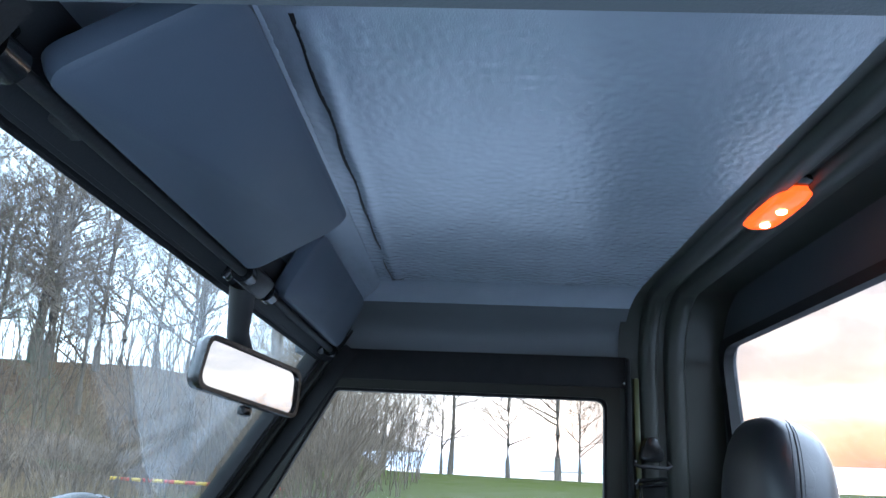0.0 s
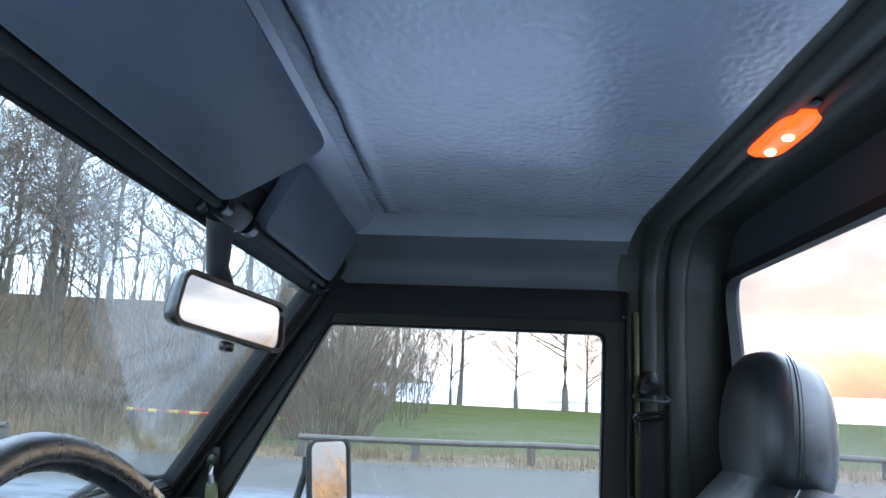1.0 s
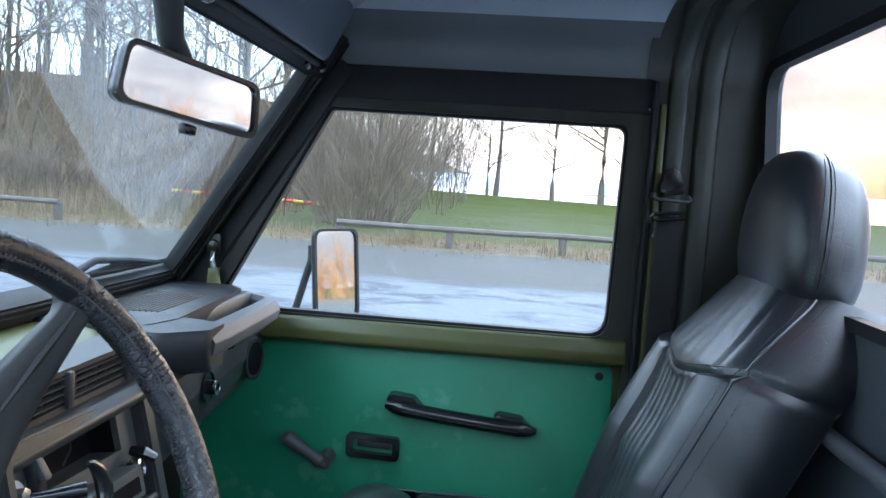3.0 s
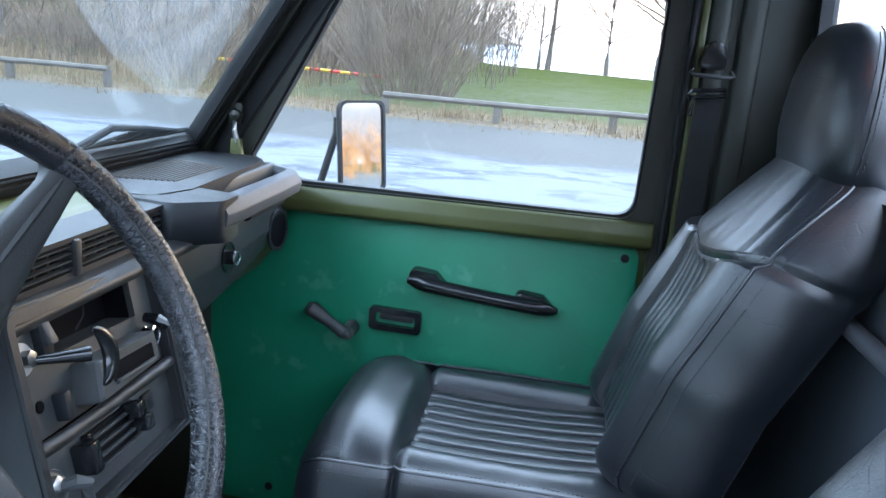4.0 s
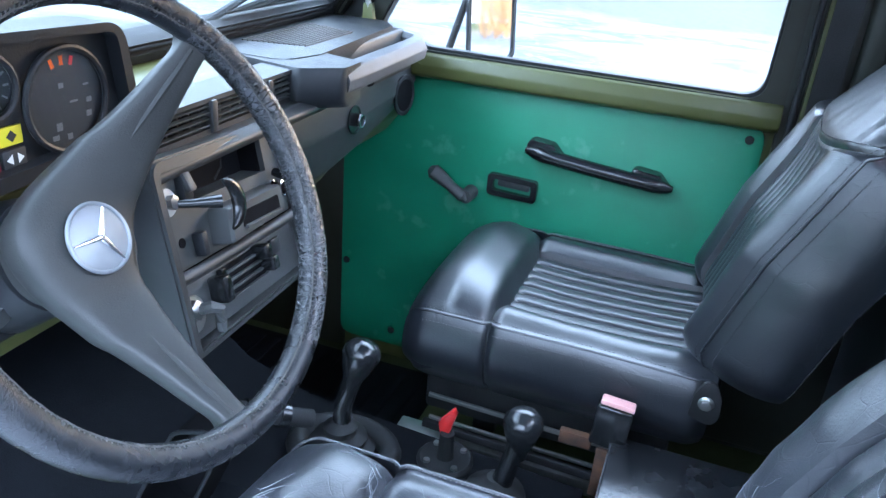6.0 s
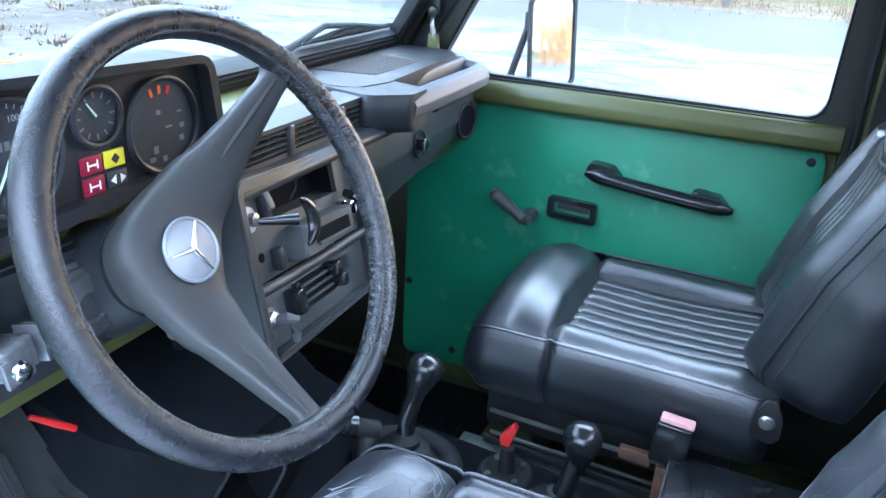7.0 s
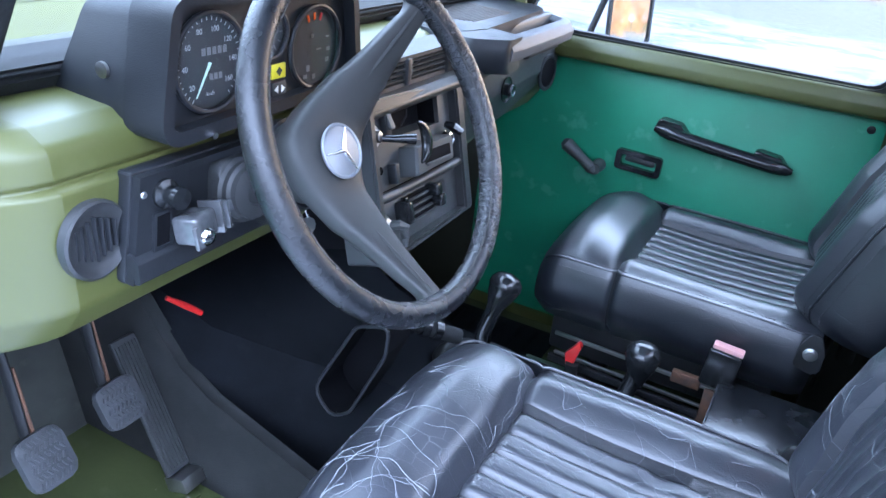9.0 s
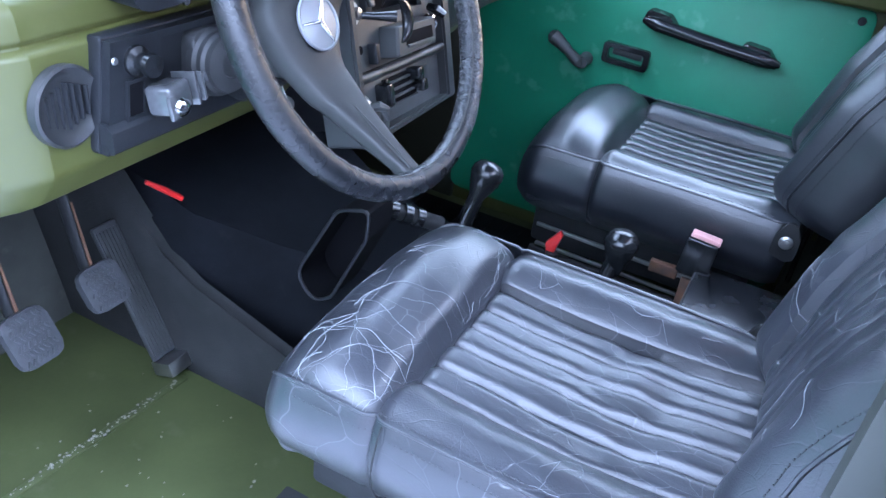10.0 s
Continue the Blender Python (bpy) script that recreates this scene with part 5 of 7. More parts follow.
part("surround", moved(frame_bm(LO, LN, "x", 0.10, 0.158), LI), "plastic", lv)
# black sheet behind the slats in place of deep shade
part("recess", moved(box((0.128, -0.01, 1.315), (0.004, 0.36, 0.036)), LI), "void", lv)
for i in range(4):
    part("slat", moved(box((0.1545, -0.01, 1.3035 + i * 0.0082), (0.006, 0.36, 0.0020), (0, 8, 0)), LI), "plastic_grey", lv)
for i in range(17):
    part("vane", moved(box((0.1475, -0.18 + i * 0.0212, 1.315), (0.010, 0.0018, 0.032)), LI), "plastic", lv)
for y in (-0.055, 0.075):
    part("divider", moved(box((0.146, y, 1.314), (0.034, 0.012, 0.042), (0, 0, 0), 0.003), LI), "plastic", lv)
part("lower_ledge", moved(prism(rounded([(0.10, 1.292), (0.175, 1.292), (0.190, 1.284), (0.188, 1.272), (0.10, 1.272)], 0.006, 3), "y", -0.215, 0.19), LI), "plastic", lv)

con = new("centre_console")
CM = pose(0.197, -0.070, 1.178, -5, -14, 5.7)
con.matrix_world = CM
tagged(con, "grey plastic centre console with radio slot and heater controls", "console")


def cbox(name, y, z, x, sx, sy, sz, m, bevel=0.003, parent=con, label="", rot=(0, 0, 0)):
    return part(name, box((x, y, z), (sx, sy, sz), rot, bevel), m, parent, label)


CO = rounded([(-0.160, -0.118), (-0.160, 0.116), (0.176, 0.116), (0.176, -0.112)], [0.008, 0.02, 0.026, 0.01], 5)
CI = rounded([(-0.146, -0.108), (-0.146, 0.100), (0.150, 0.100), (0.150, -0.104)], [0.006, 0.008, 0.010, 0.006], 5)
part("surround", frame_bm(CO, CI, "x", -0.050, 0.010), "plastic", con, "moulded dark surround")
part("surround_lip", frame_bm([(y * 0.985, z * 0.98) for y, z in CO], [(y * 1.01, z * 1.02) for y, z in CI], "x", 0.009, 0.0145), "plastic", con)
# black block and slot linings give the console openings their painted darkness
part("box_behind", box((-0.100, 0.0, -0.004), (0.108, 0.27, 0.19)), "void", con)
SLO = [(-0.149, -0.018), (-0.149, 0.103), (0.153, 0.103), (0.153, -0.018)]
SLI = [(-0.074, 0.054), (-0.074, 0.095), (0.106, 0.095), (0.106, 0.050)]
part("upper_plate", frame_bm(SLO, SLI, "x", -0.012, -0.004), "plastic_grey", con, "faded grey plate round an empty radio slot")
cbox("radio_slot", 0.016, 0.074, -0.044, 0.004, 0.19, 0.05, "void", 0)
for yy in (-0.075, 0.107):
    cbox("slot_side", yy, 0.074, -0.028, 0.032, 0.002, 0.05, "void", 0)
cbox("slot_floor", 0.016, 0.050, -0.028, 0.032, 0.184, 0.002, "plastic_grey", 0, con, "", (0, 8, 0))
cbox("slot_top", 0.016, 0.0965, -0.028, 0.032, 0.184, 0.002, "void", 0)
part("loose_wire", tube([(-0.036, 0.028, 0.058), (-0.030, 0.040, 0.072), (-0.034, 0.052, 0.090)], 0.0012, 5), "rubber", con)
part("bar", tube([(0.004, -0.148, -0.0235), (0.007, -0.10, -0.0235), (0.007, 0.10, -0.0235), (0.004, 0.152, -0.0235)], 0.0075, 10), "plastic", con, "rounded bar across the console")
cbox("lower_plate", 0.001, -0.067, -0.008, 0.008, 0.300, 0.076, "plastic_grey", 0.001)
at_ = part("ashtray", loft([[Vector((x, y, z)) for y, z in rounded([(-0.056 + i, -0.010 + i * 0.5), (-0.050 + i, 0.036 - i * 0.4), (0.090 - i, 0.034 - i * 0.4), (0.090 - i, -0.006 + i * 0.5)], 0.004, 3)] for x, i in ((-0.006, 0.0), (0.022, 0.002), (0.026, 0.006))]), "plastic_grey", con, "grey ashtray")
part("ashtray_recess", prism(rounded([(-0.026, 0.004), (-0.022, 0.024), (0.072, 0.022), (0.072, 0.002)], 0.003, 3), "x", 0.0235, 0.0268), "void", at_)
part("ashtray_lip", prism([(-0.022, 0.001), (-0.022, 0.006), (0.070, 0.004), (0.070, 0.000)], "x", 0.0255, 0.031, 0.001), "plastic_grey", at_)
kn = part("choke_knob", tube([(0.002, -0.122, 0.062), (0.022, -0.108, 0.058), (0.046, -0.090, 0.054)], [0.005, 0.0055, 0.008], 10), "plastic_gloss", con, "black pull handle on a stalk")
part("knob_crescent", tube([(0.050, -0.096 + 0.034 * math.cos(radians(a)), 0.048 + 0.030 * math.sin(radians(a))) for a in range(-72, 80, 12)], [0.0025, 0.005, 0.007, 0.0085, 0.0095, 0.010, 0.0105, 0.010, 0.0095, 0.0085, 0.007, 0.005, 0.0025], 10, up=(1, 0, 0), flat=0.8), "plastic_gloss", kn)
part("pale_washer", moved(lathe([(0.0165, 0), (0.016, 0.003), (0.009, 0.004), (0.0, 0.004)], 22), pose(-0.004, -0.124, 0.064, 0, 90, 0)), "pale_plastic", con, "pale plastic washer")
part("chrome_nut", moved(lathe([(0.0085, 0), (0.0085, 0.009), (0.005, 0.010), (0.0, 0.010)], 6), pose(0.0, -0.124, 0.064, 0, 90, 0)), "steel", con)
rk = cbox("rocker", -0.091, 0.077, 0.000, 0.012, 0.018, 0.036, "pod", 0.002)
cbox("rocker_cap", -0.091, 0.080, 0.0075, 0.008, 0.014, 0.024, "plastic_grey", 0.003, rk, "", (0, -18, 0))
cbox("rocker_base", -0.088, 0.004, 0.004, 0.016, 0.012, 0.030, "pod", 0.003)
part("empty_hole", moved(lathe([(0.006, 0), (0.006, 0.0012), (0.0, 0.0012)], 14), pose(-0.004, -0.113, 0.013, 0, 90, 0)), "void", con)
for y, z in ((0.104, 0.024), (0.130, 0.018)):
    part("lighter_ring", moved(lathe([(0.0125, 0), (0.0125, 0.010), (0.0095, 0.011), (0.0085, 0.003), (0.0, 0.003)], 20), pose(-0.004, y, z, 0, 90, 0)), "chrome", con, "chrome ringed socket")
    part("socket_hole", moved(lathe([(0.008, 0), (0.008, 0.001), (0.0, 0.001)], 14), pose(-0.0006, y, z, 0, 90, 0)), "void", con)
part("plug_flap", tube([(0.004, 0.112, 0.046), (0.020, 0.112, 0.040), (0.030, 0.118, 0.030)], [0.006, 0.008, 0.006], 8), "plastic_gloss", con)
for i in range(4):
    sl = cbox("heater_slider", -0.004, -0.043 - i * 0.0115, -0.003, 0.004, 0.104, 0.0065, "void", 0.0005)
    cbox("slider_bar", 0.0, -0.0475 - i * 0.0115, 0.001, 0.006, 0.10, 0.0035, "plastic_grey", 0.001, sl)
for y, z, h_ in ((-0.076, -0.058, 0.034), (0.032, -0.046, 0.020), (0.044, -0.066, 0.020)):
    cbox("slider_knob", y, z, 0.008, 0.026, 0.018, h_, "plastic_gloss", 0.004)
cbox("slider_end", -0.060, -0.044, 0.002, 0.010, 0.010, 0.012, "plastic_gloss", 0.002)
cbox("label_plate", 0.084, -0.054, -0.002, 0.006, 0.026, 0.022, "pod", 0.002)
part("lock", moved(lathe([(0.019, 0), (0.018, 0.003), (0.013, 0.004), (0.013, 0.010), (0.008, 0.013), (0.0, 0.013)], 6), pose(-0.004, -0.126, -0.066, 0, 90, 0)), "steel", con, "steel lock with a worn escutcheon")
part("escutcheon", moved(lathe([(0.024, 0), (0.023, 0.0015), (0.0, 0.0016)], 24), pose(-0.0042, -0.124, -0.072, 0, 90, 0)), "steel", con)
part("key", tube([(0.006, -0.124, -0.066), (0.020, -0.120, -0.064), (0.025, -0.112, -0.070), (0.022, -0.110, -0.086), (0.020, -0.110, -0.098)], [0.007, 0.0075, 0.0075, 0.007, 0.006], 8), "plastic_grey", con)

# passenger side: padded shelf with a grab bar, lower fascia
pf = thing("passenger_shelf", "black plastic dash shelf with a grey padded grab bar", "dash shelf", (0.1, 0.4, 1.3))
FI = Matrix.Translation((-0.1, -0.4, -1.3))
part("shelf_top", moved(prism(rounded([(-0.06, 0.165), (-0.06, 0.615), (0.095, 0.612), (0.128, 0.570), (0.150, 0.24), (0.128, 0.165)], [0, 0, 0.02, 0.03, 0.02, 0.03], 4), "z", 1.318, 1.343, 0.005), FI), "pod", pf, "black shelf top with fine ribs")
part("shelf_front", moved(prism(rounded([(0.118, 1.262), (0.136, 1.266), (0.146, 1.30), (0.138, 1.335), (0.118, 1.335)], 0.008, 3), "y", 0.20, 0.60), FI), "pod", pf)
part("shelf_lip", moved(loft([[Vector((x, y, z)) for x, y in rounded([(0.050, 0.158), (0.168, 0.128 + dy), (0.222, 0.176 + dy), (0.220, 0.240), (0.135, 0.262), (0.050, 0.262)], [0.02, 0.03, 0.02, 0.004, 0.004, 0.004], 4)] for z, dy in ((1.281, 0.012), (1.294, 0.0), (1.330, 0.0), (1.3415, 0.008))]), FI), "pod", pf, "black end block of the grab bar")
bar_sec = rounded([(-0.020, -0.020), (-0.022, 0.010), (-0.008, 0.021), (0.012, 0.019), (0.022, 0.002), (0.018, -0.018)], 0.006, 3)
bar_ln = [Vector((0.204, 0.192, 1.319)), Vector((0.207, 0.24, 1.319)), Vector((0.200, 0.42, 1.316)), Vector((0.188, 0.548, 1.311)), Vector((0.172, 0.588, 1.312)), Vector((0.128, 0.606, 1.316)), Vector((0.075, 0.613, 1.322))]
rs_ = []
for i, p in enumerate(bar_ln):
    d_ = (bar_ln[min(i + 1, 6)] - bar_ln[max(i - 1, 0)]).normalized()
    n_ = Vector((d_.y, -d_.x, 0)).normalized()
    k_ = 1.0 if i < 4 else 0.85 - 0.08 * (i - 4)
    rs_.append([p + n_ * a * k_ + Vector((0, 0, b * k_)) for a, b in bar_sec])
part("grab_bar", moved(loft(rs_), FI), "pad_rubber", pf, "grey padded grab bar")
part("bar_underside", moved(tube([(0.206, 0.30, 1.298), (0.196, 0.48, 1.294)], 0.010, 8), FI), "rubber", pf)
for i in range(13):
    part("rib", moved(box((0.0 + i * 0.0085, 0.36, 1.3438), (0.0028, 0.22 - 0.004 * i, 0.0025)), FI), "plastic", pf)
FP = rounded([(0.09, 1.085), (0.132, 1.115), (0.150, 1.20), (0.142, 1.29), (0.09, 1.29)], [0, 0.03, 0.03, 0.01, 0], 4)


def rising(poly, z0, k):
    """The outline with its foot drawn up by k of its height over z0."""
    return [(x, z + (z0 - z) * k if z < z0 else z) for x, z in poly]


fasc = dpart("lower_fascia", loft([[Vector((x, y, z)) for x, z in rising(FP, 1.24, k)] for y, k in ((0.155, 0.0), (0.30, 0.08), (0.44, 0.22), (0.56, 0.42), (0.652, 0.62))]), "plastic", dash, "dark grey lower fascia")
kb = dpart("fascia_knob", moved(lathe([(0.026, 0), (0.026, 0.002), (0.023, 0.0025), (0.022, 0.0010), (0.012, 0.0010), (0.012, 0.013), (0.010, 0.015), (0.0, 0.015)], 24), pose(0.1505, 0.363, 1.208, 0, 88, 0)), "plastic_gloss", dash, "round black knob")
dpart("knob_ring", tube([(0.1665, 0.363 + 0.011 * math.cos(radians(30 * i)), 1.208 + 0.011 * math.sin(radians(30 * i))) for i in range(12)], 0.0012, 6, True, up=(1, 0, 0)), "chrome", kb)
rv = dpart("side_vent", moved(lathe([(0.041, -0.002), (0.041, 0.0015), (0.038, 0.003), (0.0345, 0.0025), (0.033, 0.0008), (0.0, 0.0008)], 28), pose(0.1525, 0.588, 1.206, 0, 88, -6)), "pod", dash, "round black side vent")
# flat black disc, the dark of the vent's depth put in as colour
dpart("vent_throat", moved(lathe([(0.032, 0.0009), (0.032, 0.0014), (0.0, 0.0014)], 24), pose(0.1525, 0.588, 1.206, 0, 88, -6)), "void", rv)
LP = rounded([(-0.10, 1.00), (0.02, 1.01), (0.095, 1.07), (0.122, 1.14), (-0.10, 1.14)], [0, 0.04, 0.04, 0, 0], 3)
dpart("lower_dash_passenger", loft([[Vector((x, y, z + dz)) for x, z in LP] for y, dz in ((0.13, 0.0), (0.35, 0.02), (0.52, 0.07), (0.655, 0.12))]), "olive")

# folding windscreen stay
sy = thing("windscreen_stay", "olive windscreen hinge stay with a bolt", "stay", (0.03, 0.64, 1.36))
YI = Matrix.Translation((-0.03, -0.64, -1.36))
part("lower_bracket", moved(prism([(0.040, 1.312), (0.043, 1.372), (0.062, 1.372), (0.070, 1.312)], "y", 0.612, 0.626, 0.002), YI), "olive", sy)
part("rod", moved(tube([(0.054, 0.618, 1.365), (0.050, 0.615, 1.388), (0.052, 0.614, 1.414)], [0.0065, 0.005, 0.005], 8), YI), "steel", sy)
part("bolt", moved(lathe([(0.004, -0.012), (0.010, -0.008), (0.012, 0.0), (0.010, 0.007), (0.004, 0.011)], 14), YI @ pose(0.052, 0.614, 1.417, 90, 0, 0)), "frame", sy)
part("pivot_plate", moved(prism(rounded([(0.034, 1.400), (0.040, 1.440), (0.064, 1.440), (0.062, 1.400)], 0.006, 3), "y", 0.620, 0.628, 0.001), YI), "frame", sy)

# ---------- mirror, visors, roof lamp ----------
rm = new("rear_view_mirror")
RA = Vector((0.38, 0.924, -0.11)).normalized()
RN = Vector((0.924, -0.38, -0.020))
RN = (RN - RA * RN.dot(RA)).normalized()
RU = RN.cross(RA)
RM = Matrix((RA, RU, RN)).transposed().to_4x4()
RM.translation = (0.262, -0.005, 1.647)
rm.matrix_world = RM
tagged(rm, "black framed interior mirror on a stalk from the header", "mirror")
mo = rounded([(-0.105, -0.034), (-0.098, 0.033), (0.098, 0.033), (0.105, -0.034)], 0.017, 5)
mi = [(x * 0.945, y * 0.84) for x, y in mo]
part("housing", loft([[Vector((x * 0.86, y * 0.75, -0.022)) for x, y in mo], [Vector((x * 0.97, y * 0.96, -0.010)) for x, y in mo], [Vector((x, y, 0.004)) for x, y in mo]]), "plastic_gloss", rm)
part("bezel", frame_bm(mo, mi, "z", 0.002, 0.010), "plastic_gloss", rm)
part("mirror_glass", prism(mi, "z", 0.0045, 0.006), "mirror", rm, "mirror glass", False)
part("dip_lever", box((0.0, -0.042, 0.002), (0.018, 0.012, 0.012), (0, 0, 0), 0.003), "plastic_gloss", rm)
RMI = RM.inverted()
part("stalk", moved(tube([(0.255, 0.012, 1.655), (0.248, -0.03, 1.70), (0.262, -0.075, 1.755)], [0.013, 0.014, 0.017], 12), RMI), "plastic", rm)
part("mount", moved(box((0.268, -0.078, 1.765), (0.05, 0.07, 0.03), (0, 38, 0), 0.008), RMI), "plastic", rm)


def visor(y0, y1, label, hang, wide):
    """A folded sun visor hung on pins along the header."""
    vs = thing("sun_visor", label, "sun visor", (0.285, (y0 + y1) / 2, 1.77), "sun visors")
    inv = Matrix.Translation((-0.285, -(y0 + y1) / 2, -1.77))
    d = Vector((math.cos(radians(hang)), 0, math.sin(radians(hang))))
    nrm = Vector((-d.z, 0, d.x))
    o = rounded([(y0, 0.0), (y0, wide), (y1, wide), (y1, 0.0)], [0.02, 0.035, 0.035, 0.02], 6)
    base = Vector((0.283, 0, 1.762))
    rs = []
    for k, t in ((0.93, -0.012), (0.985, -0.009), (1.0, 0.0), (0.985, 0.009), (0.93, 0.012)):
        yc = (y0 + y1) / 2
        rs.append([base + d * (wide / 2 + (w - wide / 2) * k) + nrm * t + Vector((0, yc + (y - yc) * (1 - (1 - k) * 0.4), 0)) for y, w in o])
    part("visor_pad", moved(loft(rs), inv), "visor", vs, "slate grey padded visor")
    part("visor_rod", moved(cyl((0.276, y0 - 0.025, 1.757), (0.276, y1 + 0.03, 1.757), 0.006, 0.006, 10), inv), "rubber", vs)
    for y in (y0 - 0.02, y1 + 0.02):
        part("visor_bracket", moved(add_box(cyl((0.276, y - 0.012, 1.757), (0.276, y + 0.012, 1.757), 0.013, 0.013, 14), (0.262, y, 1.768), (0.04, 0.022, 0.02), (0, -50, 0), 0.004), inv), "plastic_gloss", vs)
    return vs


visor(-0.60, -0.140, "slate grey sun visor over the driver, folded up", 30, 0.130)
visor(0.005, 0.470, "slate grey sun visor over the passenger, folded up", 62, 0.105)

# grey sealant blob and bracket at the driver corner of the header
hc = thing("visor_corner_bracket", "worn pale plastic visor socket on the header", "bracket", (0.268, -0.512, 1.778))
part("socket", prism(rounded([(-0.03, -0.02), (-0.03, 0.02), (0.035, 0.02), (0.035, -0.015)], 0.008, 3), "y", -0.02, 0.02, 0.004), "plastic", hc)

rl = thing("roof_lamp", "small lit orange roof lamp on the rear hoop", "lamp", (0.948, -0.005, 1.902))
part("lamp_base", box((0, 0, 0.004), (0.062, 0.19, 0.012), (0, 0, 0), 0.005, 3), "plastic_gloss", rl)
part("lamp_lens", loft([ring((0, 0, z), (1, 0, 0), (0, 1, 0), rx, ry, 4, 28) for z, rx, ry in ((0.0, 0.026, 0.078), (-0.008, 0.0255, 0.076), (-0.014, 0.021, 0.068), (-0.016, 0.012, 0.05))]), "lit_lens", rl, "glowing orange lens")
for y in (-0.018, 0.040):
    part("bulb", moved(lathe([(0.001, -0.007), (0.006, -0.005), (0.008, 0), (0.006, 0.005), (0.001, 0.007)], 12), pose(0.0, y, -0.014)), "bulb", rl, "bright bulb")

# ---------- belts ----------
bl = thing("seat_belt", "black seat belt with buckle guide on the door pillar", "seat belt", (0.92, 0.63, 1.4))
BI = Matrix.Translation((-0.925, -0.63, -1.428))
part("webbing", moved(prism([(0.896, 0.80), (0.900, 1.560), (0.944, 1.560), (0.940, 0.80)], "y", 0.610, 0.6125), BI), "rubber", bl, "woven black webbing")
part("anchor_cover", moved(prism(rounded([(0.893, 1.600), (0.910, 1.648), (0.930, 1.648), (0.948, 1.600)], 0.012, 4), "y", 0.600, 0.632, 0.004), BI), "plastic_gloss", bl)
part("guide_loop", moved(tube([(0.888, 0.606, 1.600), (0.884, 0.600, 1.594), (0.892, 0.598, 1.590), (0.948, 0.598, 1.588), (0.955, 0.600, 1.592), (0.950, 0.606, 1.599)], 0.0035, 8), BI), "plastic", bl)
part("tongue", moved(tube([(0.890, 0.604, 1.548), (0.886, 0.600, 1.556), (0.890, 0.598, 1.563), (0.945, 0.598, 1.568), (0.946, 0.598, 1.558), (0.893, 0.598, 1.552), (0.893, 0.600, 1.520)], 0.004, 8), BI), "plastic_gloss", bl)

bk = thing("belt_buckle", "black belt buckle with a faded pink button", "buckle", (0.700, 0.130, 0.866))
part("body", box((0, 0, 0.024), (0.054, 0.030, 0.072), (0, 4, 0), 0.005, 3), "plastic_gloss", bk)
part("button", box((0.004, 0, 0.062), (0.050, 0.020, 0.010), (0, 4, 0), 0.003), "pink", bk, "faded pink release button")
part("stalk", box((0.0, 0.0, -0.07), (0.03, 0.008, 0.09), (0, 0, 0), 0.002), "rust", bk)

fm = thing("floor_mat", "black rubber mat in the passenger footwell", "mat", (-0.05, 0.43, 0.52))
part("mat_sheet", box((0, 0, 0.004), (0.66, 0.40, 0.008), (0, 0, 0), 0.003), "mat", fm)
for i in range(14):
    part("mat_rib", box((-0.28 + i * 0.043, 0, 0.0095), (0.012, 0.34, 0.003)), "mat", fm)

# ---------- tunnel, levers, pedals ----------
tun = thing("transmission_tunnel", "black rubber covered transmission tunnel", "tunnel", (0.3, 0, 0.6))
TI = Matrix.Translation((-0.3, 0, -0.6))
part("cover", moved(loft([[Vector((x, -hw, 0.52)), Vector((x, -hw, zt - 0.04)), Vector((x, -hw + 0.03, zt)), Vector((x, hw - 0.03, zt)), Vector((x, hw, zt - 0.04)), Vector((x, hw, 0.52))]
      for x, hw, zt in ((-0.50, 0.26, 0.98), (-0.28, 0.26, 0.90), (-0.10, 0.25, 0.84), (0.05, 0.19, 0.80), (0.20, 0.15, 0.79), (0.68, 0.135, 0.775))]), TI), "mat", tun)
part("side_carpet", moved(prism([(-0.50, 0.52), (-0.50, 0.98), (-0.22, 0.90), (-0.13, 0.77), (-0.06, 0.728), (0.16, 0.665), (0.40, 0.60), (0.40, 0.52)], "y", -0.275, -0.25, 0.006), TI), "carpet", tun, "worn dark grey side lining")
hs = part("heater_box", moved(box((-0.36, 0.0, 1.02), (0.26, 0.44, 0.24), (0, 0, 0), 0.03, 3), TI), "mat", tun, "black heater box under the dash")
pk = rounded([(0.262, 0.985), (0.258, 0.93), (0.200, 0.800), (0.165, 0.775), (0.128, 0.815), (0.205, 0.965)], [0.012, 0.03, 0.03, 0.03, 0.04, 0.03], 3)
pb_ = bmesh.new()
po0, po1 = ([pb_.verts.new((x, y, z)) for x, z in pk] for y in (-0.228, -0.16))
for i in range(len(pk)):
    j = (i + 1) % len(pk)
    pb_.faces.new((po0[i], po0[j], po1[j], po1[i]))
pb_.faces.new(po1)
# inside coloured near black, as the shade in the pocket
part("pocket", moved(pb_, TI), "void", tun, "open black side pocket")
part("pocket_rim", moved(tube([(x, -0.232, z) for x, z in pk], 0.0030, 8, True, up=(0, 1, 0)), TI), "pod", tun)
part("gaiter_ring", moved(tube([(0.318 + 0.075 * math.cos(radians(i * 12)), 0.01 + 0.055 * math.sin(radians(i * 12)), 0.80) for i in range(30)], 0.018, 10, True), TI), "rubber", tun)
part("flange", moved(lathe([(0.045, 0.775), (0.045, 0.785), (0.040, 0.79), (0.0, 0.79)], 24), TI @ pose(0.465, 0.07, 0)), "rubber", tun)
for i in range(4):
    part("flange_bolt", moved(lathe([(0.006, 0.788), (0.005, 0.794)], 8), TI @ pose(0.465 + 0.032 * math.cos(radians(45 + i * 90)), 0.07 + 0.032 * math.sin(radians(45 + i * 90)), 0)), "steel", tun)

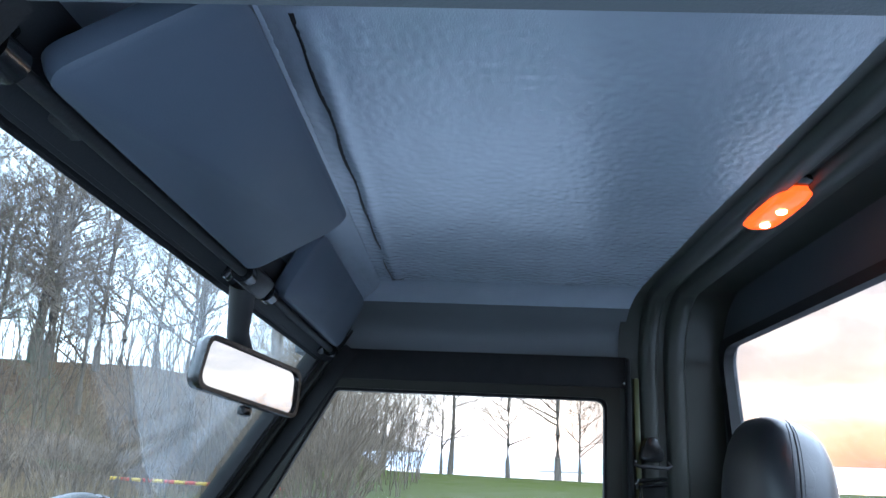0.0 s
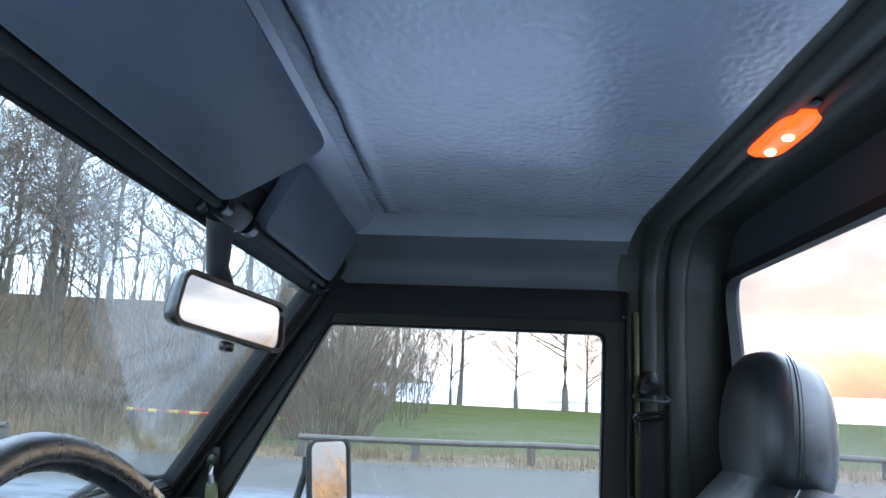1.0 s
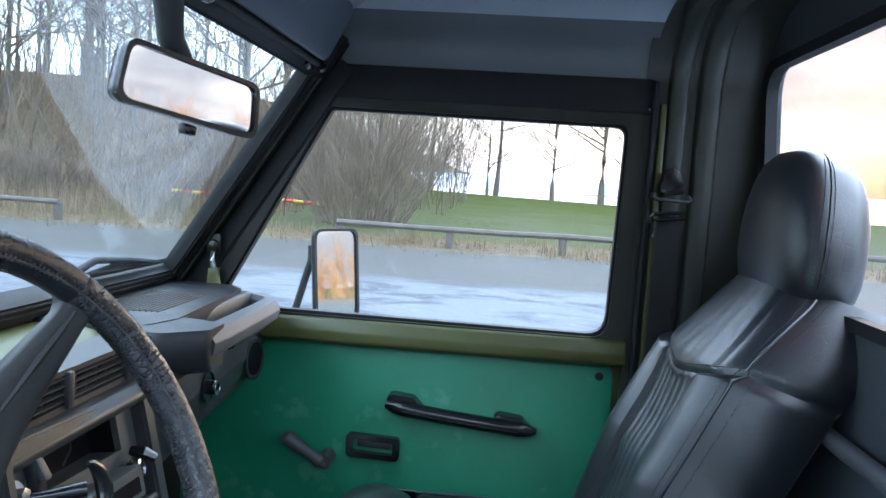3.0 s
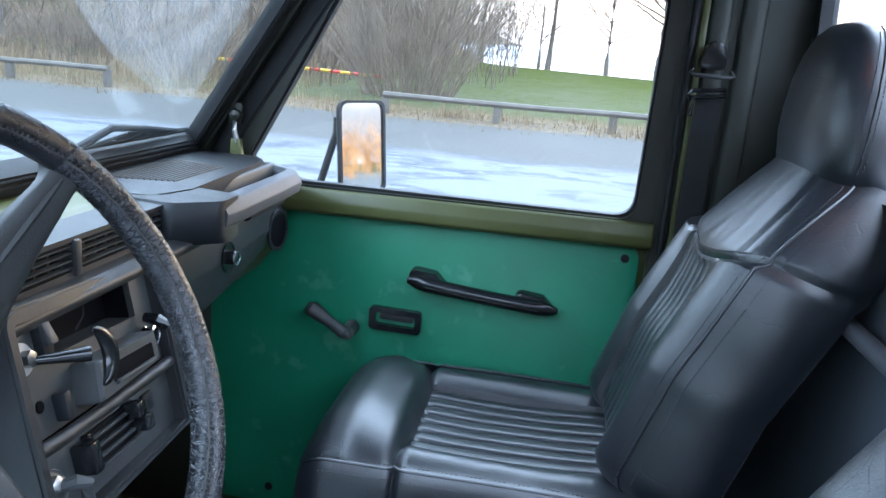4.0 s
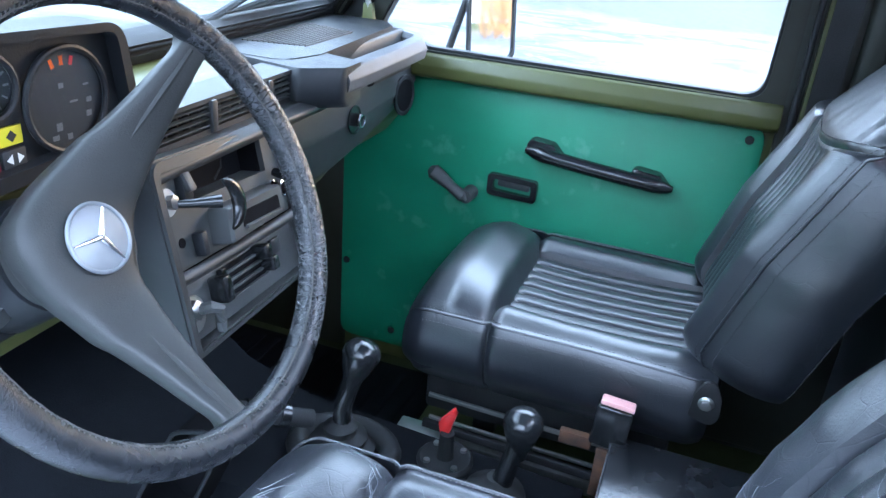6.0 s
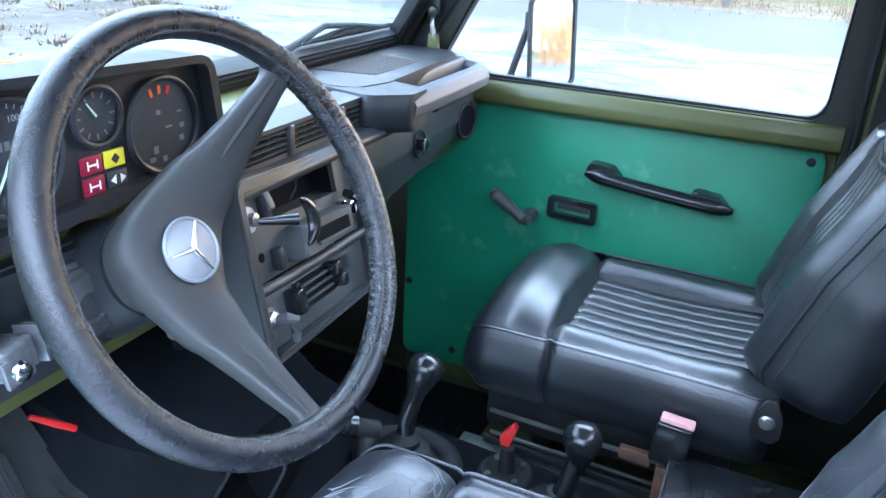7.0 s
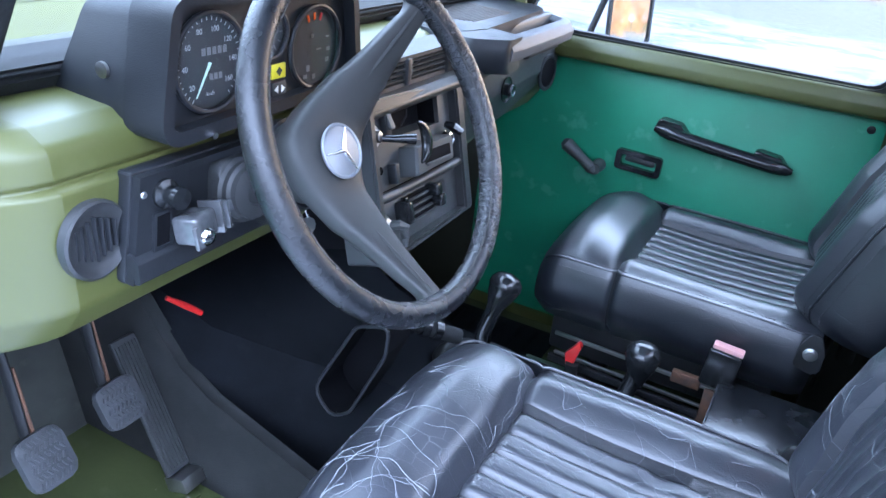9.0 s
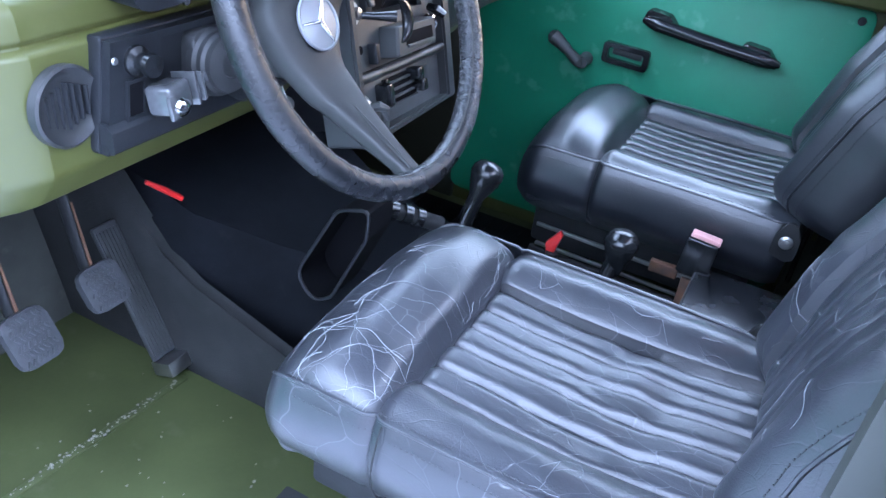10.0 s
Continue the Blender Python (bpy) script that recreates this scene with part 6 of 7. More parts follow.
bx = thing("battery_box", "scuffed black battery box between the seats", "box", (0.885, 0.0, 0.6))
part("box_body", box((0, 0, 0.10), (0.35, 0.26, 0.30), (0, 0, 0), 0.006), "rubber", bx)
part("box_lid", box((0, 0, 0.262), (0.36, 0.27, 0.014), (0, 0, 0), 0.004), "box_lid", bx, "scratched black lid")
part("box_edge", box((-0.181, 0, 0.264), (0.002, 0.25, 0.006)), "pad_rubber", bx, "bare metal edge")


def lever(name, label, foot, bend, knob, r, tilt=(0, 0)):
    lv_ = thing(name, label, "lever", foot)
    inv = Matrix.Translation(-Vector(foot))
    part("stick", moved(tube([foot, bend, knob], [0.019, 0.014, 0.015], 12), inv), "plastic_gloss", lv_)
    m = inv @ pose(*knob, tilt[0], tilt[1], 0)
    part("knob", lathe([(0.010, -0.05), (0.014, -0.035), (r * 0.8, -0.012), (r, 0.008), (r * 0.95, 0.018), (r * 0.7, 0.027), (r * 0.3, 0.031), (0.0, 0.0315)], 24, m), "plastic_gloss", lv_, "glossy black knob")
    return lv_


gl_ = lever("gear_lever", "black gear lever with a glossy knob in a gaiter", (0.310, 0.015, 0.79), (0.312, 0.018, 0.87), (0.334, 0.023, 0.958), 0.029, (-14, 12))
part("gaiter", lathe([(0.058, -0.01), (0.056, 0.012), (0.040, 0.018), (0.042, 0.028), (0.026, 0.036), (0.026, 0.046), (0.014, 0.056)], 24), "rubber", gl_, "ribbed rubber gaiter")
tr_ = lever("transfer_lever", "black transfer lever with a ball knob", (0.560, 0.020, 0.78), (0.575, 0.025, 0.85), (0.586, 0.029, 0.913), 0.029)
part("gaiter", lathe([(0.05, -0.01), (0.045, 0.02), (0.03, 0.03), (0.014, 0.045)], 20), "rubber", tr_)
dl = thing("diff_lock_lever", "small red differential lock lever on a flange", "lever", (0.465, 0.07, 0.79))
part("post", cyl((0, 0, 0.0), (0, 0, 0.045), 0.014, 0.011, 16), "rubber", dl)
part("tab", prism(rounded([(-0.012, 0.035), (-0.016, 0.060), (0.006, 0.090), (0.011, 0.080), (0.000, 0.035)], 0.003, 3), "y", 0.0, 0.012, 0.002), "red", dl, "red plastic tab")
# linkage by the passenger seat rail
lk = thing("seat_slide_linkage", "rusty seat slide linkage beside the tunnel", "linkage", (0.58, 0.17, 0.82))
part("bar", box((0.05, -0.01, 0.005), (0.46, 0.006, 0.007), (0, 1, 0), 0.001), "steel", lk)
part("bar", box((-0.02, -0.03, -0.022), (0.30, 0.006, 0.006), (0, 1, 0), 0.001), "steel", lk)
part("bar", box((0.0, -0.03, -0.04), (0.36, 0.010, 0.014), (0, 2, 0), 0.001), "rubber", lk)
part("lug", box((0.07, -0.025, 0.016), (0.05, 0.014, 0.022), (0, 0, 0), 0.002), "rust", lk)
part("lug", box((0.17, -0.02, -0.012), (0.08, 0.012, 0.014), (0, 12, 0), 0.002), "rust", lk)

# telescopic linkage below the wheel
cl_ = thing("handbrake_grip", "steel telescopic joint under the column", "joint", (0.27, -0.06, 0.9))
GI = Matrix.Translation((-0.27, 0.06, -0.9))
part("tube", moved(cyl((0.20, -0.13, 0.93), (0.29, -0.04, 0.88), 0.014, 0.014, 16), GI), "rubber", cl_)
for f in (0.25, 0.45, 0.62):
    p = Vector((0.20, -0.13, 0.93)).lerp(Vector((0.29, -0.04, 0.88)), f)
    q = Vector((0.20, -0.13, 0.93)).lerp(Vector((0.29, -0.04, 0.88)), f + 0.10)
    part("collar", moved(cyl(tuple(p), tuple(q), 0.018, 0.018, 16), GI), "plastic_gloss", cl_)


def pedal(name, label, pad_at, top_at, w, h, tilt):
    pd = thing(name, label, "pedal", pad_at)
    inv = Matrix.Translation(-Vector(pad_at))
    part("arm", moved(tube([top_at, (pad_at[0] - 0.07, pad_at[1] + 0.005, pad_at[2] + 0.13), (pad_at[0] - 0.045, pad_at[1] + 0.003, pad_at[2] + 0.02), (pad_at[0] - 0.012, pad_at[1], pad_at[2])], [0.013, 0.014, 0.013, 0.011], 10, up=(0, 1, 0), flat=0.45), inv), "rubber", pd)
    part("arm_edge", moved(tube([(pad_at[0] - 0.062, pad_at[1] + 0.012, pad_at[2] + 0.13), (pad_at[0] - 0.036, pad_at[1] + 0.010, pad_at[2] + 0.02), (pad_at[0] - 0.010, pad_at[1] + 0.006, pad_at[2] - 0.006)], [0.003, 0.004, 0.004], 6), inv), "rust", pd, "rusted edge of the arm")
    m = pose(0, 0, 0, 0, tilt, 0)
    pm = part("pad", moved(prism(rounded([(-w / 2, -h / 2), (-w * 0.5, h / 2), (w * 0.5, h / 2), (w / 2, -h / 2)], 0.018, 5), "x", -0.008, 0.008, 0.004), m), "pedal_rubber", pd, "worn dotted rubber pad")
    for i in range(6):
        for j in range(7):
            bm = box((0.0085, -w * 0.36 + w * 0.72 * (j + 0.5 * (i % 2)) / 6.5, -h * 0.38 + h * 0.76 * i / 5), (0.0045, w * 0.045, h * 0.12), (28 if i % 2 else -28, 0, 0), 0.001, 1)
            part("stud", moved(bm, m), "pedal_rubber", pm)
    return pd


pedal("clutch_pedal", "clutch pedal with a dotted rubber pad", (-0.130, -0.537, 0.760), (-0.24, -0.53, 1.04), 0.075, 0.085, -32)
pedal("brake_pedal", "brake pedal with a dotted rubber pad", (-0.135, -0.396, 0.772), (-0.24, -0.388, 1.04), 0.075, 0.075, -32)
ac = thing("accelerator_pedal", "long ribbed accelerator pedal hinged at the floor", "pedal", (-0.11, -0.30, 0.54))
am = pose(0, 0, 0.0, 0, -26, 0)
part("plate", moved(box((0, 0, 0.16), (0.012, 0.052, 0.27), (0, 0, 0), 0.005), am), "dark_rubber", ac)
for i in range(7):
    part("rib", moved(box((0.007, -0.021 + i * 0.007, 0.16), (0.004, 0.0032, 0.25)), am), "dark_rubber", ac)
part("hinge", box((0.006, 0, 0.012), (0.05, 0.05, 0.03), (0, -20, 0), 0.004), "steel", ac, "rusted hinge block")
rlv = thing("bonnet_release", "red bonnet release lever under the dash", "lever", (-0.09, -0.29, 0.914))
part("handle", tube([(-0.016, -0.022, 0.026), (0.0, 0.004, 0.004), (0.010, 0.026, -0.016)], [0.004, 0.006, 0.005], 8), "red", rlv, "red plastic handle")

# ---------- outside of the cab ----------
hood = thing("car_bonnet", "olive bonnet and wings seen through the windscreen", "bonnet", (-0.6, 0, 1.2))
HI = Matrix.Translation((0.6, 0, -1.2))
part("bonnet", moved(prism(rounded([(-1.17, 1.05), (-1.15, 1.195), (-1.02, 1.218), (-0.13, 1.252), (-0.13, 1.12)], [0, 0.03, 0.08, 0.02, 0], 4), "y", -0.335, 0.335, 0.02, 3), HI), "olive_matt", hood)
for s in (1, -1):
    part("wing", moved(prism(rounded([(-1.15, 0.7), (-1.13, 1.10), (-1.05, 1.145), (-0.60, 1.165), (-0.60, 0.7)], [0, 0.05, 0.05, 0.02, 0], 4), "y", s * 0.535 - 0.197, s * 0.535 + 0.197, 0.02, 3), HI), "olive_matt", hood)
    part("wing_top", moved(prism(rounded([(-0.62, 1.125), (-0.62, 1.170), (-0.13, 1.178), (-0.13, 1.125)], [0, 0.004, 0.01, 0], 2), "y", s * 0.535 - 0.197, s * 0.535 + 0.197, 0.006), HI), "olive_matt", hood)
    part("turn_signal", moved(loft([ring((-1.03, s * 0.424, z), (1, 0, 0), (0, 1, 0), rx, ry, 4, 20) for z, rx, ry in ((1.10, 0.05, 0.056), (1.198, 0.045, 0.053), (1.208, 0.034, 0.042))]), HI), "orange", hood, "orange turn signal on the wing")
part("cowl", moved(prism([(-0.15, 1.10), (-0.15, 1.225), (-0.09, 1.25), (-0.05, 1.33), (-0.03, 1.33), (-0.03, 1.10)], "y", -0.66, 0.66), HI), "rubber", hood)
for dy in (0.0, -0.58):
    wp = thing("wiper", "black windscreen wiper at rest", "wiper", (-0.075, 0.15 + dy, 1.335), "wipers")
    wi = Matrix.Translation((0.075, -0.15 - dy, -1.335))
    b0, b1 = Vector((-0.033, 0.25 + dy, 1.384)), Vector((-0.033, 0.585 + dy, 1.384))
    k0, k1 = Vector((-0.016, 0.305 + dy, 1.410)), Vector((-0.022, 0.42 + dy, 1.401))
    part("blade", moved(tube([b0, b1], 0.005, 6), wi), "rubber", wp)
    part("arm", moved(tube([(-0.075, 0.15 + dy, 1.335), k0, k1], [0.008, 0.006, 0.005], 8), wi), "rubber", wp)
    part("bridge", moved(tube([b0.lerp(b1, 0.12), k1, b0.lerp(b1, 0.9)], 0.0045, 6), wi), "rubber", wp)
    part("claw", moved(tube([b0.lerp(b1, 0.35), b0.lerp(b1, 0.55) + Vector((0.004, 0, 0.009)), b0.lerp(b1, 0.98)], 0.0035, 6), wi), "rubber", wp)

# door mirror outside the passenger window
om = new("door_mirror")
OA = Vector((0.50, 0.86, 0.0)).normalized()
OU = Vector((-0.085, 0.052, 1.0)).normalized()
ON = OA.cross(OU).normalized()
OU = ON.cross(OA)
OMM = Matrix((OA, OU, ON)).transposed().to_4x4()
OMM.translation = (0.248, 0.822, 1.352)
om.matrix_world = OMM
tagged(om, "black framed door mirror on a bent bracket", "mirror")
oo = rounded([(-0.070, -0.100), (-0.070, 0.100), (0.070, 0.100), (0.070, -0.100)], 0.022, 5)
oi = [(x * 0.90, y * 0.945) for x, y in oo]
part("shell", loft([[Vector((x * 0.70 + 0.012, y * 0.8, -0.024)) for x, y in oo], [Vector((x * 0.93 + 0.003, y * 0.97, -0.008)) for x, y in oo], [Vector((x, y, 0.004)) for x, y in oo]]), "rubber", om)
part("bezel", frame_bm(oo, oi, "z", 0.002, 0.010), "rubber", om)
part("mirror_glass", prism(oi, "z", 0.0045, 0.006), "mirror", om, "mirror glass", False)
OMI = OMM.inverted()
part("bracket", moved(tube([(0.205, 0.80, 1.40), (0.196, 0.79, 1.36), (0.17, 0.74, 1.22), (0.165, 0.72, 1.18)], 0.008, 8), OMI), "rubber", om)
part("clamp", moved(cyl((0.207, 0.795, 1.375), (0.207, 0.795, 1.415), 0.014, 0.014, 12), OMI), "rubber", om)

# dirt on the floor
rng = random.Random(11)
fk = bmesh.new()
for i in range(140):
    if i < 110:
        t = rng.random()
        x, y = -0.083 - 0.025 * t + rng.gauss(0, 0.004), -0.302 - 0.336 * t
    else:
        x, y = rng.uniform(-0.18, 0.25), rng.uniform(-0.64, -0.29)
    s_ = rng.uniform(0.0010, 0.0034)
    z_ = 0.5255 if i < 110 else 0.5205
    vs_ = [fk.verts.new((x + s_ * rng.uniform(0.5, 1.3) * math.cos(q), y + s_ * rng.uniform(0.5, 1.6) * math.sin(q), z_)) for q in (0, 1.3, 2.5, 3.8, 5.0)]
    top_ = fk.verts.new((x, y, z_ + s_ * 0.5))
    for k in range(5):
        fk.faces.new((vs_[k], vs_[(k + 1) % 5], top_))
tagged(part("dirt_flakes", fk, "crust", None, "", False), "pale crusted dirt along the floor seam", "dirt", "", "stuff")

# ---------- landscape ----------
def gz(x, y):
    """Height of the land: level by the car, rising gently beyond, wooded bank ahead of it."""
    z = 0.020 * max(0.0, y - 3)
    bank = max(0.0, min(1.0, (y - 24 - 0.25 * (x + 10)) / 22)) * max(0.0, min(1.0, (-4 - x) / 14))
    z += 5.5 * bank * bank * (3 - 2 * bank)
    z += 0.014 * max(0.0, y - 24) * max(0.0, min(1.0, (14 - x) / 18))
    if x > -14 and y > 49:
        z -= 1.5 * min(1.0, (y - 49) / 6) * min(1.0, (x + 14) / 8)
    return z + 0.03 * noise.noise(Vector((x * 0.3, y * 0.3, 0)))


gb = bmesh.new()
xs = [-4000, -400, -120, -70] + [-50 + i * 2.0 for i in range(46)] + [48, 60, 90, 150, 400, 4000]
ys = [-4000, -300, -60, -20, -8, -3] + [i * 1.5 for i in range(44)] + [70, 80, 100, 150, 300, 1000, 4000]
gv = [[gb.verts.new((x, y, gz(x, min(y, 70)) if -60 < x < 60 and y < 80 else 0.02 * 60 - 0.9)) for x in xs] for y in ys]
for j in range(len(ys) - 1):
    for i in range(len(xs) - 1):
        gb.faces.new((gv[j][i], gv[j][i + 1], gv[j + 1][i + 1], gv[j + 1][i]))


def ground_mat():
    """Snow by the car, then frosty asphalt, meadow, dry verge and leaf litter, by where it lies."""
    m = bpy.data.materials.new("ground_cover")
    m.use_nodes = True
    n, l = m.node_tree.nodes, m.node_tree.links
    bsdf = n["Principled BSDF"]
    tc, sep = n.new("ShaderNodeTexCoord"), n.new("ShaderNodeSeparateXYZ")
    l.new(tc.outputs["Object"], sep.inputs["Vector"])
    nz = n.new("ShaderNodeTexNoise")
    nz.inputs["Scale"].default_value, nz.inputs["Detail"].default_value = 0.6, 8
    l.new(tc.outputs["Object"], nz.inputs["Vector"])
    ft = n.new("ShaderNodeTexNoise")
    ft.inputs["Scale"].default_value, ft.inputs["Detail"].default_value = 7.0, 8
    l.new(tc.outputs["Object"], ft.inputs["Vector"])

    def calc(op, a, b):
        c = n.new("ShaderNodeMath")
        c.operation = op
        for i, v in enumerate((a, b)):
            if isinstance(v, (int, float)):
                c.inputs[i].default_value = v
            else:
                l.new(v, c.inputs[i])
        return c.outputs["Value"]

    def step(v, lo, hi):
        r = n.new("ShaderNodeMapRange")
        r.inputs["From Min"].default_value, r.inputs["From Max"].default_value = lo, hi
        l.new(v, r.inputs["Value"])
        return r.outputs["Result"]

    def blend(f, a, b):
        x = n.new("ShaderNodeMixRGB")
        l.new(f, x.inputs["Fac"])
        for k, v in (("Color1", a), ("Color2", b)):
            if isinstance(v, tuple):
                x.inputs[k].default_value = (*v, 1)
            else:
                l.new(v, x.inputs[k])
        return x.outputs["Color"]
    X, Y = sep.outputs["X"], sep.outputs["Y"]
    wob = calc("MULTIPLY", calc("SUBTRACT", nz.outputs["Fac"], 0.5), 3.0)
    yy = calc("ADD", Y, wob)
    slant = calc("ADD", Y, calc("MULTIPLY", X, 0.03))
    # wheel tracks in the snow
    wv = n.new("ShaderNodeTexNoise")
    wv.inputs["Scale"].default_value, wv.inputs["Detail"].default_value, wv.inputs["Distortion"].default_value = 0.9, 9, 1.2
    mp = n.new("ShaderNodeMapping")
    mp.inputs["Scale"].default_value, mp.inputs["Rotation"].default_value = (0.75, 1.5, 1), (0, 0, 0.45)
    l.new(tc.outputs["Object"], mp.inputs["Vector"])
    l.new(mp.outputs["Vector"], wv.inputs["Vector"])
    snow = blend(step(wv.outputs["Fac"], 0.46, 0.62), (0.108, 0.115, 0.130), (0.048, 0.052, 0.060))
    snow = blend(step(ft.outputs["Fac"], 0.56, 0.70), snow, (0.128, 0.136, 0.150))
    # unseen snow on the driver's side kept far paler, to bounce light inside
    snow = blend(step(calc("ADD", calc("MULTIPLY", Y, -1.0), wob), -1.0, 1.5), snow, (0.420, 0.440, 0.470))
    road = blend(nz.outputs["Fac"], (0.044, 0.042, 0.037), (0.062, 0.060, 0.054))
    grass = blend(step(nz.outputs["Fac"], 0.40, 0.62), (0.048, 0.056, 0.014), (0.066, 0.068, 0.034))
    grass = blend(step(ft.outputs["Fac"], 0.40, 0.62), grass, blend(step(yy, 24.0, 38.0), (0.080, 0.084, 0.052), (0.044, 0.053, 0.010)))
    dry = blend(step(ft.outputs["Fac"], 0.35, 0.65), (0.050, 0.035, 0.020), (0.125, 0.092, 0.052))
    wood = blend(step(ft.outputs["Fac"], 0.35, 0.65), (0.055, 0.037, 0.023), (0.135, 0.090, 0.054))
    c = blend(step(calc("ADD", slant, calc("MULTIPLY", wob, 0.35)), 9.9, 10.9), snow, road)
    c = blend(step(calc("ADD", slant, calc("MULTIPLY", wob, 0.12)), 14.7, 15.0), c, dry)
    c = blend(step(yy, 17.0, 18.5), c, grass)
    left = step(calc("ADD", calc("MULTIPLY", X, -1.0), wob), 6.0, 11.0)
    c = blend(calc("MULTIPLY", left, step(yy, 17.0, 19.0)), c, dry)
    c = blend(calc("MULTIPLY", left, step(yy, 22.0, 27.0)), c, wood)
    # frosty rough verge ahead of the car
    ahead = calc("MULTIPLY", step(calc("ADD", calc("MULTIPLY", X, -1.0), wob), 6.0, 8.0), step(calc("MULTIPLY", Y, -1.0), -9.8, -8.8))
    c = blend(calc("MULTIPLY", ahead, step(ft.outputs["Fac"], 0.30, 0.48)), c, blend(step(nz.outputs["Fac"], 0.40, 0.60), (0.030, 0.022, 0.012), (0.062, 0.053, 0.040)))
    l.new(c, bsdf.inputs["Base Color"])
    bsdf.inputs["Roughness"].default_value = 0.85
    l.new(calc("MULTIPLY", calc("SUBTRACT", 1.0, step(yy, 15.0, 17.5)), 0.25), bsdf.inputs["Specular IOR Level"])
    bp = n.new("ShaderNodeBump")
    bp.inputs["Strength"].default_value, bp.inputs["Distance"].default_value = 0.5, 0.05
    l.new(ft.outputs["Fac"], bp.inputs["Height"])
    l.new(bp.outputs["Normal"], bsdf.inputs["Normal"])
    return m


M["ground"] = ground_mat()
structure("ground", gb, "ground", "snowy lot, frosty road, verge and meadow by a lake")

# unseen dark wall, added behind the driver's side to block low sky light
wb = bmesh.new()
add_box(wb, (2.0, -6.5, 1.5), (26.0, 0.2, 3.0))
structure("wall_unseen", wb, "wood", "plain dark timber wall, unseen, added to cut light")

# lake with a far shore
lk_ = bmesh.new()
for f in ([(-60, 44, 0.66), (3500, 44, 0.66), (3500, 3500, 0.66), (-900, 3500, 0.66)],):
    lk_.faces.new([lk_.verts.new(p) for p in f])
structure("water", lk_, "water", "pale misty lake")
hl = bmesh.new()
pts_ = [(-700 + i * 40, 620 + 60 * math.sin(i * 0.7), 0.5) for i in range(60)]
tops = [(x + 10, y + 30, 12 + 7 * noise.noise(Vector((i * 0.33, 1, 0))) + 4 * noise.noise(Vector((i * 1.3, 5, 0)))) for i, (x, y, z) in enumerate(pts_)]
bv, tv = [hl.verts.new(p) for p in pts_], [hl.verts.new(p) for p in tops]
rv_ = [hl.verts.new((x, y + 200, z)) for x, y, z in tops]
for i in range(59):
    hl.faces.new((bv[i], bv[i + 1], tv[i + 1], tv[i]))
    hl.faces.new((tv[i], tv[i + 1], rv_[i + 1], rv_[i]))
structure("backdrop", hl, "hill", "wooded far shore, pale with painted haze")
hl = bmesh.new()
pts_ = [(-260 + i * 8, 660 + 10 * math.sin(i * 0.7), 0.5) for i in range(46)]
tops = [(x, y + 6, 2 + (24 + 9 * noise.noise(Vector((i * 0.31, 2, 0))) + 5 * noise.noise(Vector((i * 1.7, 5, 0)))) * max(0.0, min(1.0, (0 - x) / 70))) for i, (x, y, z) in enumerate(pts_)]
bv, tv = [hl.verts.new(p) for p in pts_], [hl.verts.new(p) for p in tops]
rv_ = [hl.verts.new((x, y + 120, 0.5)) for x, y, z in tops]
for i in range(45):
    hl.faces.new((bv[i], bv[i + 1], tv[i + 1], tv[i]))
    hl.faces.new((tv[i], tv[i + 1], rv_[i + 1], rv_[i]))
structure("backdrop_ridge", hl, "ridge", "brown wooded point across the lake")


# ---------- fence ----------
fence = new("fence")
tagged(fence, "low weathered timber rail fence along the road", "fence")
FY = lambda x: 15.5
right_run = [-3.0 + 2.4 * i for i in range(8)]
left_run = [-31.0 + 2.4 * i for i in range(10)]
fx = left_run + right_run
for run in (left_run, right_run):
    for a, b in zip(run, run[1:]):
        za, zb = gz(a, FY(a)) + 0.40, gz(b, FY(b)) + 0.40
        sag = 0.012 * math.sin(a * 3.1)
        bm = bmesh.new()
        add_tube(bm, [(a - 0.05, FY(a), za), ((a + b) / 2, FY(a), (za + zb) / 2 + sag), (b + 0.05, FY(b), zb)], [0.075, 0.070, 0.072], 7, up=(0, 0, 1), flat=0.9)
        part("rail", bm, "wood", fence)
for x in fx:
    part("post", box((x, FY(x) + 0.05, gz(x, FY(x)) + 0.17), (0.17, 0.14, 0.46), (0, 0, 3), 0.02), "wood", fence)

# ---------- trees ----------
def branch(bm, p, d, length, r, depth, rng, spread, n=5, thin=0.009):
    """A limb that forks, tapering to twigs."""
    pts, rs = [p.copy()], [r]
    steps = 4 if depth > 1 else 3
    q, dd = p.copy(), d.copy()
    for i in range(steps):
        dd = (dd + Vector((rng.uniform(-1, 1), rng.uniform(-1, 1), rng.uniform(-0.4, 0.7))) * 0.20).normalized()
        q = q + dd * (length / steps)
        pts.append(q.copy())
        rs.append(max(r * (1 - 0.55 * (i + 1) / steps), thin))
    add_tube(bm, pts, rs, n if depth > 1 else 3)
    if depth == 0:
        return
    for k in range(rng.randint(3, 5)):
        t = rng.uniform(0.25, 1.0)
        i = min(int(t * steps), steps - 1)
        pp = pts[i].lerp(pts[i + 1], t * steps - i)
        side_ = Vector((rng.uniform(-1, 1), rng.uniform(-1, 1), rng.uniform(-0.2, 0.8))).normalized()
        nd = (dd * (1 - spread) + side_ * spread).normalized()
        branch(bm, pp, nd, length * rng.uniform(0.45, 0.75), max(rs[i] * 0.55, thin), depth - 1, rng, spread, n, thin)


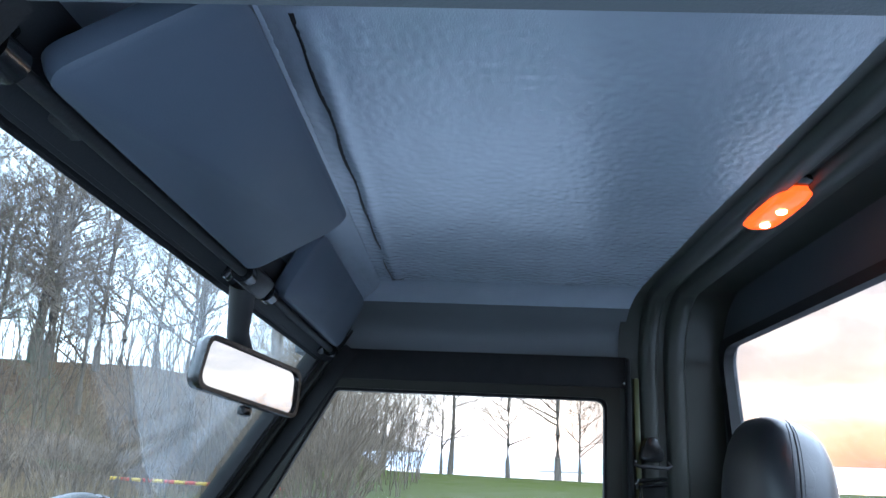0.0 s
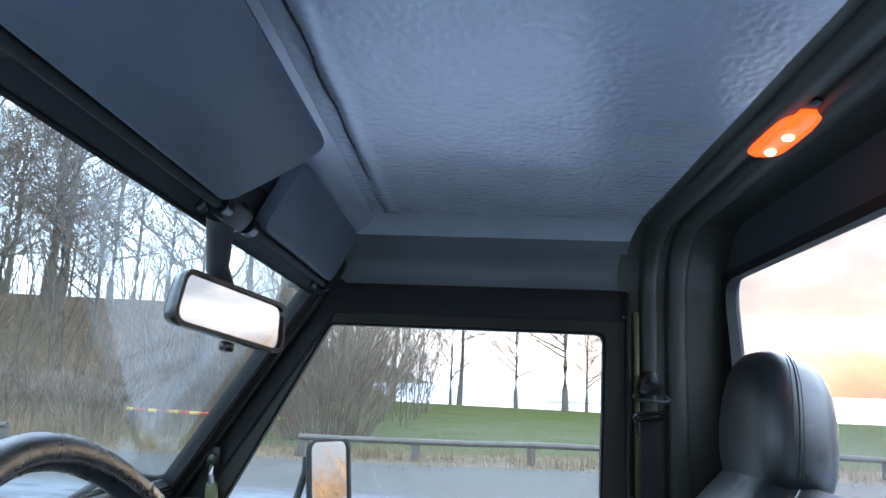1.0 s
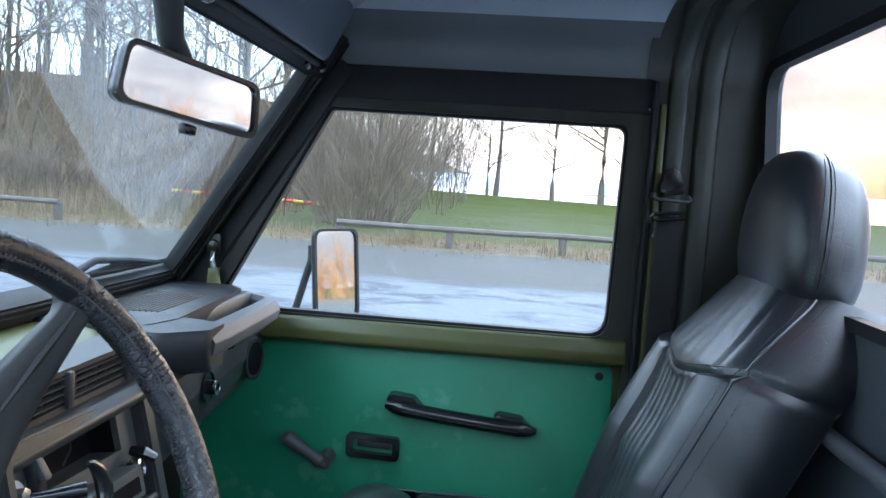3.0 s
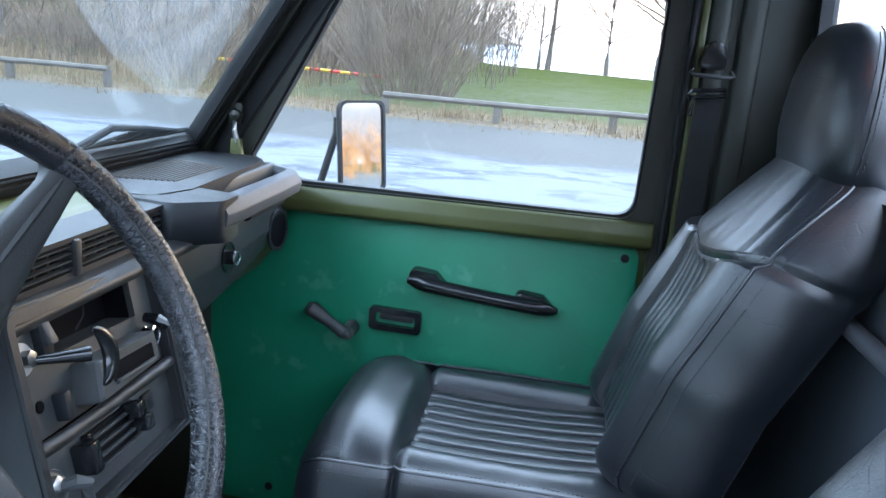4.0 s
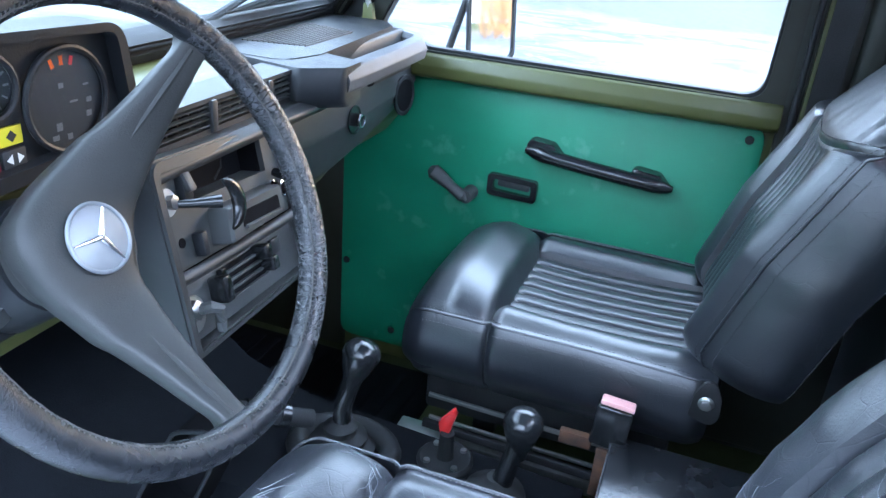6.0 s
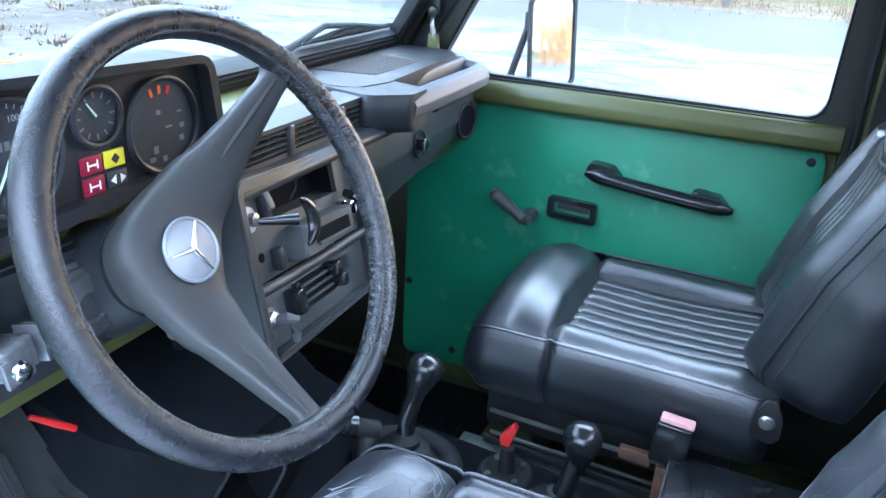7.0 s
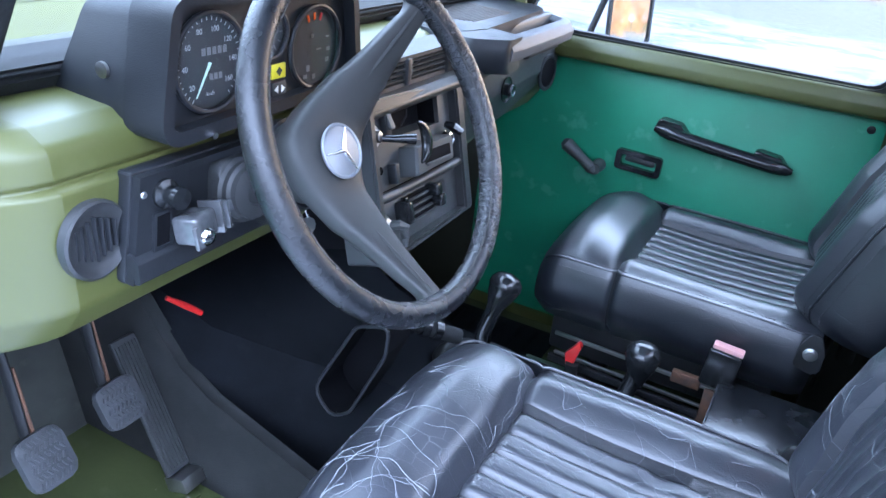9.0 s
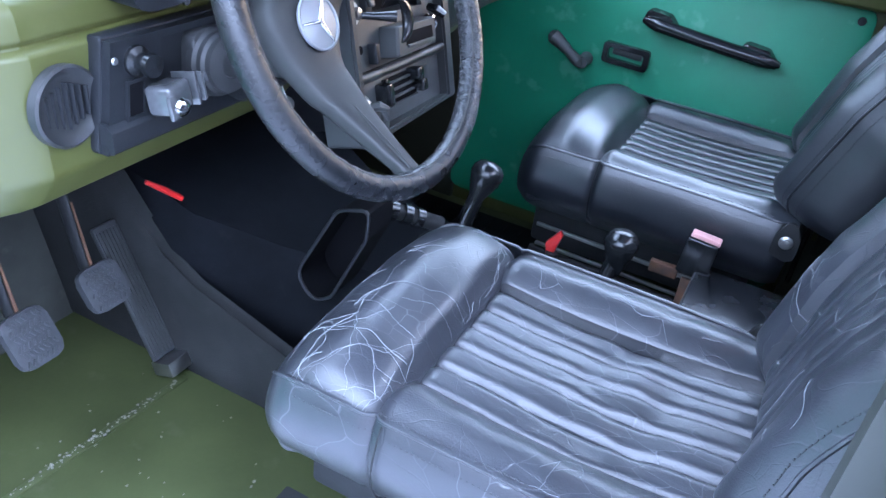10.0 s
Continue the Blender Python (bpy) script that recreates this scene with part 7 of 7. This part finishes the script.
def tree_meshes(seed, height, r, depth, first, spread):
    rng = random.Random(seed)
    tb, cb = bmesh.new(), bmesh.new()
    pts, rs = [], []
    q = Vector((0, 0, -0.2))
    for i in range(9):
        pts.append(q.copy())
        rs.append(r * (1.25 if i == 0 else 1.0) * (1 - 0.85 * i / 8))
        q = q + Vector((rng.uniform(-0.06, 0.06) * height / 8, rng.uniform(-0.06, 0.06) * height / 8, height / 8))
    add_tube(tb, pts, rs, 8)
    for k in range(22):
        t = first + (1 - first) * k / 22
        i = min(int(t * 8), 7)
        pp = pts[i].lerp(pts[i + 1], t * 8 - i)
        a = rng.uniform(0, 6.28)
        d = Vector((math.cos(a), math.sin(a), rng.uniform(0.1, 0.9))).normalized()
        branch(cb, pp, d, height * 0.30 * (1.15 - 0.75 * t), max(rs[i] * 0.42, 0.03), depth, rng, spread, 5, 0.0075)
    return tb, cb


tree_kinds = []
for seed, h, r, first in ((1, 12.0, 0.20, 0.24), (2, 14.0, 0.25, 0.30), (3, 11.0, 0.15, 0.20), (4, 15.0, 0.23, 0.38)):
    tb, cb = tree_meshes(seed, h, r, 3, first, 0.55)
    tk = part("tree", tb, "bark")
    part("crown", cb, "twig", tk, "bare crown of branches and twigs")
    tree_kinds.append(tk)
rng = random.Random(7)
spots = []
for i in range(400):
    x, y = rng.uniform(-46, -6), rng.uniform(23, 60)
    if y < 24 + 0.25 * (x + 10) + 1.5 or any((x - a) ** 2 + (y - b) ** 2 < 4.5 for a, b in spots):
        continue
    spots.append((x, y))
    if len(spots) >= 50:
        break
shore = [(-0.85, 48.0), (-0.30, 48.4), (3.22, 47.5), (6.24, 47.6), (7.6, 48.0), (-4.6, 49.5), (-7.0, 51.0), (11.5, 48.5)]
for n_, (x, y) in enumerate(spots + shore):
    k = tree_kinds[n_ % 4]
    m = Matrix.Translation((x, y, gz(x, y))) @ Matrix.Rotation(rng.uniform(0, 6.28), 4, "Z")
    sc = rng.uniform(0.85, 1.15) * (1.0 if n_ < len(spots) else 0.72)
    if n_ < 4:
        t = k
        t.matrix_world = m
    else:
        t = copy_thing(k, m)
    t.scale = (sc, sc, sc)
    if n_ < len(spots):
        tagged(t, "bare deciduous tree in the wood on the bank", "tree", "trees of the wood")
    else:
        tagged(t, "bare tree on the lake shore", "tree", "trees on the shore")


# multi-stemmed bush by the fence
def coppice(name, at, stems, height, base, flare, seed, label):
    rng = random.Random(seed)
    bm = bmesh.new()
    for i in range(stems):
        a, q = rng.uniform(0, 6.28), math.sqrt(rng.random())
        p = Vector((base * q * math.cos(a), base * q * math.sin(a), -0.05))
        f = flare * q * rng.uniform(0.35, 1.2)
        d = Vector((math.cos(a) * f + rng.uniform(-0.22, 0.22), math.sin(a) * f + rng.uniform(-0.22, 0.22), 1)).normalized()
        branch(bm, p, d, height * rng.uniform(0.55, 1.0) * (1 - 0.25 * q), rng.uniform(0.009, 0.020), 1 if i % 3 else 2, rng, 0.30, 4, 0.006)
    ob = part(name, bm, "stem")
    ob.location = at
    return tagged(ob, label, "bush")


coppice("bush", (-3.5, 20.5, gz(-3.5, 20.5)), 215, 4.0, 1.25, 0.66, 21, "large multi-stemmed bare bush behind the fence")
coppice("bush", (-9.5, 19.5, gz(-9.5, 19.5)), 45, 2.0, 0.8, 0.7, 22, "low bare scrub by the fence")
coppice("bush", (-14.0, 21.5, gz(-14, 21.5)), 60, 2.4, 1.2, 0.7, 23, "low bare scrub by the fence")

# dry grass along the verge
gr = bmesh.new()
rng = random.Random(5)
for i in range(12500):
    if i < 8700:
        x = rng.uniform(-32, 9)
        y = FY(x) + rng.gauss(0.35, 0.75)
        h = rng.uniform(0.05, 0.24) * (1.7 if noise.noise(Vector((x * 0.9, y * 0.9, 3))) > 0.12 else 0.30)
    else:
        x = rng.uniform(-34, -6)
        y = 17 + rng.random() ** 1.3 * (6 - 0.1 * x)
        h = rng.uniform(0.25, 0.95)
    z = gz(x, y)
    a = rng.uniform(0, 6.28)
    w = 0.008 + 0.010 * rng.random()
    lx, ly = rng.uniform(-0.3, 0.3) * h, rng.uniform(-0.3, 0.3) * h
    c, s = math.cos(a) * w, math.sin(a) * w
    v = [gr.verts.new(p) for p in ((x - c, y - s, z - 0.02), (x + c, y + s, z - 0.02), (x + lx, y + ly, z + h))]
    gr.faces.new(v)
tagged(part("dry_grass", gr, "blade", None, "", False), "tufts of dry straw-coloured grass along the verge", "grass", "", "stuff")


# frosty tussocks on the rough verge ahead of the car
tk_ = bmesh.new()
rng = random.Random(15)
for i in range(420):
    x, y = rng.uniform(-16, -6.6), rng.uniform(1.5, 9.2)
    big = i % 8 == 0
    n_b, h0 = (80, rng.uniform(0.07, 0.17)) if big else (rng.randint(8, 22), rng.uniform(0.03, 0.10))
    for b in range(n_b):
        a, q = rng.uniform(0, 6.28), rng.uniform(0.0, 0.26 if big else 0.16)
        bx_, by_ = x + q * math.cos(a), y + q * math.sin(a)
        z = gz(bx_, by_)
        w_ = 0.010 + 0.012 * rng.random()
        h = h0 * rng.uniform(0.5, 1.1)
        c, s = -math.sin(a) * w_, math.cos(a) * w_
        tk_.faces.new([tk_.verts.new(p) for p in ((bx_ - c, by_ - s, z - 0.01), (bx_ + c, by_ + s, z - 0.01), (bx_ + math.cos(a) * h * 0.8, by_ + math.sin(a) * h * 0.8, z + h))])
tagged(part("verge_tussocks", tk_, "frosted", None, "", False), "frosted tussocks of brown grass on the rough verge", "grass", "", "stuff")

# red and yellow barrier beam across a path behind the fence
br = thing("barrier_beam", "red and yellow striped barrier beam on short posts", "barrier", (-7.0, 22.0, gz(-7, 22)))
B0, B1 = Vector((-9.7, 22.0, 0.90)), Vector((-4.6, 22.0, 0.776))
bi = Matrix.Translation((7.0, -22.0, -gz(-7, 22)))
for k in range(16):
    part("stripe", moved(cyl(tuple(B0.lerp(B1, k / 16)), tuple(B0.lerp(B1, (k + 1) / 16)), 0.05, 0.05, 8), bi), "tape_red" if k % 2 else "tape_yellow", br)
for f in (0.05, 0.95):
    p = B0.lerp(B1, f)
    part("post", moved(cyl((p.x, p.y, gz(p.x, p.y) - 0.1), tuple(p), 0.05, 0.05, 8), bi), "wood", br)

# saplings and undergrowth on the bank, and a wood behind the car
def thicket(name, n, place, height, thick, seed, label, m="twig"):
    rng = random.Random(seed)
    bm = bmesh.new()
    for i in range(n):
        x, y = place(rng)
        h = height * rng.uniform(0.4, 1.0)
        p = Vector((x, y, gz(x, y) - 0.1))
        d = Vector((rng.uniform(-0.18, 0.18), rng.uniform(-0.18, 0.18), 1)).normalized()
        branch(bm, p, d, h, thick * rng.uniform(0.6, 1.3), 1, rng, 0.45, 3, 0.011)
    return tagged(part(name, bm, m), label, "undergrowth", "", "stuff")


def on_bank(rng):
    x = rng.uniform(-48, -7)
    return x, 23.5 + 0.25 * (x + 10) + rng.random() ** 1.5 * 30


thicket("saplings", 380, on_bank, 6.5, 0.042, 31, "thin bare saplings and brush on the wooded bank")
thicket("brambles", 1000, lambda r: (r.uniform(-44, -6), 20 + r.random() ** 1.4 * 14), 1.6, 0.018, 32, "brown brambles at the foot of the bank")
thicket("brush", 260, lambda r: (r.uniform(-11, -1.5), r.uniform(25, 40)), 4.6, 0.022, 34, "thin bare brush behind the bush")
# rear wood for the mirrors, coloured as if the sunset lit it
thicket("far_wood", 420, lambda r: (r.uniform(45, 75), r.uniform(-20, 50)), 3.8, 0.13, 33, "bare wood behind the car, sunset glow painted into its twigs", "copper")
